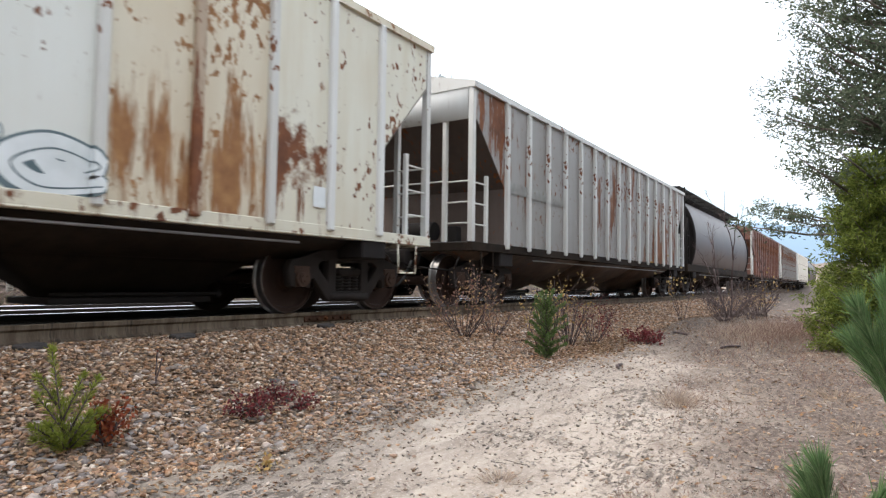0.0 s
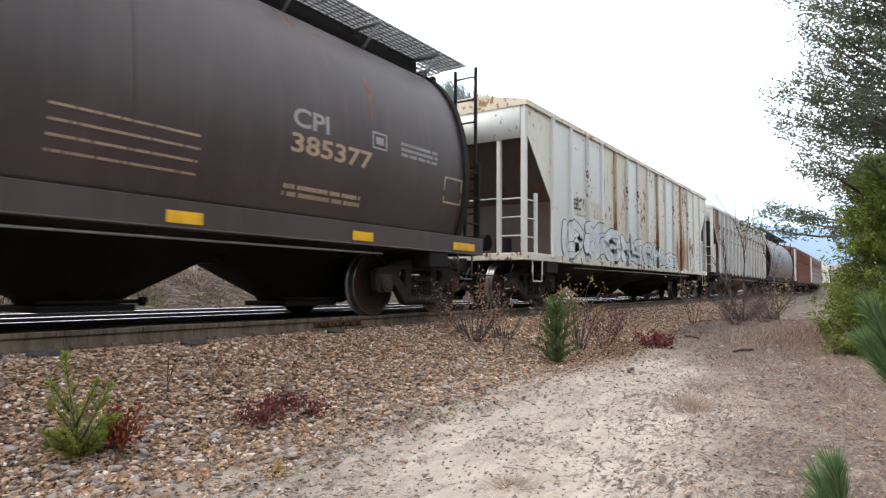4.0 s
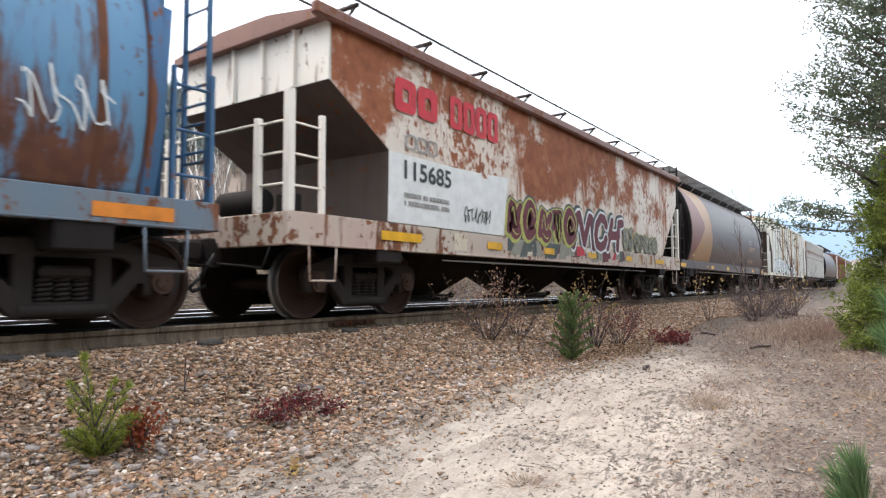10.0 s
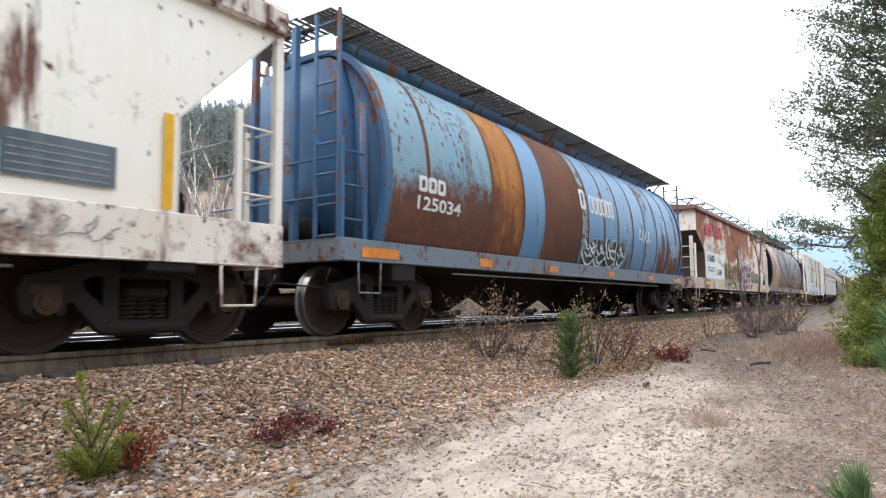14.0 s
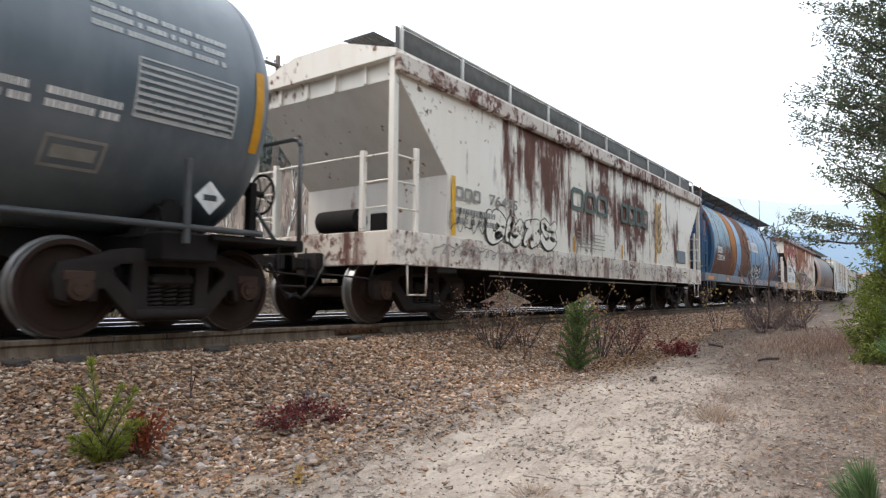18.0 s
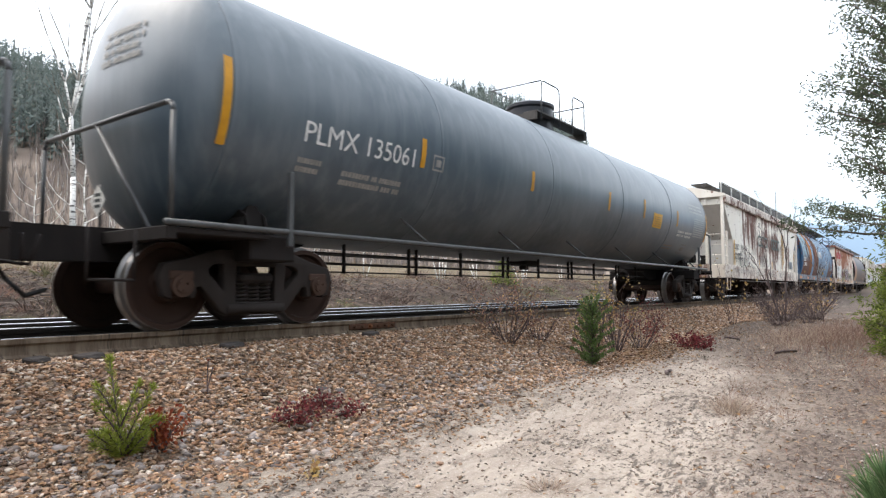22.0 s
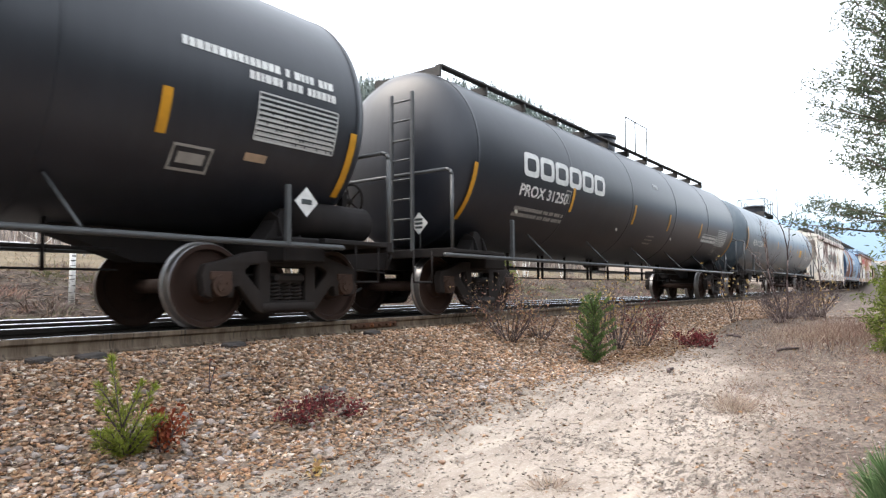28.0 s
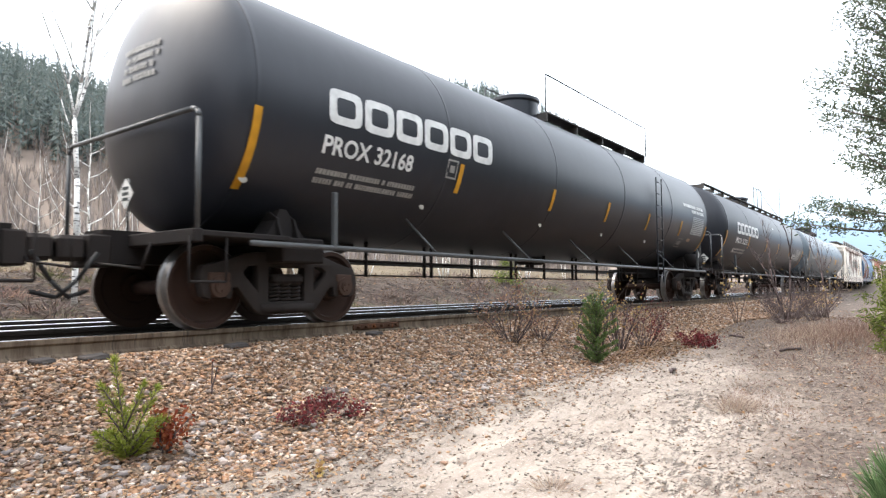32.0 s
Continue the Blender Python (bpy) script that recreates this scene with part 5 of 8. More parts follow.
def manway(car, x, z, material, span, rails, walk_y=(-0.75, 0.75), high=1.0, hoops=()):
    """The valve bonnet on the tank's crown, with its platform and railing. hoops: (from, to, cross rail) along the platform."""
    bm = bmesh.new()
    lathe(bm, [(z - 0.2, 0.50), (z + 0.30, 0.50), (z + 0.34, 0.54), (z + 0.40, 0.54), (z + 0.46, 0.42), (z + 0.48, 0.1)], 28, "z")
    box(bm, 0.44, 0.62, -0.08, 0.08, z + 0.2, z + 0.44, 0.02)
    bmesh.ops.translate(bm, verts=bm.verts[:], vec=(x, 0, 0))
    part("manway_bonnet", bm, M["tank_black"], car)
    a, b = span
    bm = bmesh.new()
    wide = 0.35 if b - a < 8 else 0.14
    for k in range(int((b - a) / 1.3) + 1):
        x_ = a + (b - a) * k / int((b - a) / 1.3)
        box(bm, x_ - 0.025, x_ + 0.025, walk_y[0] + 0.02, walk_y[1] - 0.02, z - 0.12, z + 0.04)
    box(bm, a, b, walk_y[0], walk_y[0] + wide, z + 0.04, z + 0.075, 0.005)
    box(bm, a, b, walk_y[1] - wide, walk_y[1], z + 0.04, z + 0.075, 0.005)
    part("top_platform", bm, M["grate_dark"], car)
    for xa, xb, cross in hoops:
        t_ = z + 0.05 + high
        for y in walk_y:
            bm = bmesh.new()
            pipe(bm, [(xa, y, z - 0.1), (xa, y, t_ - 0.10), (xa + 0.03, y, t_ - 0.03), (xa + 0.10, y, t_), (xb - 0.10, y, t_), (xb - 0.03, y, t_ - 0.03), (xb, y, t_ - 0.10), (xb, y, z - 0.1)], 0.016, 7)
            part("top_railing", bm, M["stay"], car)
        bm = bmesh.new()
        xe = xa if cross < 0.01 else xb
        tube(bm, (xe, walk_y[0], t_ - 0.01 - cross), (xe, walk_y[1], t_ - 0.01 - cross), 0.016, 7)
        part("cross_rail", bm, M["stay"], car)
    for y in walk_y if rails else ():
        bm = bmesh.new()
        for q in rails:
            tube(bm, (q, y, z + 0.05), (q, y, z + 0.05 + high), 0.016, 6)
        tube(bm, (rails[0], y, z + 0.05 + high), (rails[-1], y, z + 0.05 + high), 0.016, 6)
        part("top_railing", bm, material, car)


def placard(car, x, z, wfun, s=0.17):
    bm = bmesh.new()
    for k, (q, mt) in enumerate(((s, 0), (s * 0.55, 1))):
        pts = [(x, z - q), (x + q, z), (x, z + q), (x - q, z)] if k == 0 else [(x - q * 0.8, z - 0.03), (x + q * 0.8, z - 0.03), (x + q * 0.8, z + 0.03), (x - q * 0.8, z + 0.03)]
        f = bm.faces.new([bm.verts.new((a, -(wfun(b) + 0.03 + 0.003 * k), b)) for a, b in pts])
        f.material_index = mt
    return part("hazard_placard", bm, [M["white_mark"], M["dark_mark"]], car, "white diamond hazard placard", smooth=0)


def stencil_box(car, x0, x1, z0, z1, wfun):
    """A small framed inspection stencil."""
    t = 0.025
    bm = bmesh.new()
    for a, b, c, d in ((x0, x1, z0, z0 + t), (x0, x1, z1 - t, z1), (x0, x0 + t, z0 + t, z1 - t), (x1 - t, x1, z0 + t, z1 - t), (x0 + 0.07, x1 - 0.07, (z0 + z1) / 2 - 0.05, (z0 + z1) / 2 + 0.05)):
        bm.faces.new([bm.verts.new((p, -(wfun(q) + 0.008), q)) for p, q in ((a, c), (b, c), (b, d), (a, d))])
    return part("stencil_frame", bm, M["dim_mark"], car, "framed white stencil", smooth=0)


def spot(car, x, z, wfun):
    bm = bmesh.new()
    bm.faces.new([bm.verts.new((x + 0.055 * math.cos(k * math.tau / 12), -(wfun(z) + 0.02), z + 0.04 * math.sin(k * math.tau / 12))) for k in range(12)])
    return part("sticker", bm, M["sticker"], car, "round pale sticker", smooth=0)


def strip(car, x, z0, z1, wfun, material=None):
    return cover(car, x - 0.05, x + 0.05, z0, z1, wfun, material or M["amber"], "reflector_strip", "amber reflective strip", nz=12, off=0.010)


# ---- the cars, from the head of the train to its tail ----
def far_cars():
    spec = [(84.6, 100.0, "cyl", "weathered brown cylindrical covered hopper car", "brown_cyl"), (101.4, 116.8, "box", "rust-brown ribbed covered hopper car", "roof_brown"),
            (118.2, 133.6, "box", "grey ribbed covered hopper car", "grey_hop"), (135.0, 150.4, "box", "pale covered hopper car", "soo_clean"), (151.8, 167.2, "cyl", "dark cylindrical covered hopper car", "brown_cyl")]
    for a, b, kind, label, mt in spec:
        if kind == "cyl":
            car, half = hopper_cyl(a, b, "covered_hopper_car", label, [(0, 0.34, M[mt]), (0.34, 0.67, M[mt]), (0.67, 1, M[mt])], M["dark"], M["bay"], M["grate_dark"])
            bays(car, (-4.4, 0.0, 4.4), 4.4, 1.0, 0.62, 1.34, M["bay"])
        else:
            car, half, wz, _ = hopper_box(a, b, "covered_hopper_car", label, M[mt], M[mt], M["bay"], 3.95, 4.2, 0.95, 1.15, 1.52, [(0.1, 3.3), (1.17, 2.2)], 14, [M[mt]])
            bays(car, (-4.4, 0.0, 4.4), 4.4, 1.0, 0.62, 1.34, M["bay"])


def ribbed_cars():
    # the car with company initials at its end
    car, half, wz, _ = hopper_box(68.2, 83.6, "covered_hopper_car", "grey ribbed covered hopper car streaked with rust", M["grey_hop"], M["grey_rib"], M["bay"], 3.86, 4.10, 0.98, 1.12, 1.52, [(0.1, 3.25), (1.17, 2.15)], 15, [M["grey_rib"]], m_end=M["end_brown"])
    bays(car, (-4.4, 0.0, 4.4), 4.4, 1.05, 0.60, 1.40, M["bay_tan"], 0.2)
    bm = bmesh.new()
    box(bm, -half + 0.005, -half + 0.02, -1.40, 1.40, 3.22, 3.82)
    part("end_panel", bm, M["grey_rib"], car, "pale end panel with small stencilled marks")
    bars(car, -half + 1.3, -half + 3.9, 2.1, 2.35, wz, M["dim_mark"], 1, 5, fill=0.8)
    # the car with graffiti
    rm = [M["post_white"], M["post_white"], M["grey_rib"], M["post_white"], M["rust_rib"], M["grey_rib"], M["grey_rib"], M["post_white"], M["rust_rib"], M["post_white"], M["grey_rib"], M["rust_rib"], M["grey_rib"], M["post_white"], M["post_white"]]
    car, half, wz, _ = hopper_box(51.2, 66.95, "covered_hopper_car", "cream ribbed covered hopper car with rust patches and graffiti", M["cream"], M["cream_c"], M["cream"], 4.03, 4.25, 0.97, 1.10, 1.52, [(0.13, 3.33), (1.17, 2.19)], 15, rm, m_end=M["end_brown"])
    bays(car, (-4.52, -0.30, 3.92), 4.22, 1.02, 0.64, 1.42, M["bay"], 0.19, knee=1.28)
    x0, pitch = -half + 1.17 + 0.06, (2 * half - 2.34 - 0.12) / 14
    for k in range(14):
        mt = "cream_b" if k in (0, 1, 2, 5, 9) else "cream_c" if k in (4, 6, 10, 11) else "cream"
        cover(car, x0 + k * pitch + 0.05, x0 + (k + 1) * pitch - 0.05, 1.02, 3.90, wz, M[mt], "side_panel", nz=1, off=-0.014)
    posts = [x0 + k * pitch for k in range(15)]
    graffiti(car, x0 + 0.35, x0 + 5.35, 1.06, 2.06, 4, lambda z: 1.575, M["tag_white"], M["tag_teal"], 12, posts=posts, weight=0.36, edge=0.026)
    graffiti(car, x0 + 5.15, x0 + 9.5, 1.06, 1.92, 5, lambda z: 1.575, M["tag_white"], M["tag_teal"], 15, posts=posts, tail=0.7, weight=0.31, edge=0.022)
    cover(car, x0 + 1.02, x0 + 2.9, 2.05, 2.45, lambda z: 1.51, M["cream"], "stencil_panel", "cream stencil panel", off=0.004)
    lettering(car, "EEC", x0 + 1.08, x0 + 1.5, 2.16, 2.40, lambda z: 1.52, M["dark_mark"], "dark stencilled car initials")
    bars(car, x0 + 12.05, x0 + 12.35, 1.3, 1.55, wz, M["tag_white"], 1, 2, fill=1.0)
    bm = bmesh.new()
    box(bm, -half + 0.005, -half + 0.02, -1.40, 1.40, 3.30, 3.96)
    part("end_panel", bm, M["cream_b"], car, "white end panel with small stencilled marks")


def brown_car():
    pan = [(0, 0.215, M["gold_cyl"]), (0.215, 0.61, M["brown_cyl"]), (0.61, 1, M["brown_cyl"])]
    car, half = hopper_cyl(34.2, 49.8, "covered_hopper_car", "dark brown cylindrical covered hopper car with red and gold end", pan, M["dark"], M["brown_cyl"], M["grate"])
    bays(car, (-4.38, -1.32, 1.73, 4.79), 3.06, 1.04, 0.85, 1.34, M["bay"], 0.14)
    # the red field runs to a point over the gold
    a = -half + 0.72
    bm = bmesh.new()
    zs_ = [1.25 + (4.0 - 1.25) * k / 14 for k in range(15)]
    def reach(z):
        return 0.45 + (z - 1.3) * 1.42 if z < 2.5 else 2.15 - (z - 2.5) * 1.0 if z < 3.0 else 1.65 - (z - 3.0) * 0.9
    rows = [[bm.verts.new((a + 0.082 + (reach(z) - 0.082) * i / 4, -(cyl_w(z) + 0.008), z)) for i in range(5)] for z in zs_]
    for p, q in zip(rows, rows[1:]):
        for i in range(4):
            bm.faces.new((p[i], p[i + 1], q[i + 1], q[i]))
    part("paint_field", bm, M["red_cyl"], car, "oxide red paint field", smooth=40)
    sw = lambda z: 1.425
    for x in (-7.5, -3.6, -0.9, 2.1, 4.7, 7.3):
        cover(car, x - (0.45 if abs(x) > 7 else 0.2), x + 0.2, 1.02, 1.14, sw, M["yellow"], "reflector_strip", "yellow reflective strip", off=0.004)
    lettering(car, "CPI", 3.37, 3.95, 2.25, 2.48, cyl_w, M["dim_mark"], "worn pale car initials")
    lettering(car, "385377", 3.35, 4.75, 1.95, 2.18, cyl_w, M["rust_mark"], "rust-stained car number")
    bars(car, 5.37, 6.25, 2.25, 2.48, cyl_w, M["dim_mark"], 3, 8)
    bars(car, 3.3, 4.6, 1.45, 1.62, cyl_w, M["rust_mark"], 2, 9)
    stencil_box(car, 4.75, 5.05, 2.25, 2.48, cyl_w)
    bars(car, 0.8, 2.2, 1.5, 2.0, cyl_w, M["rust_mark"], 4, 10, fill=0.2)
    for x0_, x1_, z0_, z1_ in ((6.45, 6.95, 1.72, 1.75), (6.45, 6.95, 2.1, 2.13), (6.45, 6.48, 1.75, 2.1), (6.92, 6.95, 1.75, 2.1)):
        cover(car, x0_, x1_, z0_, z1_, cyl_w, M["rust_mark"], "stencil_frame")
    cover(car, -half + 1.15, -half + 1.4, 1.42, 1.62, cyl_w, M["white_mark"], "sticker", "white sticker")


def rusty_car():
    car, half, wz, body = hopper_box(17.9, 33.6, "covered_hopper_car", "white covered hopper car heavily streaked with rust", M["rail_white"], M["roof_brown"], M["sill_pink"], 3.73, 3.88, 0.90, 1.26, 1.52, [(0.25, 2.88), (1.72, 1.31)], tx=6.07, m_cage=M["soo_clean"], m_end=M["end_brown"], back=[(0.62, 2.90), (1.74, 2.22)])
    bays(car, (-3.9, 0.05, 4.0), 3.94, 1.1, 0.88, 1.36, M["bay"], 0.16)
    # the rusted side sheet follows the slope of both ends
    bm = bmesh.new()
    rows = []
    for z, xa, xb in ((1.28, -half + 1.75, half - 1.74), (2.22, -half + 1.75, half - 0.88), (2.88, -half + 0.66, half - 0.26), (3.66, -half + 0.64, half - 0.26)):
        rows.append([bm.verts.new((xa + (xb - xa) * k / 4, -1.508, z)) for k in range(5)])
    for p, q in zip(rows, rows[1:]):
        for k in range(4):
            bm.faces.new((p[k], p[k + 1], q[k + 1], q[k]))
    part("rusted_side", bm, M["rail_rust"], car, "rust-eaten upper side", smooth=0)
    patch = [(-6.16, 1.27), (-3.11, 1.27), (-2.92, 2.29), (-3.60, 2.25), (-3.62, 2.17), (-3.80, 2.17), (-3.82, 2.24), (-4.6, 2.22), (-6.14, 2.22)]
    bm = bmesh.new()
    bm.faces.new([bm.verts.new((x, -1.524, z)) for x, z in patch])
    part("number_patch", bm, M["white_patch"], car, "clean white number patch", smooth=0)
    lettering(car, "115685", -5.82, -4.69, 1.88, 2.15, wz, M["dark_mark"], "dark stencilled car number", 0.012)
    bars(car, -5.82, -4.75, 1.52, 1.74, wz, M["dim_mark"], 2, 21, off=0.012)
    for k, (xa, za) in enumerate(((-4.34, 1.40), (-4.12, 1.42), (-3.90, 1.40), (-3.74, 1.40))):
        scrawl(car, xa, xa + 0.2, za, za + 0.26, wz, M["tag_black"], 3 + k, 2, 0.022)
    blocks(car, -6.05, -5.02, 2.80, 3.27, wz, M["red_mark"], 2, "bright red company mark", 0.34, off=0.01)
    blocks(car, -4.73, -3.27, 2.82, 3.32, wz, M["red_mark"], 4, "bright red company mark", 0.34, off=0.01)
    blocks(car, -5.80, -5.03, 2.30, 2.52, wz, M["dim_mark"], 3, "faded company mark", 0.14, off=0.01)
    # a dark cloud of paint behind the sprayed letters, then the letters themselves
    graffiti(car, -3.06, -0.15, 1.22, 2.06, 5, wz, M["tag_maroon"], M["tag_lime"], 31, M["mesh_sheet"], edge=0.036, weight=0.30)
    sprayed_word(car, "MCH", [(-0.32, 1.0, 1.16, 2.02), (0.86, 1.75, 1.18, 2.06), (1.62, 2.86, 1.20, 2.04)], wz, M["tag_maroon"], M["tag_white"], M["mesh_sheet"], 0.21, 0.050)
    graffiti(car, 2.74, 5.5, 1.28, 1.92, 7, wz, M["tag_grey"], M["tag_black"], 35, M["tag_lime"], edge=0.016, weight=0.20, tail=0.75)
    for x, d in ((-5.87, 0.43), (-3.42, 0.24), (-1.37, 0.22), (0.77, 0.23), (3.16, 0.22), (5.71, 0.40)):
        cover(car, x - d, x + d, 1.02, 1.14, lambda z: 1.535, M["yellow"], "reflector_strip", "yellow reflective strip", off=0.006)
    # paint that ran over onto the sill
    rng = random.Random(77)
    for k in range(26):
        x = -2.9 + k * 0.24 + rng.uniform(-0.08, 0.08)
        d = rng.uniform(0.08, 0.22)
        lean = rng.uniform(-0.10, 0.18)
        za, zb = 0.92 + rng.uniform(0, 0.12), 1.24
        bm = bmesh.new()
        bm.faces.new([bm.verts.new((u, -(1.5235 + 0.0006 * (k % 4)), v)) for u, v in ((x - d, za), (x + d * 0.8, za + 0.02), (x + d + lean, zb), (x - d * 0.7 + lean, zb))])
        tone = ("mesh_sheet", "mesh_sheet", "tag_maroon", "mesh_sheet", "tag_grey", "mesh_sheet") if x < -0.5 else ("tag_maroon", "mesh_sheet", "rail_white", "tag_grey", "red_mark", "tag_maroon")
        part("paint_run", bm, M[tone[rng.randrange(6)]], car, smooth=0)
    for x in (-4.6, -2.4, 3.9, 4.8, 6.4):
        cover(car, x, x + 0.35, 0.96, 1.22, lambda z: 1.521, M["cream_c"], "paint_patch", off=0.0025)
    walkway(car, -half + 0.5, half - 0.55, -1.34, -0.74, 4.16, M["grate_dark"], 9, 3.80, True)
    bm = bmesh.new()
    pipe(bm, [(half - 0.55, -1.34, 4.16), (half - 0.38, -1.34, 4.13), (half - 0.2, -1.36, 3.82)], 0.012, 6)
    part("end_brace", bm, M["grate_dark"], car)
    bm = bmesh.new()
    box(bm, -half + 0.3, half - 0.1, -1.62, -1.50, 3.58, 3.75, 0.03)
    part("eave", bm, M["roof_brown"], car, "brown rounded roof eave")


def blue_car():
    s = [2.0, 2.9, 4.75, 5.87, 6.79, 8.54, 8.92, 9.91, 10.84, 11.93, 12.93, 13.97, 14.99, 15.96, 16.4]
    mats = ["blue_a", "blue_a", "orange_rust", "blue_b", "brown_rust", "blue_c", "blue_b", "blue_d", "blue_d", "blue_b", "blue_d", "blue_d", "blue_d", "blue_d"]
    u = [(v - 2.0) / 14.4 for v in s]
    pan = [(u[k], u[k + 1], M[mats[k]]) for k in range(len(mats))]
    car, half = hopper_cyl(1.28, 17.1, "covered_hopper_car", "light blue cylindrical covered hopper car with orange and brown rust bands", pan, M["bluepart"], M["blue_sill"], M["grate_dark"], m_seam=M["brown_rust"])
    bays(car, (-4.38, -1.32, 1.73, 4.79), 3.06, 1.04, 0.85, 1.34, M["bay"], 0.14)
    xc = (1.28 + 17.1) / 2
    lettering(car, "125034", 2.72 - xc, 3.82 - xc, 1.76, 1.96, cyl_w, M["white_mark"], "white car number")
    blocks(car, 2.72 - xc, 3.40 - xc, 2.02, 2.25, cyl_w, M["white_mark"], 3, "white company mark", 0.3)
    blocks(car, -0.68, -0.36, 2.45, 2.90, cyl_w, M["white_mark"], 1, "white company mark", 0.3)
    blocks(car, -0.16, 1.34, 2.42, 2.84, cyl_w, M["white_mark"], 6, "white company mark", 0.3)
    graffiti(car, -0.52, 2.1, 1.26, 2.02, 4, cyl_w, M["tag_black"], M["tag_white"], 58, edge=0.026, inner=False, weight=0.33)
    scrawl(car, 12.3 - xc, 13.3 - xc, 2.0, 2.4, cyl_w, M["tag_white"], 55, 4, 0.035)
    scrawl(car, 15.2 - xc, 16.0 - xc, 1.7, 2.2, cyl_w, M["tag_white"], 57, 4, 0.02)
    for x in (2.2, 4.7, 7.3, 10.5, 13.6, 16.4):
        cover(car, x - xc - (0.55 if x < 3 or x > 16 else 0.2), x - xc + 0.2, 1.02, 1.15, lambda z: 1.425, M["orange"], "reflector_strip", "orange reflective strip", off=0.004)


def white_car():
    car, half, wz, body = hopper_box(-15.4, 0.28, "covered_hopper_car", "white covered hopper car with brown rust runs and scrawled graffiti", M["soo_white"], M["soo_clean"], M["soo_sill"], 3.72, 4.02, 0.83, 1.28, 1.52, [(0.12, 3.36), (1.25, 2.2)], m_end=M["soo_end"], m_cage=M["soo_clean"])
    bays(car, (-4.45, -0.03, 4.38), 4.41, 1.0, 0.76, 1.36, M["bay"], 0.16)
    bm = bmesh.new()
    box(bm, -half, half, -1.60, -1.50, 3.40, 3.68, 0.03)
    part("eave", bm, M["soo_eave"], car, "rusty flaking roof eave")
    blocks(car, -2.31, -0.33, 2.18, 2.64, wz, M["green_mark"], 3, "dark green company mark", 0.2)
    blocks(car, 0.5, 2.52, 2.18, 2.66, wz, M["green_mark"], 4, "dark green company mark", 0.2)
    blocks(car, -6.42, -5.69, 1.86, 2.06, wz, M["dim_mark"], 3, "small company mark", 0.25)
    lettering(car, "76425", -5.44, -4.51, 1.88, 2.06, wz, M["dim_mark"], "grey stencilled car number")
    bars(car, -half + 1.4, -half + 2.6, 1.5, 1.8, wz, M["dim_mark"], 2, 61)
    bars(car, -2.0, -0.5, 1.42, 1.80, wz, M["dim_mark"], 5, 62, fill=0.3)
    graffiti(car, -5.6, -3.1, 1.25, 1.90, 4, wz, M["soo_white"], M["tag_black"], 63, edge=0.020, weight=0.30, inner=False)
    scrawl(car, -half + 1.3, -half + 2.3, 1.36, 1.75, wz, M["tag_black"], 65, 5, 0.018)
    scrawl(car, -half + 0.9, -half + 4.6, 0.98, 1.16, lambda z: 1.53, M["dim_mark"], 64, 16, 0.02)
    for k in range(4):
        scrawl(car, -half + 5.0 + k * 2.4, -half + 6.6 + k * 2.4, 0.95, 1.18, lambda z: 1.53, M["dim_mark"], 164 + k, 7, 0.016)
    for x, mt in ((1.33, "yellow"), (3.64, "amber"), (5.64, "amber"), (8.36, "amber"), (10.9, "amber"), (14.25, "yellow")):
        cover(car, -half + x, -half + x + 0.1, 1.3, 2.2 if mt == "yellow" else 1.62, wz, M[mt], "reflector_strip", "yellow reflective strip", off=0.01)
    # wheat ear emblem: a stem with slanting grains
    for k in range(6):
        for s in (-1, 1):
            bm = bmesh.new()
            cx, cz = 3.36 + s * 0.16, 1.72 + k * 0.23
            vs = [bm.verts.new((cx + (math.cos(a) * 0.09 + s * math.sin(a) * 0.10), -(1.53), cz + math.sin(a) * 0.15)) for a in [q * math.tau / 12 for q in range(12)]]
            bm.faces.new(vs)
            part("emblem_grain", bm, M["wheat"], car, smooth=0)
    cover(car, 5.1, 5.98, 1.42, 1.78, wz, M["tank_grey"], "stencil_panel", "dark consolidated stencil panel", off=0.008)
    bars(car, 5.14, 5.94, 1.45, 1.75, wz, M["dim_mark"], 5, 66, fill=0.25, off=0.014)
    # roof walk with an upright mesh side
    walkway(car, -half + 0.2, half - 0.2, -0.95, -0.35, 4.16, M["grate_dark"], 10, 3.95)
    bm = bmesh.new()
    for k in range(11):
        x = -half + 0.3 + (2 * half - 0.6) * k / 10
        box(bm, x - 0.025, x + 0.025, -1.40, -1.36, 3.66, 4.18)
    box(bm, -half + 0.3, half - 0.3, -1.40, -1.36, 4.15, 4.18)
    part("roof_railing", bm, M["grey_rib"], car)
    bm = bmesh.new()
    box(bm, -half + 0.2, half - 0.6, -1.355, -1.345, 3.74, 4.15)
    part("mesh_screen", bm, M["mesh_grey"], car, "grey wire mesh screen")


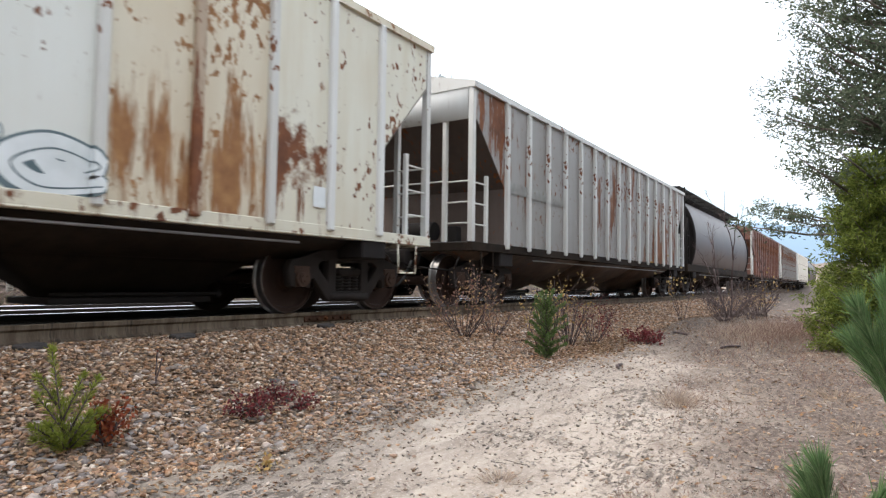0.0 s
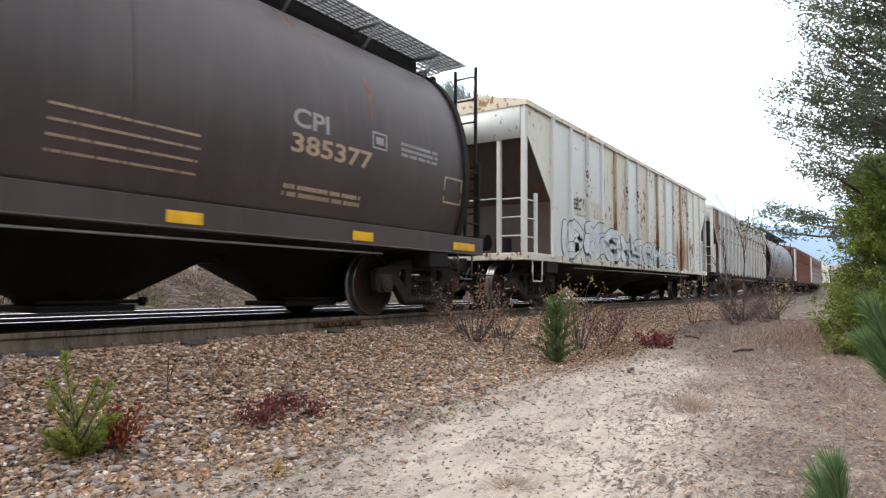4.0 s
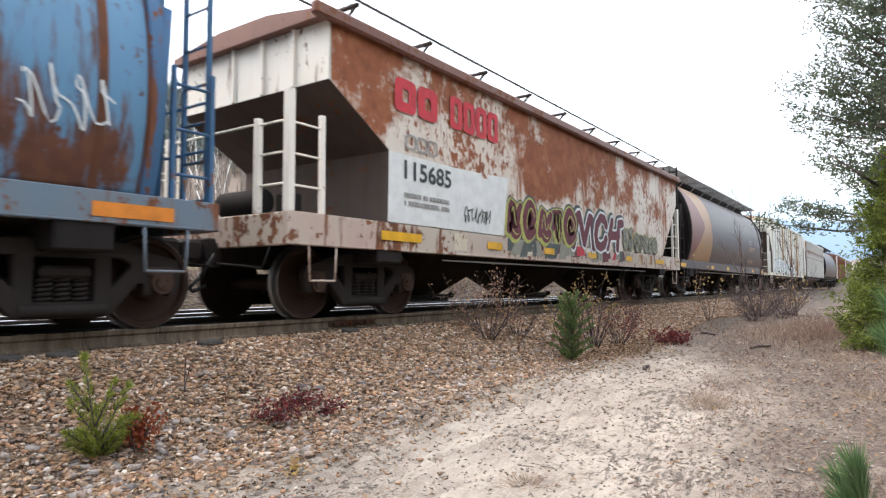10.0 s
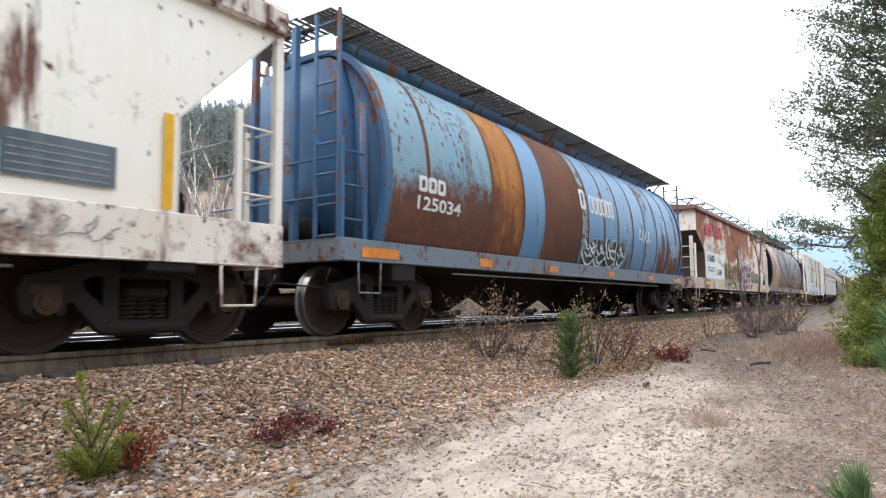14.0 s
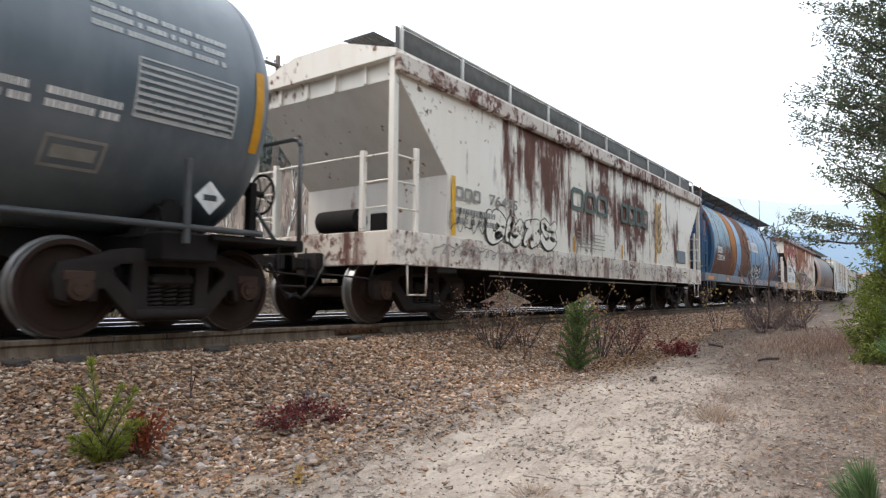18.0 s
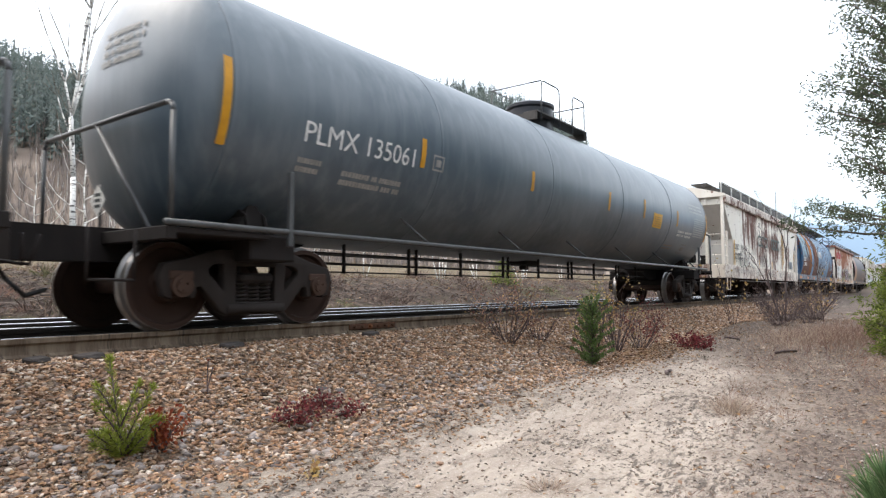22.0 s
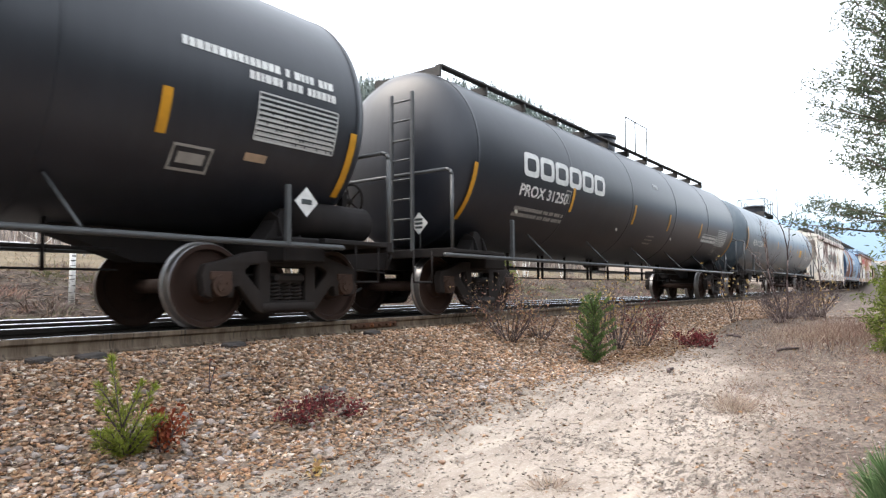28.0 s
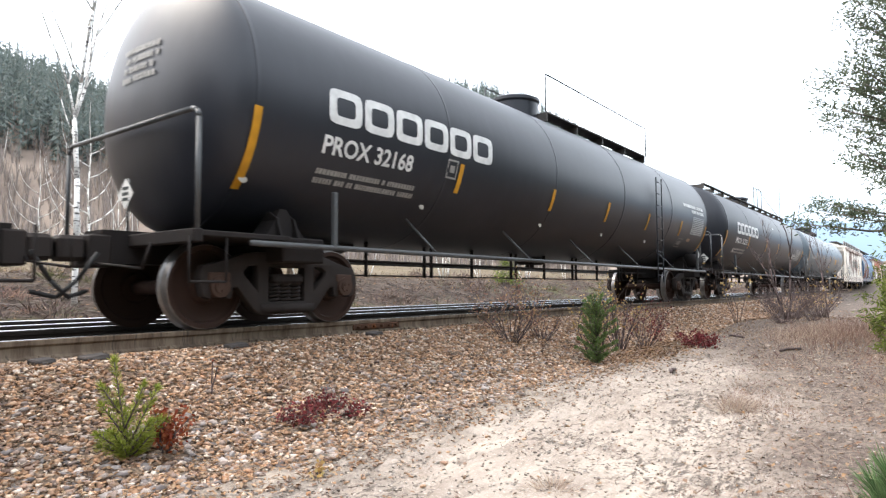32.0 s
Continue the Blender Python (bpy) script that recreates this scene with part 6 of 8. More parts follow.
def tank_cars():
    # slate grey tank
    car, half, wz = tank_car(-36.4, -16.55, "tank_car", "slate grey tank car with white stencilling", M["tank_grey"], 1.49, 2.50, (-34.2, -18.2), (-35.35, -17.0), braced=True, rail_z=1.04, rods=((0.925, 0.011), (0.775, 0.020), (0.66, 0.011)))
    xc = (-36.4 - 16.55) / 2
    lettering(car, "PLMX 135061", -33.87 - xc, -31.95 - xc, 2.08, 2.32, wz, M["white_mark"], "white stencilled car number", bold=0.0)
    bars(car, -33.9 - xc, -33.55 - xc, 1.76, 1.95, wz, M["dim_mark"], 2, 71)
    bars(car, -33.2 - xc, -32.1 - xc, 1.70, 1.90, wz, M["dim_mark"], 2, 70)
    for x, a, b in ((-34.9, 1.87, 2.75), (-31.78, 2.1, 2.5), (-28.7, 2.15, 2.5), (-25.27, 2.15, 2.55), (-23.08, 2.17, 2.63), (-20.45, 2.17, 2.6), (-17.55, 1.9, 2.75)):
        strip(car, x - xc, a, b, wz)
    cover(car, -22.38 - xc, -21.73 - xc, 2.01, 2.37, wz, M["yellow"], "placard", "yellow warning placard", nz=4)
    bars(car, -22.33 - xc, -21.78 - xc, 2.05, 2.33, wz, M["rust_mark"], 5, 72, fill=0.3, off=0.012)
    bars(car, -18.84 - xc, -17.85 - xc, 2.0, 2.5, wz, M["stencil"], 8, 73, fill=0.48, label="white consolidated stencil")
    bars(car, -19.28 - xc, -17.95 - xc, 2.68, 3.0, wz, M["stencil"], 3, 76, fill=0.5)
    bars(car, -20.26 - xc, -19.68 - xc, 1.92, 2.12, wz, M["white_mark"], 2, 74)
    bars(car, -19.57 - xc, -18.94 - xc, 1.92, 2.12, wz, M["white_mark"], 2, 77)
    bars(car, -20.95 - xc, -20.1 - xc, 1.55, 1.70, wz, M["rust_mark"], 2, 78, fill=0.35)
    stencil_box(car, -19.51 - xc, -19.0 - xc, 1.48, 1.73, wz)
    placard(car, -18.04 - xc, 1.36, lambda z: 1.36)
    end_placard(car, -35.50 - xc, -0.13, 1.34)
    ruled(car, -18.86 - xc, -17.83 - xc, 2.0, 2.52, 8, wz)
    head_print(car, -35.35 - xc, 1.49, 2.50, 0.55, -0.55, 0.25, 2.85, 3.3, 4, 79)
    manway(car, 0.35, 4.1, M["tank_grey"], (-0.45, 2.0), (), (-0.62, 0.62), high=0.70, hoops=((-0.28, 0.55, 0.0), (1.2, 1.84, 0.09)))
    stencil_box(car, -31.55 - xc, -31.3 - xc, 2.1, 2.32, wz)
    # black tank with a long top walk
    car, half, wz = tank_car(-55.4, -36.65, "tank_car", "black tank car with white lettering and a long top walk", M["tank_black"], 1.50, 2.56, (-52.98, -38.23), (-54.2, -36.85))
    xc = (-55.4 - 36.65) / 2
    blocks(car, -52.3 - xc, -48.8 - xc, 2.36, 2.78, wz, M["white_mark"], 6, "white company mark", 0.26)
    lettering(car, "PROX 31250", -52.3 - xc, -50.5 - xc, 2.02, 2.22, wz, M["white_mark"], "white stencilled car number")
    bars(car, -52.3 - xc, -50.4 - xc, 1.68, 1.88, wz, M["dim_mark"], 2, 81)
    for x, a, b in ((-53.72, 1.5, 2.36), (-50.28, 1.91, 2.37), (-46.95, 1.92, 2.37), (-44.38, 1.93, 2.37), (-41.37, 1.92, 2.36), (-37.5, 1.5, 2.34)):
        strip(car, x - xc, a, b, wz)
    bars(car, -41.0 - xc, -39.4 - xc, 1.86, 2.06, wz, M["white_mark"], 2, 82, fill=0.6)
    bars(car, -39.33 - xc, -38.26 - xc, 1.82, 2.28, wz, M["stencil"], 8, 83, fill=0.48, label="white consolidated stencil")
    stencil_box(car, -39.28 - xc, -38.88 - xc, 1.50, 1.76, wz)
    bars(car, -45.62 - xc, -45.1 - xc, 1.54, 1.8, wz, M["dim_mark"], 3, 84, fill=0.4)
    bars(car, -45.6 - xc, -45.25 - xc, 2.96, 3.08, wz, M["white_mark"], 3, 85, fill=0.5)
    stencil_box(car, -50.62 - xc, -50.4 - xc, 2.05, 2.3, wz)
    for x in (-52.2, -47.7, -43.8):
        spot(car, x - xc, 1.75, wz)
    placard(car, -38.25 - xc, 1.40, lambda z: 1.36)
    ruled(car, -39.35 - xc, -38.24 - xc, 1.80, 2.30, 8, wz)
    ruled(car, -41.03 - xc, -39.38 - xc, 1.85, 2.07, 2, wz)
    end_placard(car, -54.33 - xc, -0.84, 1.40)
    manway(car, -45.8 - xc, 4.03, M["tank_black"], (-7.6, 7.6), (-45.6 - xc, -44.9 - xc, -44.0 - xc), high=0.85)
    ladder(car, -half + 1.02, -0.75, 0.98, 3.45, 0.42, "y", M["stay"], 8)
    # black tank with a short platform and a side ladder
    car, half, wz = tank_car(-73.9, -55.6, "tank_car", "black tank car with white lettering and a side ladder", M["tank_black"], 1.50, 2.56, (-72.2, -56.97), (-73.5, -55.75))
    xc = (-73.9 - 55.6) / 2
    blocks(car, -72.0 - xc, -68.5 - xc, 2.36, 2.78, wz, M["white_mark"], 6, "white company mark", 0.26)
    lettering(car, "PROX 32168", -72.0 - xc, -70.4 - xc, 2.0, 2.22, wz, M["white_mark"], "white stencilled car number")
    bars(car, -72.0 - xc, -70.2 - xc, 1.68, 1.88, wz, M["dim_mark"], 2, 91)
    for x, a, b in ((-72.94, 1.5, 2.33), (-69.3, 1.85, 2.27), (-66.34, 1.86, 2.25), (-63.8, 1.86, 2.27), (-61.3, 1.85, 2.25), (-58.72, 1.87, 2.28), (-56.35, 1.55, 2.29)):
        strip(car, x - xc, a, b, wz)
    bars(car, -58.6 - xc, -56.7 - xc, 2.72, 2.82, wz, M["white_mark"], 1, 92, fill=0.9)
    bars(car, -57.86 - xc, -56.65 - xc, 2.58, 2.68, wz, M["white_mark"], 1, 94, fill=0.9)
    bars(car, -57.71 - xc, -56.65 - xc, 2.0, 2.46, wz, M["stencil"], 9, 93, fill=0.42, label="white consolidated stencil")
    stencil_box(car, -58.56 - xc, -58.13 - xc, 1.58, 1.82, wz)
    cover(car, -57.77 - xc, -57.5 - xc, 1.77, 1.85, wz, M["rust_mark"], "sticker", "tan sticker")
    stencil_box(car, -69.65 - xc, -69.4 - xc, 2.03, 2.3, wz)
    for x in (-72.9, -69.9, -66.4, -63.6, -60.9):
        spot(car, x - xc, 1.6, wz)
    placard(car, -57.0 - xc, 1.40, lambda z: 1.36)
    ruled(car, -57.73 - xc, -56.63 - xc, 1.99, 2.47, 9, wz)
    head_print(car, -73.5 - xc, 1.50, 2.56, 0.55, -0.45, 0.3, 2.75, 3.2, 4, 97)
    end_placard(car, -73.62 - xc, -0.10, 1.46)
    bm = bmesh.new()
    tube(bm, (-56.9 - xc, -1.0, 1.25), (-55.75 - xc, -1.0, 1.25), 0.22, 18)
    part("brake_reservoir", bm, M["dark"], car, "black cylindrical brake reservoir")
    manway(car, -65.3 - xc, 4.03, M["tank_black"], (-65.2 - xc, -59.5 - xc), (-65.3 - xc, -59.45 - xc), high=0.8)
    ladder(car, -61.05 - xc, -1.56, 0.55, 3.2, 0.4, "x", M["tank_black"], 9, 0.012, 0.013)
    # the next tank of the train
    car, half, wz = tank_car(-92.9, -74.7, "tank_car", "black tank car following in the train", M["tank_black"], 1.50, 2.56, (-91.2, -76.5), (-92.3, -75.7))
    manway(car, 0.2, 4.03, M["tank_black"], (-2, 2), (-1.9, 1.9))


far_cars()
ribbed_cars()
brown_car()
rusty_car()
blue_car()
white_car()
tank_cars()


# ---- loose stones, leaves and twigs ----
RNG = np.random.default_rng(11)
CUBE_V = np.array([(x, y, z) for z in (-0.7, 0.7) for y in (-0.7, 0.7) for x in (-0.7, 0.7)], float)
CUBE_F = np.array([(0, 2, 3), (0, 3, 1), (4, 5, 7), (4, 7, 6), (0, 1, 5), (0, 5, 4), (2, 6, 7), (2, 7, 3), (0, 4, 6), (0, 6, 2), (1, 3, 7), (1, 7, 5)])
OCT_V = np.array([(1, 0, 0), (0, 1, 0), (-1, 0, 0), (0, -1, 0), (0, 0, 1), (0, 0, -1)], float)
OCT_F = np.array([(0, 1, 4), (1, 2, 4), (2, 3, 4), (3, 0, 4), (1, 0, 5), (2, 1, 5), (3, 2, 5), (0, 3, 5)])


def turns(n, rng):
    """n random rotations."""
    q = rng.normal(size=(n, 4))
    q /= np.linalg.norm(q, axis=1)[:, None]
    w, x, y, z = q.T
    return np.stack([np.stack([1 - 2 * (y * y + z * z), 2 * (x * y - z * w), 2 * (x * z + y * w)], -1), np.stack([2 * (x * y + z * w), 1 - 2 * (x * x + z * z), 2 * (y * z - x * w)], -1), np.stack([2 * (x * z - y * w), 2 * (y * z + x * w), 1 - 2 * (x * x + y * y)], -1)], 1)


def pieces(name, px_, py_, size, material, base_v, base_f, label, flat=0.6, sink=0.3, rng=RNG, lift=0.0):
    """Stones at the given places, each with a shape and turn of its own, joined as stuff."""
    n = len(px_)
    v = base_v[None] * (1 + rng.uniform(-0.38, 0.30, (n, len(base_v), 1)))
    v = v * np.sort(rng.uniform(0.30, 1.30, (n, 1, 3)), axis=2)
    v = np.einsum("nij,nkj->nki", turns(n, rng), v)
    v[:, :, 2] *= flat
    v *= (size / 2)[:, None, None]
    z = ground_z(px_, py_) + size * flat * 0.5 * (1 - 2 * sink) + lift
    v += np.stack([px_, py_, z], 1)[:, None, :]
    f = base_f[None] + (np.arange(n) * len(base_v))[:, None, None]
    ob = arr(name, v.reshape(-1, 3), f.reshape(-1, base_f.shape[1]), material)
    return tagged(ob, label, "gravel", kind="stuff")


M["ballast"] = scattered("ballast_stones", (0.085, 0.062, 0.048), (0.56, 0.355, 0.22), (0.27, 0.15, 0.088), (0.62, 0.465, 0.335), (0.20, 0.150, 0.132), (0.57, 0.325, 0.175), (0.76, 0.65, 0.54), (0.37, 0.265, 0.21), (0.47, 0.255, 0.14), (0.12, 0.084, 0.068), (0.45, 0.262, 0.148), grain=60, second=0.6)
M["pebble"] = scattered("pebbles", (0.33, 0.285, 0.25), (0.15, 0.125, 0.11), (0.46, 0.41, 0.37), (0.22, 0.175, 0.145), (0.30, 0.20, 0.14), grain=80)
M["leaf_litter"] = scattered("fallen_leaves", (0.24, 0.125, 0.06), (0.30, 0.18, 0.095), (0.15, 0.08, 0.05), (0.36, 0.245, 0.145), (0.20, 0.125, 0.09), grain=30)
M["bark_bits"] = scattered("bark_bits", (0.085, 0.062, 0.052), (0.14, 0.10, 0.082), (0.06, 0.045, 0.04), (0.20, 0.14, 0.11), grain=30)
M["twig"] = scattered("dead_twigs", (0.12, 0.095, 0.08), (0.20, 0.16, 0.135), (0.075, 0.06, 0.055), grain=20)


def near_x(n, a, b, rng=RNG):
    """Places along the track, thicker towards the eye."""
    o = 3 + max(0, -a)
    return (a + o) * ((b + o) / (a + o)) ** rng.random(n) - o


n = 105000
sx = near_x(n, 0.2, 46)
sy = foot(sx) - 0.45 + (6.10 - foot(sx) + 0.45) * RNG.random(n) ** 0.80
pieces("ballast_stones", sx, sy, (0.014 + 0.042 * RNG.random(n) ** 1.7) * (1 + sx / 32), M["ballast"], CUBE_V, CUBE_F, "brown and grey angular ballast stones beside the rail", 0.55, 0.16)
n = 1700
sx = near_x(n, 0.2, 9)
sy = foot(sx) - 0.55 + 1.2 * RNG.random(n)
M["grey_stone"] = scattered("grey_stones", (0.17, 0.145, 0.135), (0.36, 0.31, 0.285), (0.10, 0.085, 0.08), (0.48, 0.42, 0.38), (0.27, 0.19, 0.15), grain=50)
pieces("grey_stones", sx, sy, 0.03 + 0.075 * RNG.random(n) ** 2.2, M["grey_stone"], CUBE_V, CUBE_F, "larger grey stones at the foot of the ballast", 0.5, 0.3)
n = 7000
sx = near_x(n, 0.4, 14)
sy = foot(sx) - 0.30 - np.abs(RNG.normal(0, 0.38, n))
pieces("stray_stones", sx, sy, 0.008 + 0.034 * RNG.random(n) ** 2.0, M["ballast"], CUBE_V, CUBE_F, "small stray stones where the ballast meets the sand", 0.6, 0.3)
n = 5000
sx = near_x(n, -2, 40)
sy = RNG.uniform(6.3, 12.6, n)
pieces("ballast_stones", sx, sy, RNG.uniform(0.04, 0.08, n), M["ballast"], CUBE_V, CUBE_F, "grey ballast stones between the tracks", 0.62, 0.3)
n = 22000
sx = near_x(n, 0.6, 26)
sy = RNG.uniform(-1.8, 4.4, n)
pieces("pebbles", sx, sy, RNG.uniform(0.008, 0.034, n) ** 1.0 * (1 + sx / 30), M["pebble"], OCT_V, OCT_F, "small pebbles strewn over pale sand", 0.6, 0.3)


# the nearest larger stones, each a piece of its own
own_n = Nodes("loose_stone")
own_c = own_n.ramp(own_n.own(), (0.0, (0.12, 0.10, 0.09)), (0.25, (0.40, 0.30, 0.24)), (0.5, (0.27, 0.17, 0.12)), (0.75, (0.52, 0.44, 0.38)), (1.0, (0.22, 0.19, 0.18)))
own_n.bump(own_n.noise(70, 5), 0.4, 0.004)
M["own_stone"] = own_n.done(own_n.mix(own_n.step(own_n.noise(45, 5), 0.4, 0.65), own_c, (0.16, 0.13, 0.115)), 0.9, 0.0, 0.2)
stone_meshes = []
for k in range(8):
    v_ = CUBE_V * (1 + RNG.uniform(-0.36, 0.30, (8, 1))) * RNG.uniform(0.55, 1.2, 3)
    first_ = arr("stone", (v_ @ turns(1, RNG)[0].T) * np.array([1, 1, 0.6]), CUBE_F, M["own_stone"], ground)
    stone_meshes.append(first_)
for k in range(300):
    x_ = float(near_x(1, 0.9, 6.5)[0])
    y_ = float(foot(x_) - 0.65 + 1.9 * RNG.random())
    s_ = float(RNG.uniform(0.018, 0.042))
    m_ = pose(x_, y_, float(ground_z(x_, y_)) + s_ * 0.42, 0, 0, float(RNG.uniform(0, 360))) @ Matrix.Scale(s_, 4)
    if k < 8:
        stone_meshes[k].matrix_basis = m_
    else:
        same("stone", stone_meshes[k % 8], ground, m_)


def leaves(name, lx, ly, size, material, label, lift=0.006, cat="leaves"):
    """Fallen leaves: small four-sided blades, folded and tilted."""
    n = len(lx)
    a = RNG.uniform(0, math.tau, n)
    u = np.stack([np.cos(a), np.sin(a), RNG.uniform(-0.35, 0.35, n)], 1)
    w = np.stack([-np.sin(a), np.cos(a), RNG.uniform(-0.35, 0.35, n)], 1)
    c = np.stack([lx, ly, ground_z(lx, ly) + lift + size * 0.18], 1)
    s = size[:, None]
    fold = np.array([0, 0, 1.0]) * s * RNG.uniform(0.0, 0.25, (n, 1))
    v = np.stack([c - u * s * 0.5, c + w * s * 0.28 + fold, c + u * s * 0.5, c - w * s * 0.28 + fold], 1)
    k = np.arange(n) * 4
    f = np.concatenate([np.stack([k, k + 2, k + 1], 1), np.stack([k, k + 3, k + 2], 1)])
    return tagged(arr(name, v.reshape(-1, 3), f, material), label, cat, kind="stuff")


n = 13000
lx = near_x(n, 0.2, 40)
ly = foot(lx) - 0.9 + (2.9) * RNG.random(n)
leaves("fallen_leaves", lx, ly, RNG.uniform(0.02, 0.05, n) * (1 + lx / 50), M["leaf_litter"], "dry brown fallen leaves among the ballast", 0.02)
n = 1500
lx, ly = RNG.normal(10.6, 0.9, n), RNG.normal(3.7, 0.30, n)
leaves("fallen_leaves", lx, ly, RNG.uniform(0.03, 0.07, n), M["leaf_litter"], "orange-brown fallen leaves under the saplings", 0.02)
n = 9000
lx = near_x(n, 1.0, 30)
ly = RNG.uniform(-2.2, 4.2, n)
keep = RNG.random(n) < np.clip(0.22 + 0.8 * ease(1.6, -0.3, ly) + 0.8 * ease(9, 16, lx), 0, 1)
leaves("fallen_leaves", lx[keep], ly[keep], RNG.uniform(0.02, 0.05, keep.sum()) * (1 + lx[keep] / 40), M["leaf_litter"], "dry brown leaf litter on sand")


def patchy(x, y, seed, size=1.0):
    """A value from 0 to 1 that gathers things in drifts a step or two across."""
    r = np.random.default_rng(seed)
    v = 0
    for k in range(14):
        a, w = r.uniform(0, math.tau), r.uniform(2.0, 9.0) / size
        v = v + np.sin((x * math.cos(a) * 0.7 + y * math.sin(a) * 1.2) * w + r.uniform(0, 6.3))
    return ease(-3.0, 4.5, v)


n = 46000
lx = near_x(n, 1.0, 26)
ly = RNG.uniform(-2.4, 4.4, n)
keep = RNG.random(n) < np.clip((0.16 + 0.9 * ease(1.7, 0.2, ly - 0.22 * (lx - 4)) + 0.6 * ease(8, 13, lx) + 0.5 * ease(2.4, 3.3, ly)) * patchy(lx, ly, 5) ** 1.6 * 1.5, 0, 1)
leaves("bark_bits", lx[keep], ly[keep], RNG.uniform(0.007, 0.030, keep.sum()) * (1 + lx[keep] / 30), M["bark_bits"], "dark bark bits and dead leaf crumbs on sand", 0.003, "litter")


def sticks(name, lx, ly, length, r, material, label, rise=0.12, cat="twigs"):
    """Thin three-sided sticks lying about."""
    n = len(lx)
    a = RNG.uniform(0, math.tau, n)
    u = np.stack([np.cos(a), np.sin(a), RNG.uniform(-rise, rise, n)], 1) * length[:, None] / 2
    c = np.stack([lx, ly, ground_z(lx, ly) + 0.012], 1)
    side = np.stack([-np.sin(a), np.cos(a), 0 * a], 1) * r[:, None]
    up = np.array([0, 0, 1.6]) * r[:, None]
    v = np.stack([c - u - side, c - u + side, c - u + up, c + u - side * 0.5, c + u + side * 0.5, c + u + up * 0.5], 1)
    k = (np.arange(n) * 6)[:, None]
    f = np.concatenate([k + np.array(q)[None] for q in ((0, 2, 5, 3), (2, 1, 4, 5), (1, 0, 3, 4))])
    return tagged(arr(name, v.reshape(-1, 3), f, material), label, cat, kind="stuff")


n = 1800
lx = near_x(n, 1.5, 24)
ly = RNG.uniform(-2.0, 4.6, n)
sticks("twigs", lx, ly, RNG.uniform(0.015, 0.09, n), RNG.uniform(0.0015, 0.0045, n), M["twig"], "thin dead twigs and bark bits on sand")

# ---- grass and plants ----
M["dry_grass"] = scattered("dry_grass", (0.42, 0.32, 0.22), (0.34, 0.23, 0.17), (0.50, 0.40, 0.29), (0.28, 0.19, 0.16), rough=0.9, thin=0.4)
M["red_grass"] = scattered("reddish_dry_grass", (0.26, 0.165, 0.13), (0.20, 0.12, 0.105), (0.33, 0.23, 0.17), (0.15, 0.095, 0.09), thin=0.4)
M["brush"] = scattered("brush_stems", (0.13, 0.095, 0.085), (0.19, 0.14, 0.115), (0.095, 0.068, 0.066), (0.28, 0.205, 0.15), (0.155, 0.115, 0.115))
M["crimson"] = scattered("crimson_leaves", (0.17, 0.034, 0.038), (0.25, 0.055, 0.056), (0.11, 0.03, 0.034), (0.21, 0.08, 0.066), thin=0.4)
M["rusty_leaf"] = scattered("rust_red_leaves", (0.30, 0.07, 0.03), (0.20, 0.045, 0.025), (0.36, 0.12, 0.05), thin=0.4)
M["dusty_leaf"] = scattered("dusty_pink_leaves", (0.36, 0.20, 0.14), (0.27, 0.13, 0.10), (0.52, 0.36, 0.16), (0.42, 0.27, 0.20), (0.22, 0.11, 0.09), thin=0.4)
M["yellow_leaf"] = scattered("yellow_leaves", (0.50, 0.34, 0.11), (0.40, 0.25, 0.09), (0.58, 0.45, 0.21), (0.33, 0.18, 0.09), thin=0.4)
M["pine_green"] = scattered("pine_needles", (0.25, 0.30, 0.050), (0.35, 0.395, 0.070), (0.16, 0.205, 0.042), (0.44, 0.46, 0.11), thin=0.5)
M["juniper"] = scattered("juniper_needles", (0.12, 0.19, 0.06), (0.17, 0.25, 0.08), (0.085, 0.135, 0.05), (0.22, 0.28, 0.10), thin=0.4)
M["spruce_green"] = scattered("spruce_needles", (0.15, 0.195, 0.040), (0.25, 0.30, 0.060), (0.075, 0.105, 0.028), (0.19, 0.24, 0.045), thin=0.4)
M["fir_green"] = scattered("fir_needles", (0.092, 0.118, 0.074), (0.135, 0.162, 0.104), (0.060, 0.080, 0.052), (0.175, 0.195, 0.130), thin=0.45)
M["sprig_green"] = scattered("long_needles", (0.10, 0.19, 0.07), (0.17, 0.27, 0.11), (0.08, 0.14, 0.06), (0.24, 0.31, 0.15), thin=0.4)
M["bark"] = plain("grey_bark", (0.16, 0.13, 0.11), (0.08, 0.065, 0.055), 12, 0.9, bump=0.6)
M["twig_bark"] = plain("thin_brown_bark", (0.125, 0.09, 0.085), (0.07, 0.052, 0.05), 14, 0.9, bump=0.3)


def blades(c, d, length, width, bend=0.25, rng=RNG):
    """Pointed blades from points c along ways d: a folded pair of triangles each."""
    n = len(c)
    d = d / np.linalg.norm(d, axis=1)[:, None]
    side = np.cross(d, rng.normal(size=(n, 3)))
    side /= np.linalg.norm(side, axis=1)[:, None] + 1e-9
    L, W = np.asarray(length)[:, None], np.asarray(width)[:, None]
    mid = c + d * L * 0.5
    tip = c + d * L + np.array([0, 0, -1.0]) * L * bend * rng.random((n, 1))
    v = np.stack([c - side * W * 0.35, c + side * W * 0.35, mid + side * W * 0.5, mid - side * W * 0.5, tip], 1)
    k = np.arange(n) * 5
    f = np.concatenate([np.stack([k, k + 1, k + 2], 1), np.stack([k, k + 2, k + 3], 1), np.stack([k + 3, k + 2, k + 4], 1)])
    return v.reshape(-1, 3), f


def up_ways(n, spread, rng=RNG):
    d = rng.normal(0, spread, (n, 3))
    d[:, 2] = 1
    return d


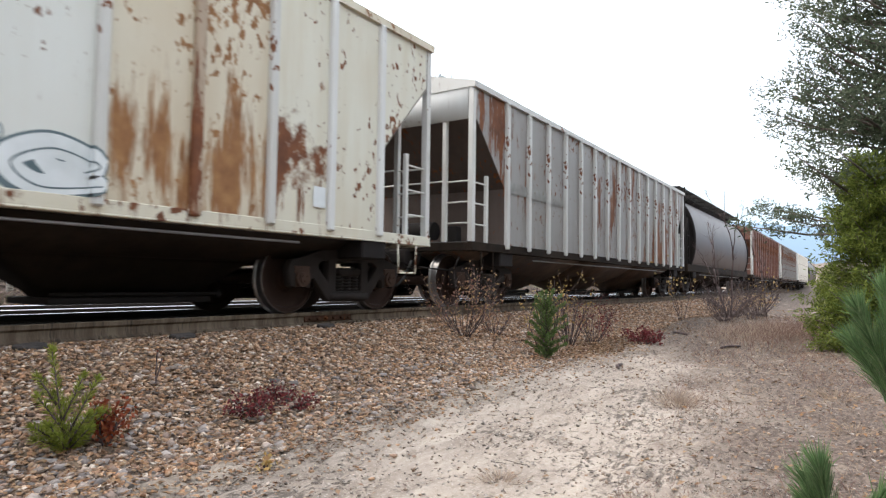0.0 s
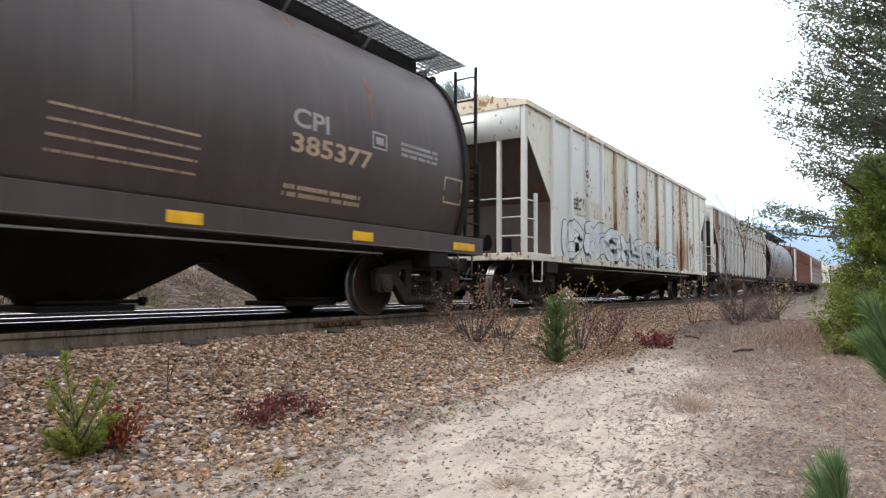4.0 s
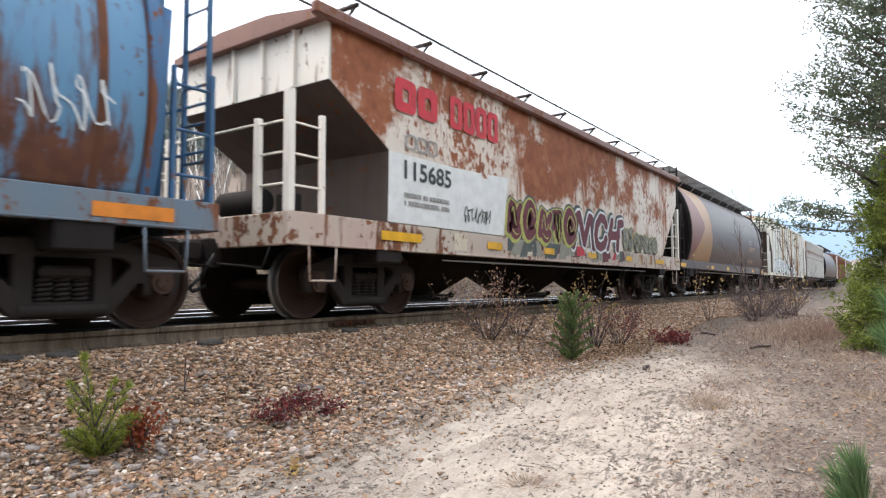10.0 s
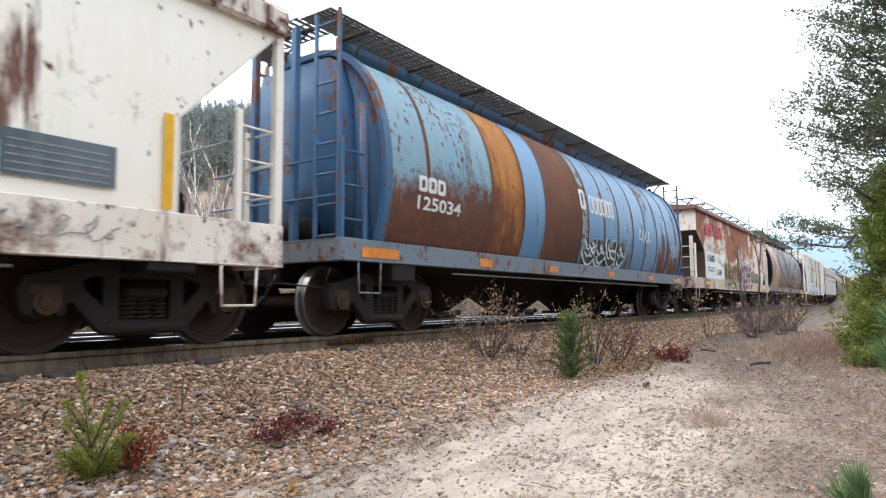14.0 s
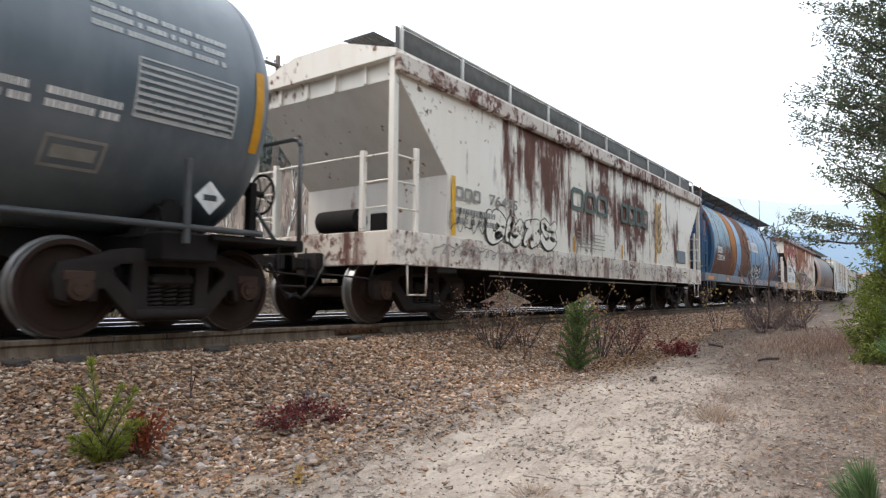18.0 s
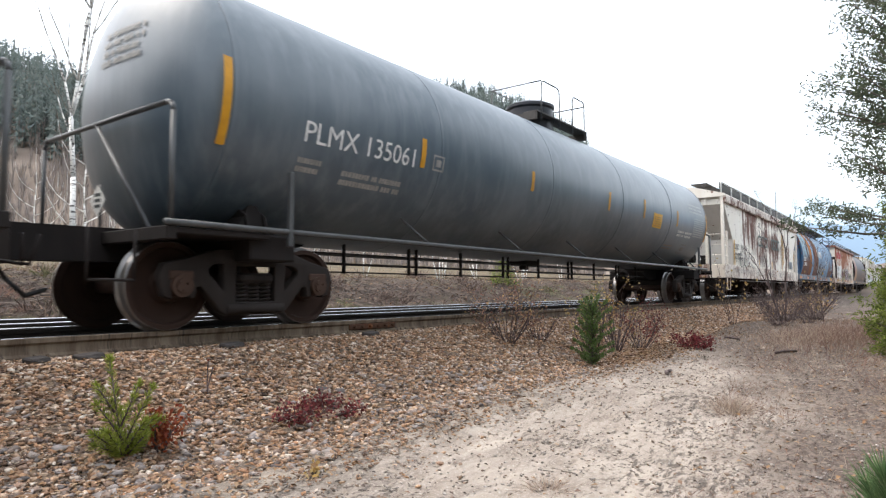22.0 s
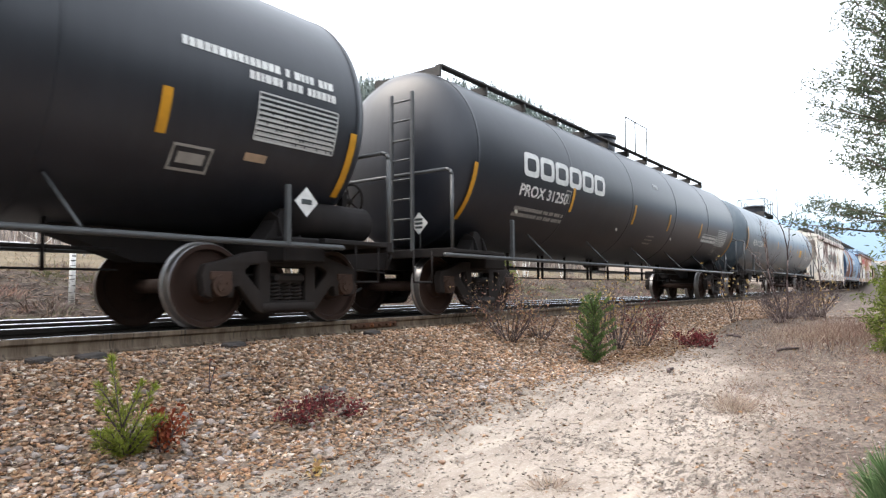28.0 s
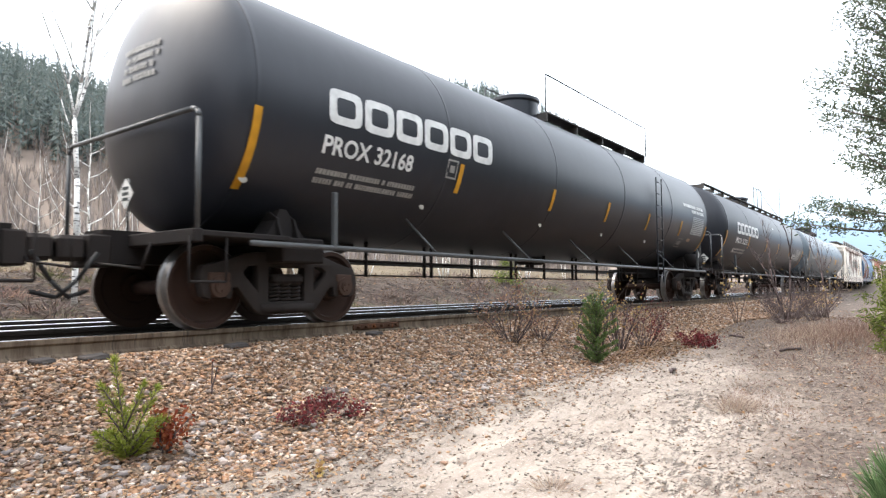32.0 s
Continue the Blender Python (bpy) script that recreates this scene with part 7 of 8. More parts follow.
def join(sets):
    vs, fs, o = [], [], 0
    for v, f in sets:
        vs.append(v)
        fs.append(f + o)
        o += len(v)
    return np.concatenate(vs), np.concatenate(fs)


def grass_patch(name, gx_, gy_, length, width, spread, material, label, cat="grass"):
    c = np.stack([gx_, gy_, ground_z(gx_, gy_) - 0.01], 1)
    v, f = blades(c, up_ways(len(gx_), spread), length, width)
    return tagged(arr(name, v, f, material), label, cat, kind="stuff")


# thin dry grass on the verge
M["pale_tuft"] = scattered("pale_dry_grass", (0.46, 0.365, 0.285), (0.38, 0.28, 0.225), (0.54, 0.44, 0.34), (0.30, 0.21, 0.175), thin=0.45)
n = 60000
px_ = near_x(n, 2.6, 24)
py_ = 0.55 + 0.16 * px_ - 4.6 * RNG.random(n) ** 1.1
ok = RNG.random(n) < 0.12 + 0.88 * patchy(px_, py_, 8, 1.4) ** 1.5
px_, py_ = px_[ok], py_[ok]
n = len(px_)
grass_patch("dry_grass", px_, py_, RNG.uniform(0.02, 0.10, n) * (0.5 + patchy(px_, py_, 9, 1.6)), RNG.uniform(0.0015, 0.0045, n), 0.9, M["red_grass"], "thin pinkish dry grass on the verge")
ok = RNG.random(n) < 0.35
px_, py_ = px_[ok], py_[ok] - 0.15
n = len(px_)
grass_patch("dry_grass", px_, py_, RNG.uniform(0.03, 0.13, n), RNG.uniform(0.0012, 0.003, n), 0.8, M["pale_tuft"], "pale straw-coloured dry grass on the verge")
n = 1700
px_ = RNG.normal(15.6, 1.6, n)
py_ = RNG.normal(1.9, 0.5, n)
grass_patch("dry_grass", px_, py_, RNG.uniform(0.10, 0.36, n), RNG.uniform(0.004, 0.009, n), 0.55, M["pale_tuft"], "tall tan dry grass beside bare shrubs")
n = 2600
px_ = RNG.normal(16.5, 2.2, n)
py_ = RNG.normal(1.35, 0.55, n)
grass_patch("dry_grass", px_, py_, RNG.uniform(0.10, 0.34, n), RNG.uniform(0.006, 0.012, n), 0.6, M["red_grass"], "tall reddish dry grass beside bare shrubs")


def stems_tree(bm, base, way, length, r, depth, rng, tips, split=3, spread=0.6, up=0.15, sides=5, keep=0.85):
    """A branching stem; ends are gathered in tips as (place, way)."""
    p, d = Vector(base), Vector(way).normalized()
    steps = 3
    for k in range(steps):
        q = p + d * length / steps
        tube(bm, p, q, r * (1 - 0.22 * k / steps), sides, r * (1 - 0.22 * (k + 1) / steps))
        p = q
        d = (d + Vector((rng.gauss(0, 0.10), rng.gauss(0, 0.10), rng.gauss(0, 0.05) + 0.03))).normalized()
        if depth > 0 and k < steps - 1 and rng.random() < 0.55:
            s = (d + Vector((rng.gauss(0, spread), rng.gauss(0, spread), rng.gauss(up, spread * 0.5)))).normalized()
            stems_tree(bm, p, s, length * rng.uniform(0.45, 0.7), r * 0.5, depth - 1, rng, tips, split, spread, up, max(3, sides - 1), keep)
    tips.append((p.copy(), d.copy()))
    if depth > 0:
        for _ in range(split):
            if rng.random() < keep:
                s = (d + Vector((rng.gauss(0, spread), rng.gauss(0, spread), rng.gauss(up, spread * 0.5)))).normalized()
                stems_tree(bm, p, s, length * rng.uniform(0.5, 0.8), r * 0.6, depth - 1, rng, tips, split, spread, up, max(3, sides - 1), keep)


def gz(x, y):
    return float(ground_z(x, y))


def needle_plant(name, label, x, y, stems, needle, width, material, per=260, cat="pine seedling", dens_w=0.9, stem_mat=None, spread=0.75):
    """A small conifer: bare stems, each thickly set with needles. stems: (from, to) in the plant's space."""
    ob = tagged(new(name), label, cat)
    ob.location = (x, y, gz(x, y) - 0.01)
    sets = []
    bm = bmesh.new()
    for a, b, k in stems:
        a, b = np.array(a, float), np.array(b, float)
        tube(bm, a, b, 0.008, 5, 0.004)
        n = int(per * k)
        u = RNG.random(n) ** dens_w
        c = a + (b - a) * u[:, None]
        ax = (b - a) / np.linalg.norm(b - a)
        d = RNG.normal(size=(n, 3))
        d -= (d @ ax)[:, None] * ax
        d /= np.linalg.norm(d, axis=1)[:, None]
        d = d * spread + ax * 0.75
        sets.append(blades(c, d, RNG.uniform(0.7, 1.1, n) * needle * (1.1 - 0.25 * u), np.full(n, width), 0.1))
        tipd = RNG.normal(0, 0.35, (n // 5, 3)) + ax
        sets.append(blades(np.repeat(b[None], n // 5, 0), tipd, RNG.uniform(0.6, 1.0, n // 5) * needle, np.full(n // 5, width), 0.0))
    v, f = join(sets)
    arr("foliage", v, f, material, ob)
    part("stem", bm, stem_mat or M["twig_bark"], ob)
    return ob


# pine seedling with a rust-red shrub beside it
needle_plant("pine_seedling", "bright green pine seedling growing in ballast", 2.02, 4.04,
             [((0, 0, 0), (-0.08, 0.05, 0.62), 1.0), ((0, 0, 0.12), (-0.16, 0.02, 0.36), 0.6), ((0, 0, 0.10), (0.17, 0.0, 0.42), 0.7), ((-0.03, 0, 0.2), (0.06, -0.05, 0.46), 0.6), ((0, 0, 0.04), (0.20, -0.06, 0.22), 0.7), ((0, 0, 0.04), (-0.20, -0.04, 0.20), 0.7), ((0, 0, 0.05), (0.06, -0.12, 0.24), 0.7), ((0, 0, 0.03), (-0.10, -0.10, 0.14), 0.7), ((-0.05, 0.03, 0.3), (-0.15, 0.05, 0.47), 0.4)] + [((0.02 * math.cos(k), 0.02 * math.sin(k), 0.03), (0.17 * math.cos(k * 1.9), 0.14 * math.sin(k * 1.9), 0.12 + 0.04 * (k % 5)), 0.6) for k in range(7)], 0.066, 0.0050, M["pine_green"], 270)


def leafy_shrub(name, label, x, y, w, h, n_stem, n_leaf, leaf, mat_leaf, mat_stem, seed, depth=1, lean=(0, 0), cat="shrub", leaf_top=0.0, spread=0.5):
    """A small shrub: branching stems with leaves along their ends."""
    rng = random.Random(seed)
    r = np.random.default_rng(seed)
    ob = tagged(new(name), label, cat)
    ob.location = (x, y, gz(x, y) - 0.01)
    tips = []
    bm = bmesh.new()
    for k in range(n_stem):
        a = rng.uniform(0, math.tau)
        b0 = Vector((math.cos(a) * w * 0.18 * rng.random(), math.sin(a) * w * 0.18 * rng.random(), 0))
        d = Vector((math.cos(a) * w * 0.5 + lean[0], math.sin(a) * w * 0.5 + lean[1], h * rng.uniform(0.55, 1.0)))
        stems_tree(bm, b0, d, d.length * 0.72, 0.006 if h < 0.8 else 0.009, depth, rng, tips, 2, spread, 0.1, 4)
    part("stem", bm, mat_stem, ob)
    pts = np.array([t[0] for t in tips])
    if n_leaf:
        pick = pts[r.integers(0, len(pts), n_leaf)] * np.stack([np.ones(n_leaf)] * 3, 1)
        pick = pick * (1 - 0.35 * r.random((n_leaf, 1)) * (1 - leaf_top)) + r.normal(0, leaf * 0.9, (n_leaf, 3))
        pick[:, 2] = np.abs(pick[:, 2])
        d = r.normal(size=(n_leaf, 3))
        v, f = blades(pick, d, r.uniform(0.6, 1.2, n_leaf) * leaf, r.uniform(0.45, 0.8, n_leaf) * leaf, 0.2)
        arr("foliage", v, f, mat_leaf, ob)
    return ob


leafy_shrub("shrub", "rust-red dying shrub beside the pine seedling", 2.24, 4.02, 0.18, 0.27, 7, 380, 0.035, M["rusty_leaf"], M["twig_bark"], 3)
leafy_shrub("low_shrub", "crimson low shrub on ballast stones", 3.44, 4.06, 0.44, 0.075, 12, 420, 0.030, M["crimson"], M["twig_bark"], 5)
leafy_shrub("low_shrub", "crimson low shrub on ballast stones", 3.68, 3.98, 0.42, 0.12, 12, 560, 0.030, M["crimson"], M["twig_bark"], 6)
leafy_shrub("leafy_sprout", "small yellow-leaved sprout on sand", 2.66, 2.98, 0.07, 0.07, 4, 26, 0.035, M["yellow_leaf"], M["twig_bark"], 7, 0)
leafy_shrub("dead_stalk", "thin dead upright stalk in ballast", 3.02, 4.70, 0.05, 0.50, 2, 8, 0.02, M["rusty_leaf"], M["twig_bark"], 8, 0)
# the clump in the middle distance: green bush, yellow-leaved saplings, reddish shrub
bush_stems = [((0, 0, 0), (0.02, 0.01, 0.98), 0.9)]
for k in range(40):
    z_ = 0.03 + 0.80 * (k / 40) ** 1.1
    r_ = 0.31 * math.sqrt(1 - (z_ / 1.02) ** 2) * (0.75 + 0.35 * math.sin(k * 5.3))
    bush_stems.append(((0, 0, z_), (r_ * math.cos(k * 2.4), r_ * math.sin(k * 2.4), z_ + 0.10 + 0.10 * abs(math.sin(k * 3.1))), 0.5))
needle_plant("evergreen_bush", "small dense green evergreen bush", 8.66, 3.86, bush_stems, 0.07, 0.008, M["juniper"], 240, "evergreen bush", 0.8)
leafy_shrub("leafy_sapling", "slender sapling with yellow autumn leaves", 9.25, 4.15, 0.55, 1.0, 13, 300, 0.038, M["yellow_leaf"], M["twig_bark"], 21, 1, leaf_top=0.6)
leafy_shrub("leafy_sapling", "slender sapling with yellow autumn leaves", 10.5, 4.25, 0.6, 1.15, 14, 230, 0.040, M["yellow_leaf"], M["twig_bark"], 22, 1, leaf_top=0.6)
leafy_shrub("shrub", "purplish brown twiggy shrub", 11.1, 4.05, 0.7, 0.75, 16, 500, 0.035, M["crimson"], M["twig_bark"], 23, 2)
leafy_shrub("shrub", "thin twiggy shrub with dusty pink and yellow leaves", 8.25, 5.02, 0.85, 0.72, 22, 700, 0.036, M["dusty_leaf"], M["twig_bark"], 24, 2, leaf_top=0.4)
leafy_shrub("shrub", "thin twiggy shrub with dusty pink leaves", 9.1, 4.95, 0.5, 0.45, 12, 120, 0.03, M["dusty_leaf"], M["twig_bark"], 25, 1)
leafy_shrub("low_shrub", "crimson low shrub on gravel", 11.6, 3.25, 0.55, 0.20, 9, 550, 0.05, M["crimson"], M["twig_bark"], 26)


def tuft(x, y, w, h, n, label, material=None, seed=0):
    r = np.random.default_rng(seed)
    ob = tagged(new("grass_tuft"), label, "grass tuft", "dry grass tufts")
    ob.location = (x, y, gz(x, y) - 0.01)
    c = r.normal(0, w * 0.3, (n, 3))
    c[:, 2] = 0
    d = c * 1.6 + r.normal(0, 0.18, (n, 3)) * h
    d[:, 2] = h
    v, f = blades(c, d, r.uniform(0.5, 1.1, n) * h, np.full(n, 0.0026), 0.25, r)
    arr("blade", v, f, material or M["dry_grass"], ob)
    return ob


tuft(6.10, 1.42, 0.27, 0.22, 420, "pinkish dry grass tuft on sand", M["pale_tuft"], 1)
tuft(3.25, 1.73, 0.17, 0.10, 200, "small brown dry grass tuft on sand", M["pale_tuft"], 2)
tuft(7.3, 0.2, 0.4, 0.16, 300, "pale dry grass tuft", None, 3)
tuft(5.9, 0.05, 0.3, 0.12, 200, "pale dry grass tuft", None, 4)
# dark rotten tie ends lying at the foot of the rail
for x, y, a, length in ((2.54, 5.72, 8, 0.22), (3.92, 5.68, -6, 0.22), (6.0, 5.72, 4, 0.2), (2.15, 5.76, 10, 0.16)):
    bm = bmesh.new()
    box(bm, -length / 2, length / 2, -0.07, 0.07, 0.0, 0.05, 0.012)
    box(bm, -length * 0.3, length * 0.42, -0.09, -0.03, 0.0, 0.035, 0.008)
    w_ = part("rotten_timber", bm, M["tie"], None)
    tagged(w_, "dark rotten timber scrap beside the rail", "timber", "rotten timber scraps")
    w_.matrix_basis = pose(x, y, gz(x, y) + 0.01, 4, -3, a)
# a piece of dead wood and a few sticks
for x, y, a, length in ((8.28, 2.66, 15, 0.42), (13.6, 3.1, 40, 0.6), (12.0, 1.9, -20, 0.6)):
    bm = bmesh.new()
    pipe(bm, [(-length / 2, 0, 0.03), (-length * 0.1, 0.02, 0.045), (length / 2, -0.02, 0.03)], 0.022, 7)
    st = part("fallen_branch", bm, M["twig_bark"], None)
    tagged(st, "short dead branch lying on sand", "branch", "fallen branches")
    st.matrix_basis = pose(x, y, gz(x, y) - 0.005, 0, 0, a)
# dark shrubs and a bare sapling farther along the verge
leafy_shrub("shrub", "dense bare greyish shrub by the track", 19.0, 3.15, 1.1, 0.75, 46, 0, 0.03, M["brush"], M["twig_bark"], 31, 2)
leafy_shrub("shrub", "dense bare greyish shrub by the track", 22.2, 3.5, 1.3, 0.95, 40, 60, 0.05, M["yellow_leaf"], M["twig_bark"], 32, 2)
leafy_shrub("shrub", "bare brown shrub with yellow leaves", 24.5, 3.0, 1.3, 1.05, 34, 60, 0.06, M["yellow_leaf"], M["twig_bark"], 33, 2)
leafy_shrub("shrub", "bare brown shrub with a few leaves", 20.5, 2.7, 0.9, 0.6, 26, 20, 0.05, M["yellow_leaf"], M["twig_bark"], 34, 2)
leafy_shrub("leafy_sapling", "thin sapling with yellow autumn leaves", 18.6, 4.2, 0.5, 1.7, 5, 55, 0.08, M["yellow_leaf"], M["twig_bark"], 35, 1, leaf_top=0.3)
leafy_shrub("leafy_sapling", "thin sapling with yellow autumn leaves", 23.0, 2.6, 0.5, 1.5, 6, 60, 0.08, M["yellow_leaf"], M["twig_bark"], 36, 1, leaf_top=0.3)


def bare_tree(name, label, x, y, h, r, mat, seed, depth=2, lean=(0, 0), stems=1, spread=0.45, cat="tree"):
    rng = random.Random(seed)
    ob = tagged(new(name), label, cat)
    ob.location = (x, y, gz(x, y) - 0.05)
    tips = []
    bm = bmesh.new()
    for k in range(stems):
        a = rng.uniform(0, math.tau)
        w = 0.0 if k == 0 else rng.uniform(0.2, 0.5)
        stems_tree(bm, (math.cos(a) * 0.1 * k, math.sin(a) * 0.1 * k, 0), (lean[0] + math.cos(a) * w, lean[1] + math.sin(a) * w, 1), h * 0.62 * (1 if k == 0 else rng.uniform(0.7, 0.95)), r, depth, rng, tips, 2, spread, 0.45, 6)
    part("trunk", bm, mat, ob)
    # fine twigs at the ends
    pts = np.array([t[0] for t in tips])
    ways = np.array([t[1] for t in tips])
    rr = np.random.default_rng(seed)
    m = 7
    c = np.repeat(pts, m, 0)
    d = np.repeat(ways, m, 0) + rr.normal(0, 0.5, (len(c), 3)) + np.array([0, 0, 0.3])
    v, f = blades(c, d, rr.uniform(0.06, 0.16, len(c)) * h, np.full(len(c), max(0.006, r * 0.12)), -0.05, rr)
    arr("twig", v, f, M["twig_bark"] if mat is not M["birch"] else M["brush"], ob)
    return ob


bare_tree("bare_sapling", "thin bare leafless sapling by the track", 21.0, 3.3, 2.9, 0.028, M["twig_bark"], 41, 2, (0.02, -0.05), 2, 0.35)
bare_tree("bare_sapling", "thin bare leafless sapling by the track", 23.5, 2.6, 2.5, 0.022, M["twig_bark"], 42, 2, (0.05, 0.1), 1, 0.35)


def conifer(name, label, x, y, h, base_r, whorls, per, material, seed, needle, width, tuft_n, start=0.12, droop=-0.1, gap=0.0, cat="tree", trunk_r=None, step=0.16, clump=0.5, bulge=0.75):
    """A conifer: tapered trunk, whorls of limbs, and needle tufts along each limb."""
    r = np.random.default_rng(seed)
    ob = tagged(new(name), label, cat)
    ob.location = (x, y, gz(x, y) - 0.05)
    bm = bmesh.new()
    tr = trunk_r or h * 0.016
    tube(bm, (0, 0, 0), (0, 0, h * 0.5), tr, 8, tr * 0.55)
    tube(bm, (0, 0, h * 0.5), (0.02, 0, h), tr * 0.55, 7, 0.008)
    part("trunk", bm, M["bark"], ob)
    bm = bmesh.new()
    cs, ds = [], []
    for k in range(whorls):
        u = start + (1 - start) * (k + r.random() * 0.7) / whorls
        L = base_r * (1 - u) ** bulge * r.uniform(0.7, 1.15) + 0.06
        for q in range(per):
            if r.random() < gap:
                continue
            a = r.uniform(0, math.tau)
            d = np.array([math.cos(a), math.sin(a), droop + 0.55 * u + r.normal(0, 0.10)])
            p0 = np.array([0, 0, h * u])
            p1 = p0 + d * L * 0.6
            p2 = p1 + (d + np.array([0, 0, 0.18])) * L * 0.4
            tube(bm, p0, p1, 0.005 + L * 0.010, 4, 0.004 + L * 0.006)
            tube(bm, p1, p2, 0.004 + L * 0.006, 4, 0.003)
            m = max(2, int(L / step))
            for j in range(m):
                w = 0.22 + 0.78 * (j + r.random()) / m
                c = p0 + (p1 - p0) * (w / 0.6) if w < 0.6 else p1 + (p2 - p1) * ((w - 0.6) / 0.4)
                side = np.array([-d[1], d[0], 0]) * r.choice([-1, 1]) * L * 0.30 * (1.1 - w) * r.uniform(0.2, 1.2)
                c = c + side + r.normal(0, 0.03, 3)
                cs.append(np.repeat(c[None], tuft_n, 0) + r.normal(0, needle * clump, (tuft_n, 3)))
                ds.append(d * 0.5 + r.normal(0, 0.62, (tuft_n, 3)))
    part("limb", bm, M["bark"], ob)
    c, d = np.concatenate(cs), np.concatenate(ds)
    v, f = blades(c, d, r.uniform(0.6, 1.1, len(c)) * needle, np.full(len(c), width), 0.1, r)
    arr("crown", v, f, material, ob)
    return ob


conifer("spruce_tree", "young bright green spruce at the verge", 12.7, -0.18, 3.3, 1.02, 34, 9, M["spruce_green"], 51, 0.10, 0.019, 15, 0.03, 0.10, step=0.07, bulge=0.55)
conifer("spruce_tree", "young bright green spruce at the verge", 14.6, -1.3, 3.6, 1.35, 24, 7, M["spruce_green"], 52, 0.09, 0.018, 12, 0.03, 0.05, step=0.1)
conifer("fir_tree", "tall open-crowned fir with grey-green foliage", 14.2, -1.1, 10.5, 3.9, 44, 9, M["fir_green"], 53, 0.090, 0.026, 26, 0.205, 0.0, 0.08, step=0.14, clump=0.85)
conifer("fir_tree", "tall open-crowned fir with grey-green foliage", 18.5, -2.2, 11.0, 3.4, 24, 7, M["fir_green"], 54, 0.13, 0.03, 12, 0.08, 0.0, 0.12, step=0.22, clump=0.75)


def sprig_pine(x, y, stems):
    return needle_plant("pine_sapling", "young pine with long soft green needles", x, y, stems, 0.19, 0.0045, M["sprig_green"], 260, "pine sapling", 0.8, None, 0.28)


sprig_pine(3.15, 0.10, [((0, 0, 0), (-0.03, 0.05, 0.30), 1.2), ((0, 0, 0.02), (0.05, 0.10, 0.22), 0.9), ((0, 0, 0.02), (0.06, -0.14, 0.18), 1.0), ((0, 0, 0.0), (-0.02, 0.08, 0.16), 0.7)])
sprig_pine(3.75, -0.12, [((0, 0, 0.45), (0.0, 0.02, 1.06), 1.5), ((0, 0, 0.62), (-0.03, 0.12, 0.96), 1.3), ((0, 0, 0.55), (0.05, 0.14, 0.80), 1.1), ((0, 0, 0.5), (0.1, -0.1, 0.85), 0.9), ((0, 0, 0.65), (0.03, -0.08, 1.0), 0.9), ((0, 0, 0), (0.0, 0.0, 0.45), 0.02)])


# ---- beyond the tracks: brush bank, dry field, birches, wooded hill, far ranges ----
n = 26000
bx = near_x(n, -6, 90)
by = RNG.uniform(13.2, 19.0, n)
grass_patch("brush", bx, by, RNG.uniform(0.05, 0.34, n) * (1 + bx / 90), RNG.uniform(0.005, 0.012, n) * (1 + bx / 60), 1.6, M["brush"], "tangled dead brush on the bank behind the tracks", "brush")
n = 9000
bx = near_x(n, -5, 80)
by = RNG.uniform(12.8, 18.5, n)
leaves("fallen_leaves", bx, by, RNG.uniform(0.04, 0.11, n) * (1 + bx / 60), M["leaf_litter"], "brown leaf litter on the brush bank", 0.03)
n = 6000
bx = near_x(n, -4, 80)
by = RNG.uniform(12.3, 14.2, n)
M["weed"] = scattered("low_weeds", (0.20, 0.165, 0.11), (0.26, 0.20, 0.14), (0.15, 0.135, 0.075), (0.24, 0.15, 0.11), thin=0.3)
grass_patch("weeds", bx, by, RNG.uniform(0.04, 0.18, n), RNG.uniform(0.006, 0.013, n), 0.9, M["weed"], "pale weeds along the second track", "weeds")


def bushes(name, n, x0, x1, y0, y1, size, material, label, seed, per=90):
    """Low tangled bushes, joined as stuff: each a cloud of short twigs round its middle."""
    r = np.random.default_rng(seed)
    cx, cy = near_x(n, x0, x1, r), r.uniform(y0, y1, n)
    w = r.uniform(0.5, 1.2, n) * size * (1 + cx / 120)
    base = np.stack([cx, cy, ground_z(cx, cy)], 1)
    c = np.repeat(base, per, 0)
    ww = np.repeat(w, per)[:, None]
    off = r.normal(0, 0.38, (n * per, 3)) * np.array([1, 1, 0.5])
    off[:, 2] = np.abs(off[:, 2])
    c = c + off * ww
    d = off * 0.8 + r.normal(0, 0.5, off.shape) + np.array([0, 0, 0.5])
    v, f = blades(c, d, r.uniform(0.25, 0.6, n * per) * ww[:, 0], r.uniform(0.02, 0.05, n * per) * ww[:, 0], 0.1, r)
    return tagged(arr(name, v, f, material), label, "bushes", kind="stuff")


M["dull_green"] = scattered("dull_green_twigs", (0.10, 0.105, 0.05), (0.14, 0.13, 0.065), (0.075, 0.08, 0.045), (0.15, 0.11, 0.07), thin=0.3)
n = 8000
bx = near_x(n, -4, 70)
by = RNG.uniform(13.2, 18.0, n)
sticks("dead_sticks", bx, by, RNG.uniform(0.15, 0.8, n), RNG.uniform(0.006, 0.018, n), M["twig"], "fallen sticks and bark on the bank", 0.25)
bushes("low_bushes", 190, -3, 80, 14.0, 19.0, 0.55, M["brush"], "low dark bare bushes on the bank", 71)
bushes("low_bushes", 60, -3, 80, 13.6, 18.0, 0.55, M["dull_green"], "dull green low bushes on the bank", 72)
bushes("low_bushes", 40, -3, 80, 13.4, 16.5, 0.5, M["red_grass"], "reddish brown dead fern clumps on the bank", 73)
n = 22000
bx = near_x(n, -6, 160)
by = 18.5 + 50 * RNG.random(n) ** 1.8
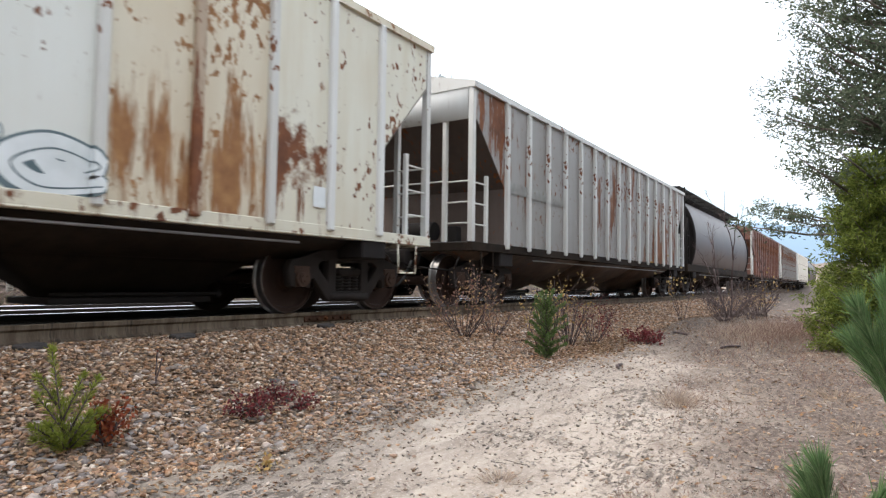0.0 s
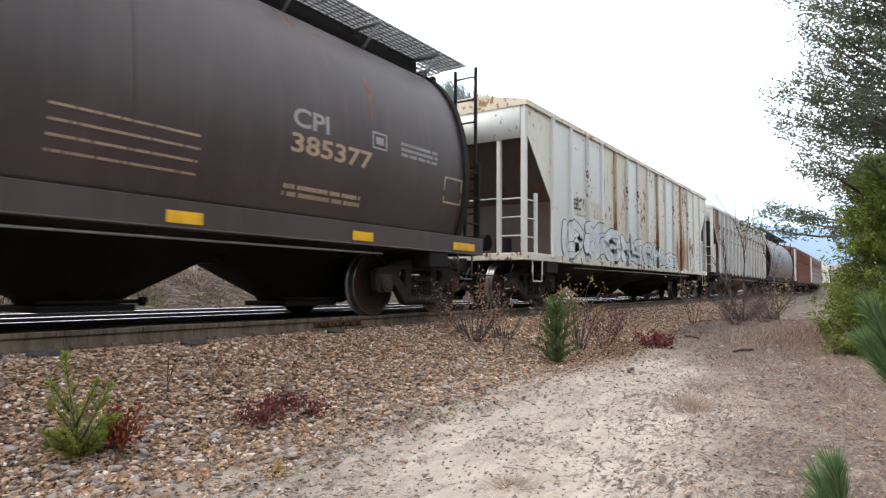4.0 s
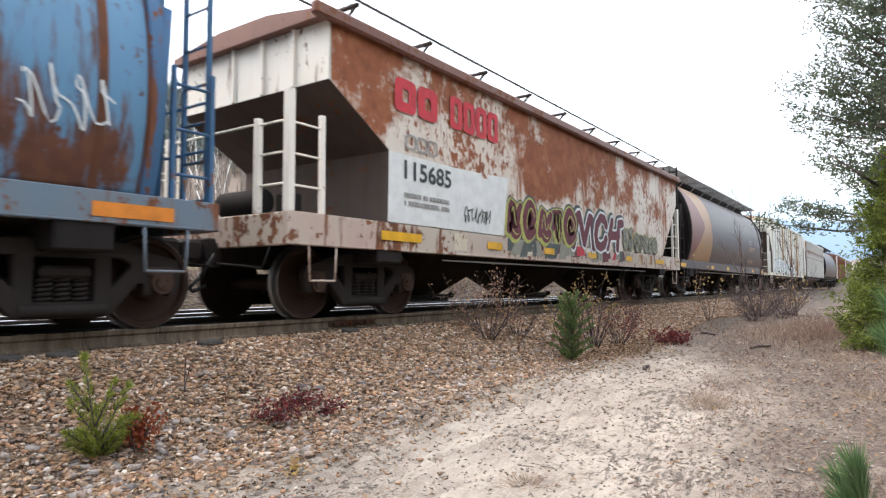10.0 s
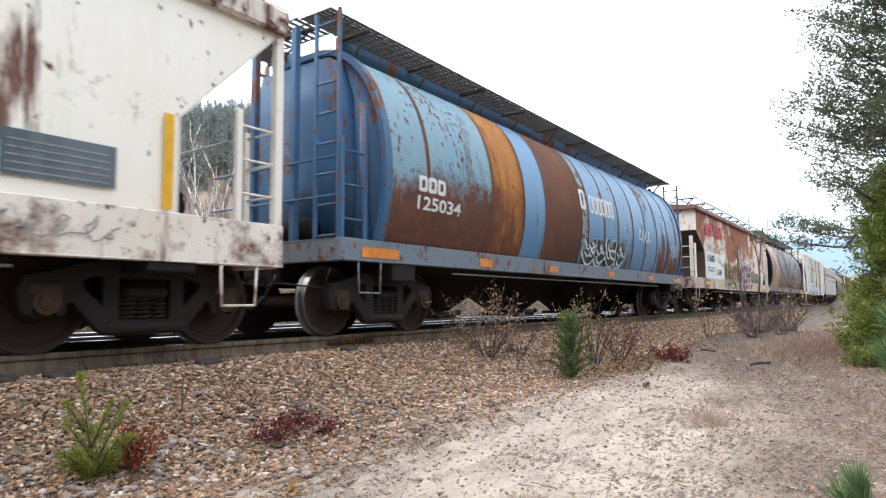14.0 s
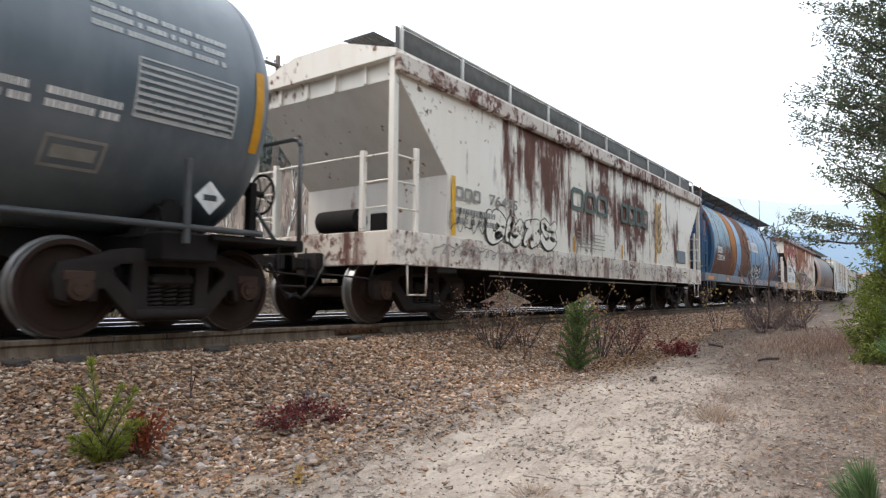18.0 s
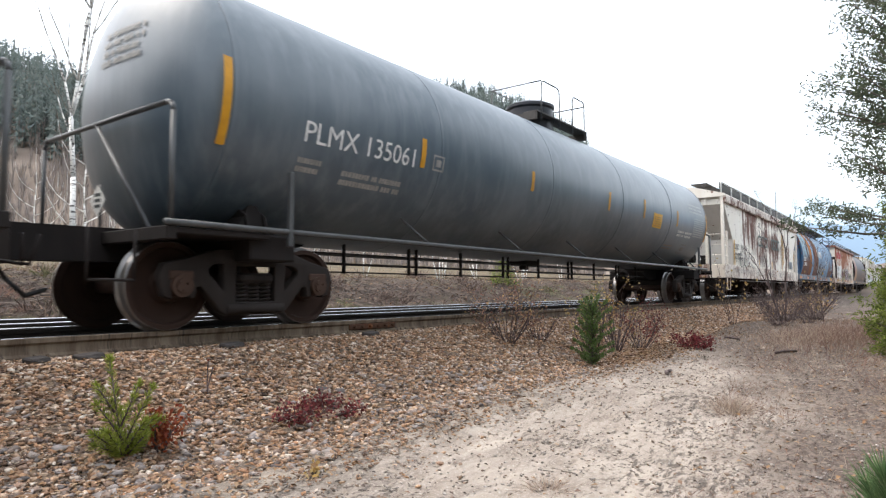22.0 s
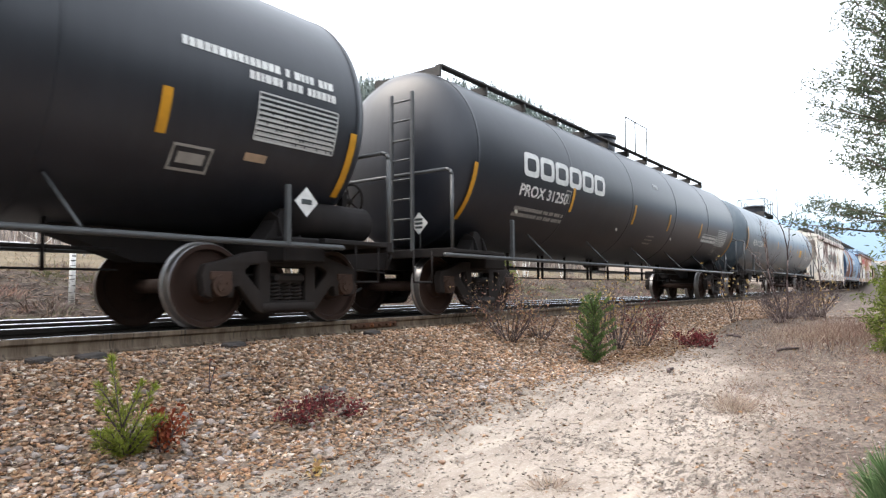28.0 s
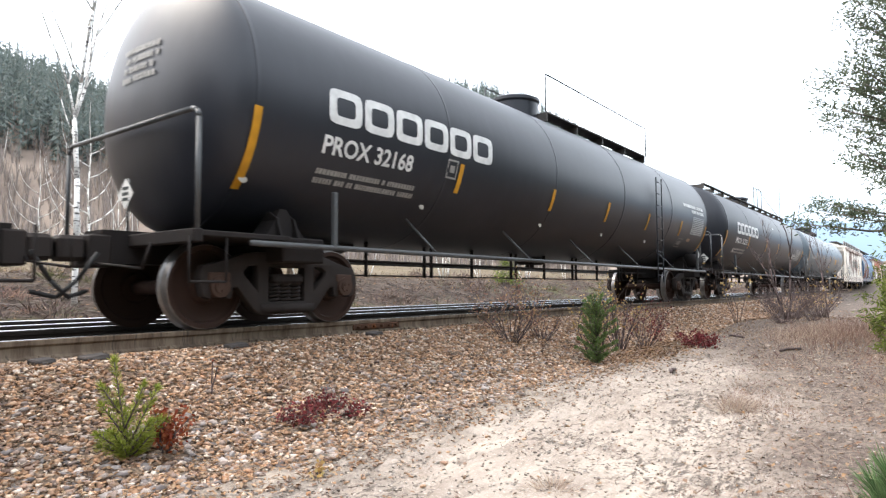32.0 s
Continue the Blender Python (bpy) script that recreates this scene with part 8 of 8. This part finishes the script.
grass_patch("field_grass", bx, by, RNG.uniform(0.10, 0.34, n), RNG.uniform(0.010, 0.022, n) * (1 + bx / 60), 0.6, M["weed"], "dry yellow grass of the far field", "grass")

for k, (x, y, h, stems, seed) in enumerate(((6.5, 15.7, 7.5, 1, 1), (27.5, 58.0, 10.0, 2, 6), (12.0, 17.5, 4.5, 2, 7), (15.5, 18.5, 5.0, 3, 8), (16.4, 18.3, 4.2, 1, 9), (20.0, 19.5, 5.0, 2, 10), (23.5, 18.0, 5.0, 2, 11), (27.0, 20.5, 5.0, 3, 12), (31.0, 21.0, 5.5, 3, 13), (34.0, 19.5, 5.0, 2, 14), (38.0, 22.0, 5.5, 3, 15), (42.0, 21.0, 5.0, 2, 16), (38.0, 56.0, 10.0, 2, 18))):
    bare_tree("birch_tree", "leafless white-barked birch tree", x, y, h, 0.07 if y < 16 else 0.05 if h > 7 else 0.03, M["birch"], 100 + seed, 2, (0, 0), stems, 0.4)
conifer("fir_tree", "small green fir on the brush bank", 7.45, 15.6, 0.72, 0.36, 9, 6, M["dull_green"], 61, 0.12, 0.03, 8, 0.05, step=0.12)
conifer("pine_tree", "young pine with yellowing needles", 13.4, 19.2, 1.7, 1.15, 7, 5, M["dull_green"], 62, 0.14, 0.025, 9, 0.35, 0.1, 0.2, step=0.2)
conifer("fir_tree", "small green fir on the brush bank", 27.5, 17.0, 1.4, 0.8, 10, 6, M["spruce_green"], 63, 0.12, 0.03, 8, 0.05, step=0.14)



def candelabra_birch(x, y, h, seed):
    """A birch whose limbs bend outwards from the trunk and then rise."""
    rng = random.Random(seed)
    ob = tagged(new("birch_tree"), "leafless white birch with upswept limbs", "tree")
    ob.location = (x, y, gz(x, y) - 0.05)
    bm = bmesh.new()
    trunk = [Vector((0.10 * math.sin(k * 1.3), 0.1 * math.cos(k), h * k / 9)) for k in range(10)]
    for k, (p, q) in enumerate(zip(trunk, trunk[1:])):
        tube(bm, p, q, 0.085 * (1 - k / 10), 6, 0.085 * (1 - (k + 1) / 10))
    part("trunk", bm, M["birch"], ob)
    tips = []
    for k in range(9):
        u = 0.06 + 0.075 * k
        a = (k % 2) * math.pi + rng.uniform(-0.5, 0.5)
        L = h * (0.55 - 0.42 * u) * rng.uniform(0.85, 1.1)
        p = trunk[0].lerp(trunk[-1], u)
        bm = bmesh.new()
        for j in range(5):
            out = 0.85 * (1 - j / 5) ** 1.2
            q = p + Vector((math.cos(a) * out, math.sin(a) * out, 0.45 + 0.5 * j / 4)) * L / 4.2
            r = 0.058 * (1 - u * 0.6)
            tube(bm, p, q, r * (1 - j / 6), 5, r * (1 - (j + 1) / 6))
            p = q
            tips.append((p, Vector((math.cos(a) * 0.3, math.sin(a) * 0.3, 1))))
        part("limb", bm, M["birch"], ob)
    r = np.random.default_rng(seed)
    c = np.repeat(np.array([t[0] for t in tips]), 9, 0)
    d = np.repeat(np.array([t[1] for t in tips]), 9, 0) + r.normal(0, 0.55, (len(c), 3))
    v, f = blades(c, d, r.uniform(0.05, 0.13, len(c)) * h, np.full(len(c), 0.014), 0.0, r)
    arr("twig", v, f, M["brush"], ob)
    return ob


candelabra_birch(17.2, 40.0, 9.5, 5)
candelabra_birch(24.0, 66.0, 10.0, 6)

# a wooden utility pole behind the tracks
pole = tagged(new("utility_pole"), "weathered wooden utility pole with one crossarm", "utility pole")
pole.location = (17.1, 21.1, gz(17.1, 21.1) - 0.1)
bm = bmesh.new()
tube(bm, (0, 0, 0), (0, 0, 9.6), 0.14, 10, 0.10)
part("post", bm, M["bark"], pole)
bm = bmesh.new()
box(bm, -0.75, 0.75, -0.15, -0.04, 9.05, 9.17, 0.01)
arm = part("crossarm", bm, M["bark"], pole)
for x in (-0.65, -0.25, 0.25, 0.65):
    bm = bmesh.new()
    lathe(bm, [(9.16, 0.012), (9.24, 0.012), (9.25, 0.04), (9.33, 0.035), (9.35, 0.01)], 8, "z")
    bmesh.ops.translate(bm, verts=bm.verts[:], vec=(x, -0.095, 0))
    part("insulator", bm, M["grate"], arm)

# a low white shed in the field
shed = tagged(new("shed"), "low white shed in the dry field", "shed")
shed.location = (27.9, 88.0, gz(27.9, 88.0))
bm = bmesh.new()
box(bm, -3.2, 3.2, -2, 2, 0, 1.5, 0.03)
part("wall", bm, M["white_patch"], shed)
bm = bmesh.new()
extrude_x(bm, [(-2.2, 1.5), (2.2, 1.5), (0, 2.3)], -3.4, 3.4)
part("roof", bm, M["grate"], shed)
bm = bmesh.new()
box(bm, -0.5, 0.5, -2.06, -2.01, 0.05, 1.3)
part("door", bm, M["tank_grey"], shed)

# the wooded hill
HILL = [(-180, 13), (-60, 15), (0, 15.5), (18, 14.8), (22, 14.0), (26, 12.8), (32, 13.5), (46, 15.4), (56, 15.0), (60, 13.6), (64.5, 11.2), (67, 8.0), (70, 5.0), (74, 2.6), (80, 1.6), (110, 1.6), (125, 6), (140, 11), (180, 13)]


def hill_z(az, r):
    """Height of the valley sides, by heading from the eye and distance."""
    a, e = zip(*HILL)
    crest = np.tan(np.radians(np.interp(az, a, e))) * 330
    return 1.0 + crest * ease(85, 330, r) ** 1.0 * np.where(r > 330, 1 + (r - 330) / 900, 1.0)


nh = Nodes("forest_floor")
M["forest_floor"] = nh.done(nh.mix(nh.step(nh.noise(0.05, 6), 0.4, 0.6), (0.15, 0.12, 0.10), (0.23, 0.185, 0.15)), 0.95, 0, 0.1)
az = np.linspace(-180, 180, 181)
rr = np.array([75, 95, 120, 150, 180, 215, 250, 290, 330, 420])
A, R_ = np.meshgrid(az, rr)
Z = hill_z(A, R_) + 1.5 * np.sin(A * 0.9 + R_ * 0.05) * ease(85, 160, R_)
X, Y = R_ * np.sin(np.radians(A)), R_ * np.cos(np.radians(A))
Z[0] = -2
nn = len(az)
k = np.arange((len(rr) - 1) * (nn - 1))
a0 = (k // (nn - 1)) * nn + k % (nn - 1)
hill = arr("hillside", np.stack([X.ravel(), Y.ravel(), Z.ravel()], 1), np.stack([a0, a0 + 1, a0 + nn + 1, a0 + nn], 1), M["forest_floor"], smooth=True)
tagged(hill, "steep wooded hillsides round the valley", "hill", kind="structure")


def far_trees(name, n, az0, az1, r0, r1, h, material, label, seed, slim=0.17, bare=False):
    """Hundreds of distant trees as one mesh: ragged sprays round a stem each."""
    r = np.random.default_rng(seed)
    a = r.uniform(az0, az1, n)
    d = r0 + (r1 - r0) * r.random(n) ** 0.8
    hgt = r.uniform(0.6, 1.15, n) * h
    x, y = d * np.sin(np.radians(a)), d * np.cos(np.radians(a))
    z = hill_z(a, d) - 1
    per = 14 if bare else 34
    u = np.tile(np.linspace(0.12, 1.0, per), n) + r.normal(0, 0.02, n * per)
    hh, xx, yy, zz = (np.repeat(q, per) for q in (hgt, x, y, z))
    ang = r.uniform(0, math.tau, n * per)
    if bare:
        # thin forked stems that rise and spread
        lo = np.stack([xx, yy, zz + hh * u * 0.5], 1)
        way = np.stack([np.cos(ang) * 0.30, np.sin(ang) * 0.30, np.full(n * per, 1.0)], 1)
        tip = lo + way * (hh * r.uniform(0.3, 0.55, n * per))[:, None]
        wide = hh * 0.018
    else:
        # drooping sprays, shorter towards the top
        reach = hh * slim * np.clip(1.04 - u, 0.02, 1) ** 0.8 * r.uniform(0.5, 1.25, n * per)
        lo = np.stack([xx, yy, zz + hh * (u + 0.05)], 1)
        tip = lo + np.stack([np.cos(ang) * reach, np.sin(ang) * reach, -reach * r.uniform(0.1, 0.7, n * per)], 1)
        wide = hh * 0.055 * (1.15 - u)
    side = np.stack([-np.sin(ang), np.cos(ang), np.zeros(n * per)], 1) * wide[:, None]
    vs = [np.stack([lo - side * 0.6, lo + side * 0.6, tip], 1).reshape(-1, 3)] if bare else [np.stack([lo + (tip - lo) * 0.0 + np.array([0, 0, 0.5]), tip - side, tip + side], 1).reshape(-1, 3)]
    fs = [np.arange(n * per * 3).reshape(-1, 3)]
    o = n * per * 3
    stem = hgt * 0.012
    for q in range(3):
        aa = q * 2.094
        vs.append(np.stack([x + stem * math.cos(aa), y + stem * math.sin(aa), z], -1))
    vs.append(np.stack([x, y, z + hgt], -1))
    i = np.arange(n)[:, None]
    for q in range(3):
        fs.append(np.concatenate([i + q * n, i + (q + 1) % 3 * n, i + 3 * n], 1) + o)
    ob = arr(name, np.concatenate(vs), np.concatenate(fs), material)
    return tagged(ob, label, "forest", kind="stuff")


# distance haze is painted into these tree colours: paler, and bluer for conifers
M["far_conifer"] = scattered("hazed_conifers", (0.15, 0.185, 0.175), (0.19, 0.22, 0.205), (0.12, 0.155, 0.15), (0.21, 0.235, 0.205), grain=0.6, thin=0.35)
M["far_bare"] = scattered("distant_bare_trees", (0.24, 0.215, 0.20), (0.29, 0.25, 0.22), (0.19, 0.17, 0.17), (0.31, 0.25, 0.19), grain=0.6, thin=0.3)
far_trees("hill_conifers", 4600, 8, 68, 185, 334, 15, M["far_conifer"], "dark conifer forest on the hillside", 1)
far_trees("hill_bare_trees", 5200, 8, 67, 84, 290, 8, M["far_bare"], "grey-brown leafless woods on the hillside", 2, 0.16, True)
# out of view, also added to close off low sky behind the eye
far_trees("hill_conifers", 1500, 112, 350, 100, 330, 15, M["far_conifer"], "unseen conifer forest added on the opposite hillside", 3)


def fine_trunks(n, seed):
    """Pale thin trunks standing before the hill woods."""
    r = np.random.default_rng(seed)
    a = r.uniform(-5, 64, n)
    d = r.uniform(88, 190, n)
    x, y = d * np.sin(np.radians(a)), d * np.cos(np.radians(a))
    z = hill_z(a, d) - 0.5
    c = np.stack([x, y, z], -1)
    v, f = blades(c, up_ways(n, 0.05, r), r.uniform(6, 12, n), r.uniform(0.10, 0.2, n), 0.0, r)
    return tagged(arr("pale_trunks", v, f, M["birch"]), "pale birch trunks before the hill forest", "forest", kind="stuff")


fine_trunks(120, 5)

# unseen trees added behind the eye to keep low sky light off the train
def wood_row(n, seed):
    r = np.random.default_rng(seed)
    px2 = r.uniform(-70, 75, n)
    py2 = -9 - 34 * r.random(n)
    ok = (px2 < 2) | (py2 < -14 - 0.12 * px2)
    return px2[ok], py2[ok]


def wood(name, x, y, h, material, label, seed):
    r = np.random.default_rng(seed)
    n = len(x)
    hgt = r.uniform(0.7, 1.2, n) * h
    z = ground_z(x, y) - 0.2
    vs, fs, o, sides = [], [], 0, 7
    for lo, w, hi in ((0.06, 1.0, 0.40), (0.22, 0.86, 0.56), (0.40, 0.66, 0.74), (0.58, 0.46, 0.90), (0.76, 0.26, 1.02)):
        ang = np.linspace(0, math.tau, sides, endpoint=False)[None] + r.uniform(0, 6, (n, 1))
        rad = hgt[:, None] * 0.19 * w * r.uniform(0.6, 1.2, (n, sides))
        ring = np.stack([x[:, None] + rad * np.cos(ang), y[:, None] + rad * np.sin(ang), np.repeat((z + hgt * lo)[:, None], sides, 1)], -1)
        top = np.stack([x, y, z + hgt * hi], -1)[:, None]
        v = np.concatenate([ring, top], 1).reshape(-1, 3)
        b = (np.arange(n) * (sides + 1))[:, None]
        for q in range(sides):
            fs.append(np.concatenate([b + q, b + (q + 1) % sides, b + sides], 1) + o)
        vs.append(v)
        o += len(v)
    return tagged(arr(name, np.concatenate(vs), np.concatenate(fs), material), label, "forest", kind="stuff")


wx, wy = wood_row(330, 9)
wood("verge_woods", wx, wy, 14, M["far_conifer"], "unseen conifer woods added behind the eye to cut low sky light", 9)

# far ranges: self-lit backdrops with the distance haze painted into their colours
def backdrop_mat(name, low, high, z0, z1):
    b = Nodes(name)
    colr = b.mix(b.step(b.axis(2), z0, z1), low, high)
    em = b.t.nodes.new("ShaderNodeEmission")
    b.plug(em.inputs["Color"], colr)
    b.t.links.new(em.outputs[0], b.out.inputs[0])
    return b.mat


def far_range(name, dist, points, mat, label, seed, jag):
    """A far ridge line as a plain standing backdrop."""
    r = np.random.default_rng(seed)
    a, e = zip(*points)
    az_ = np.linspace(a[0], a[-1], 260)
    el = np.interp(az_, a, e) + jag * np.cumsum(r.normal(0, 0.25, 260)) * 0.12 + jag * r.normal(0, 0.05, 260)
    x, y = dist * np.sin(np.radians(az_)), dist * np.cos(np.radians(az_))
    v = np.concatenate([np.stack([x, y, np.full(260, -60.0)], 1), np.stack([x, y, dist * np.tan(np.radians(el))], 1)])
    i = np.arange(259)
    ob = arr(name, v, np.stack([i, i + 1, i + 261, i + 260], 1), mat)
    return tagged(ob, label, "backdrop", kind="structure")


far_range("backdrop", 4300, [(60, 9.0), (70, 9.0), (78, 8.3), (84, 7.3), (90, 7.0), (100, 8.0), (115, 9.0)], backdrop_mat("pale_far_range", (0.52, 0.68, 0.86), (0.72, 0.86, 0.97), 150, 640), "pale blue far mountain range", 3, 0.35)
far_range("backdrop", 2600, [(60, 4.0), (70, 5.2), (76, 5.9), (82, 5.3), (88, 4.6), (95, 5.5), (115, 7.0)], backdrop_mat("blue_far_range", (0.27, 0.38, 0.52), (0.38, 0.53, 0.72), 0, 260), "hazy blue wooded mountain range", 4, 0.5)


# ---- what moves: the train rolls past, and its wheels turn ----
ROLLED = [  # seconds, metres along the track
    (0, -59.051), (0.5, -56.703), (1, -54.370), (1.5, -52.030), (2, -49.675), (2.5, -47.333), (3, -45.025),
    (3.5, -42.728), (5.5, -33.519), (6, -31.211), (6.5, -28.920), (7, -26.631), (7.5, -24.357), (8, -22.101),
    (8.5, -19.862), (9, -17.637), (9.5, -15.418), (10, -13.206), (10.5, -10.999), (11, -8.799), (11.5, -6.605),
    (12, -4.417), (12.5, -2.201), (13, -0.000), (13.5, 2.198), (14, 4.370), (14.5, 6.533), (16.5, 15.209),
    (17, 17.383), (17.5, 19.563), (18, 21.747), (18.5, 23.937), (19, 26.052), (19.5, 28.162), (20, 30.302),
    (20.5, 32.409), (21, 34.475), (21.5, 36.519), (22, 38.557), (22.5, 40.565), (23, 42.610), (23.5, 44.620),
    (24, 46.581), (24.5, 48.519), (25, 50.427), (25.5, 52.313), (27.5, 59.867), (28, 61.757), (28.5, 63.658),
    (29, 65.545), (29.5, 67.448), (30, 69.372), (30.5, 71.291), (31, 73.197), (31.5, 75.077), (32, 76.938),
]


def rolled(t):
    """Metres that the train has gone along the track at t seconds, smooth between the known times."""
    ts = [a for a, _ in ROLLED]
    k = min(max(sum(a <= t for a in ts) - 1, 0), len(ts) - 2)
    (t0, s0), (t1, s1) = ROLLED[k], ROLLED[k + 1]
    lo, hi = ROLLED[max(k - 1, 0)], ROLLED[min(k + 2, len(ts) - 1)]
    m0, m1 = (s1 - lo[1]) / (t1 - lo[0]), (hi[1] - s0) / (hi[0] - t0)
    d = t1 - t0
    u = (t - t0) / d
    return ((2 * u**3 - 3 * u**2 + 1) * s0 + (u**3 - 2 * u**2 + u) * d * m0 + (3 * u**2 - 2 * u**3) * s1 + (u**3 - u**2) * d * m1)


def motions():
    times = [i * 0.5 for i in range(65)]
    fine = [i * 0.1 for i in range(321)]
    for car, x in CARS:
        walk(car, [(t, pose(x + rolled(t), Y_TRACK, 0)) for t in times])
    for wheelset, x in WHEELSETS:
        walk(wheelset, [(t, pose(x, 0, 0.457, 0, math.degrees(rolled(t) / 0.457), 0)) for t in fine])


motions()
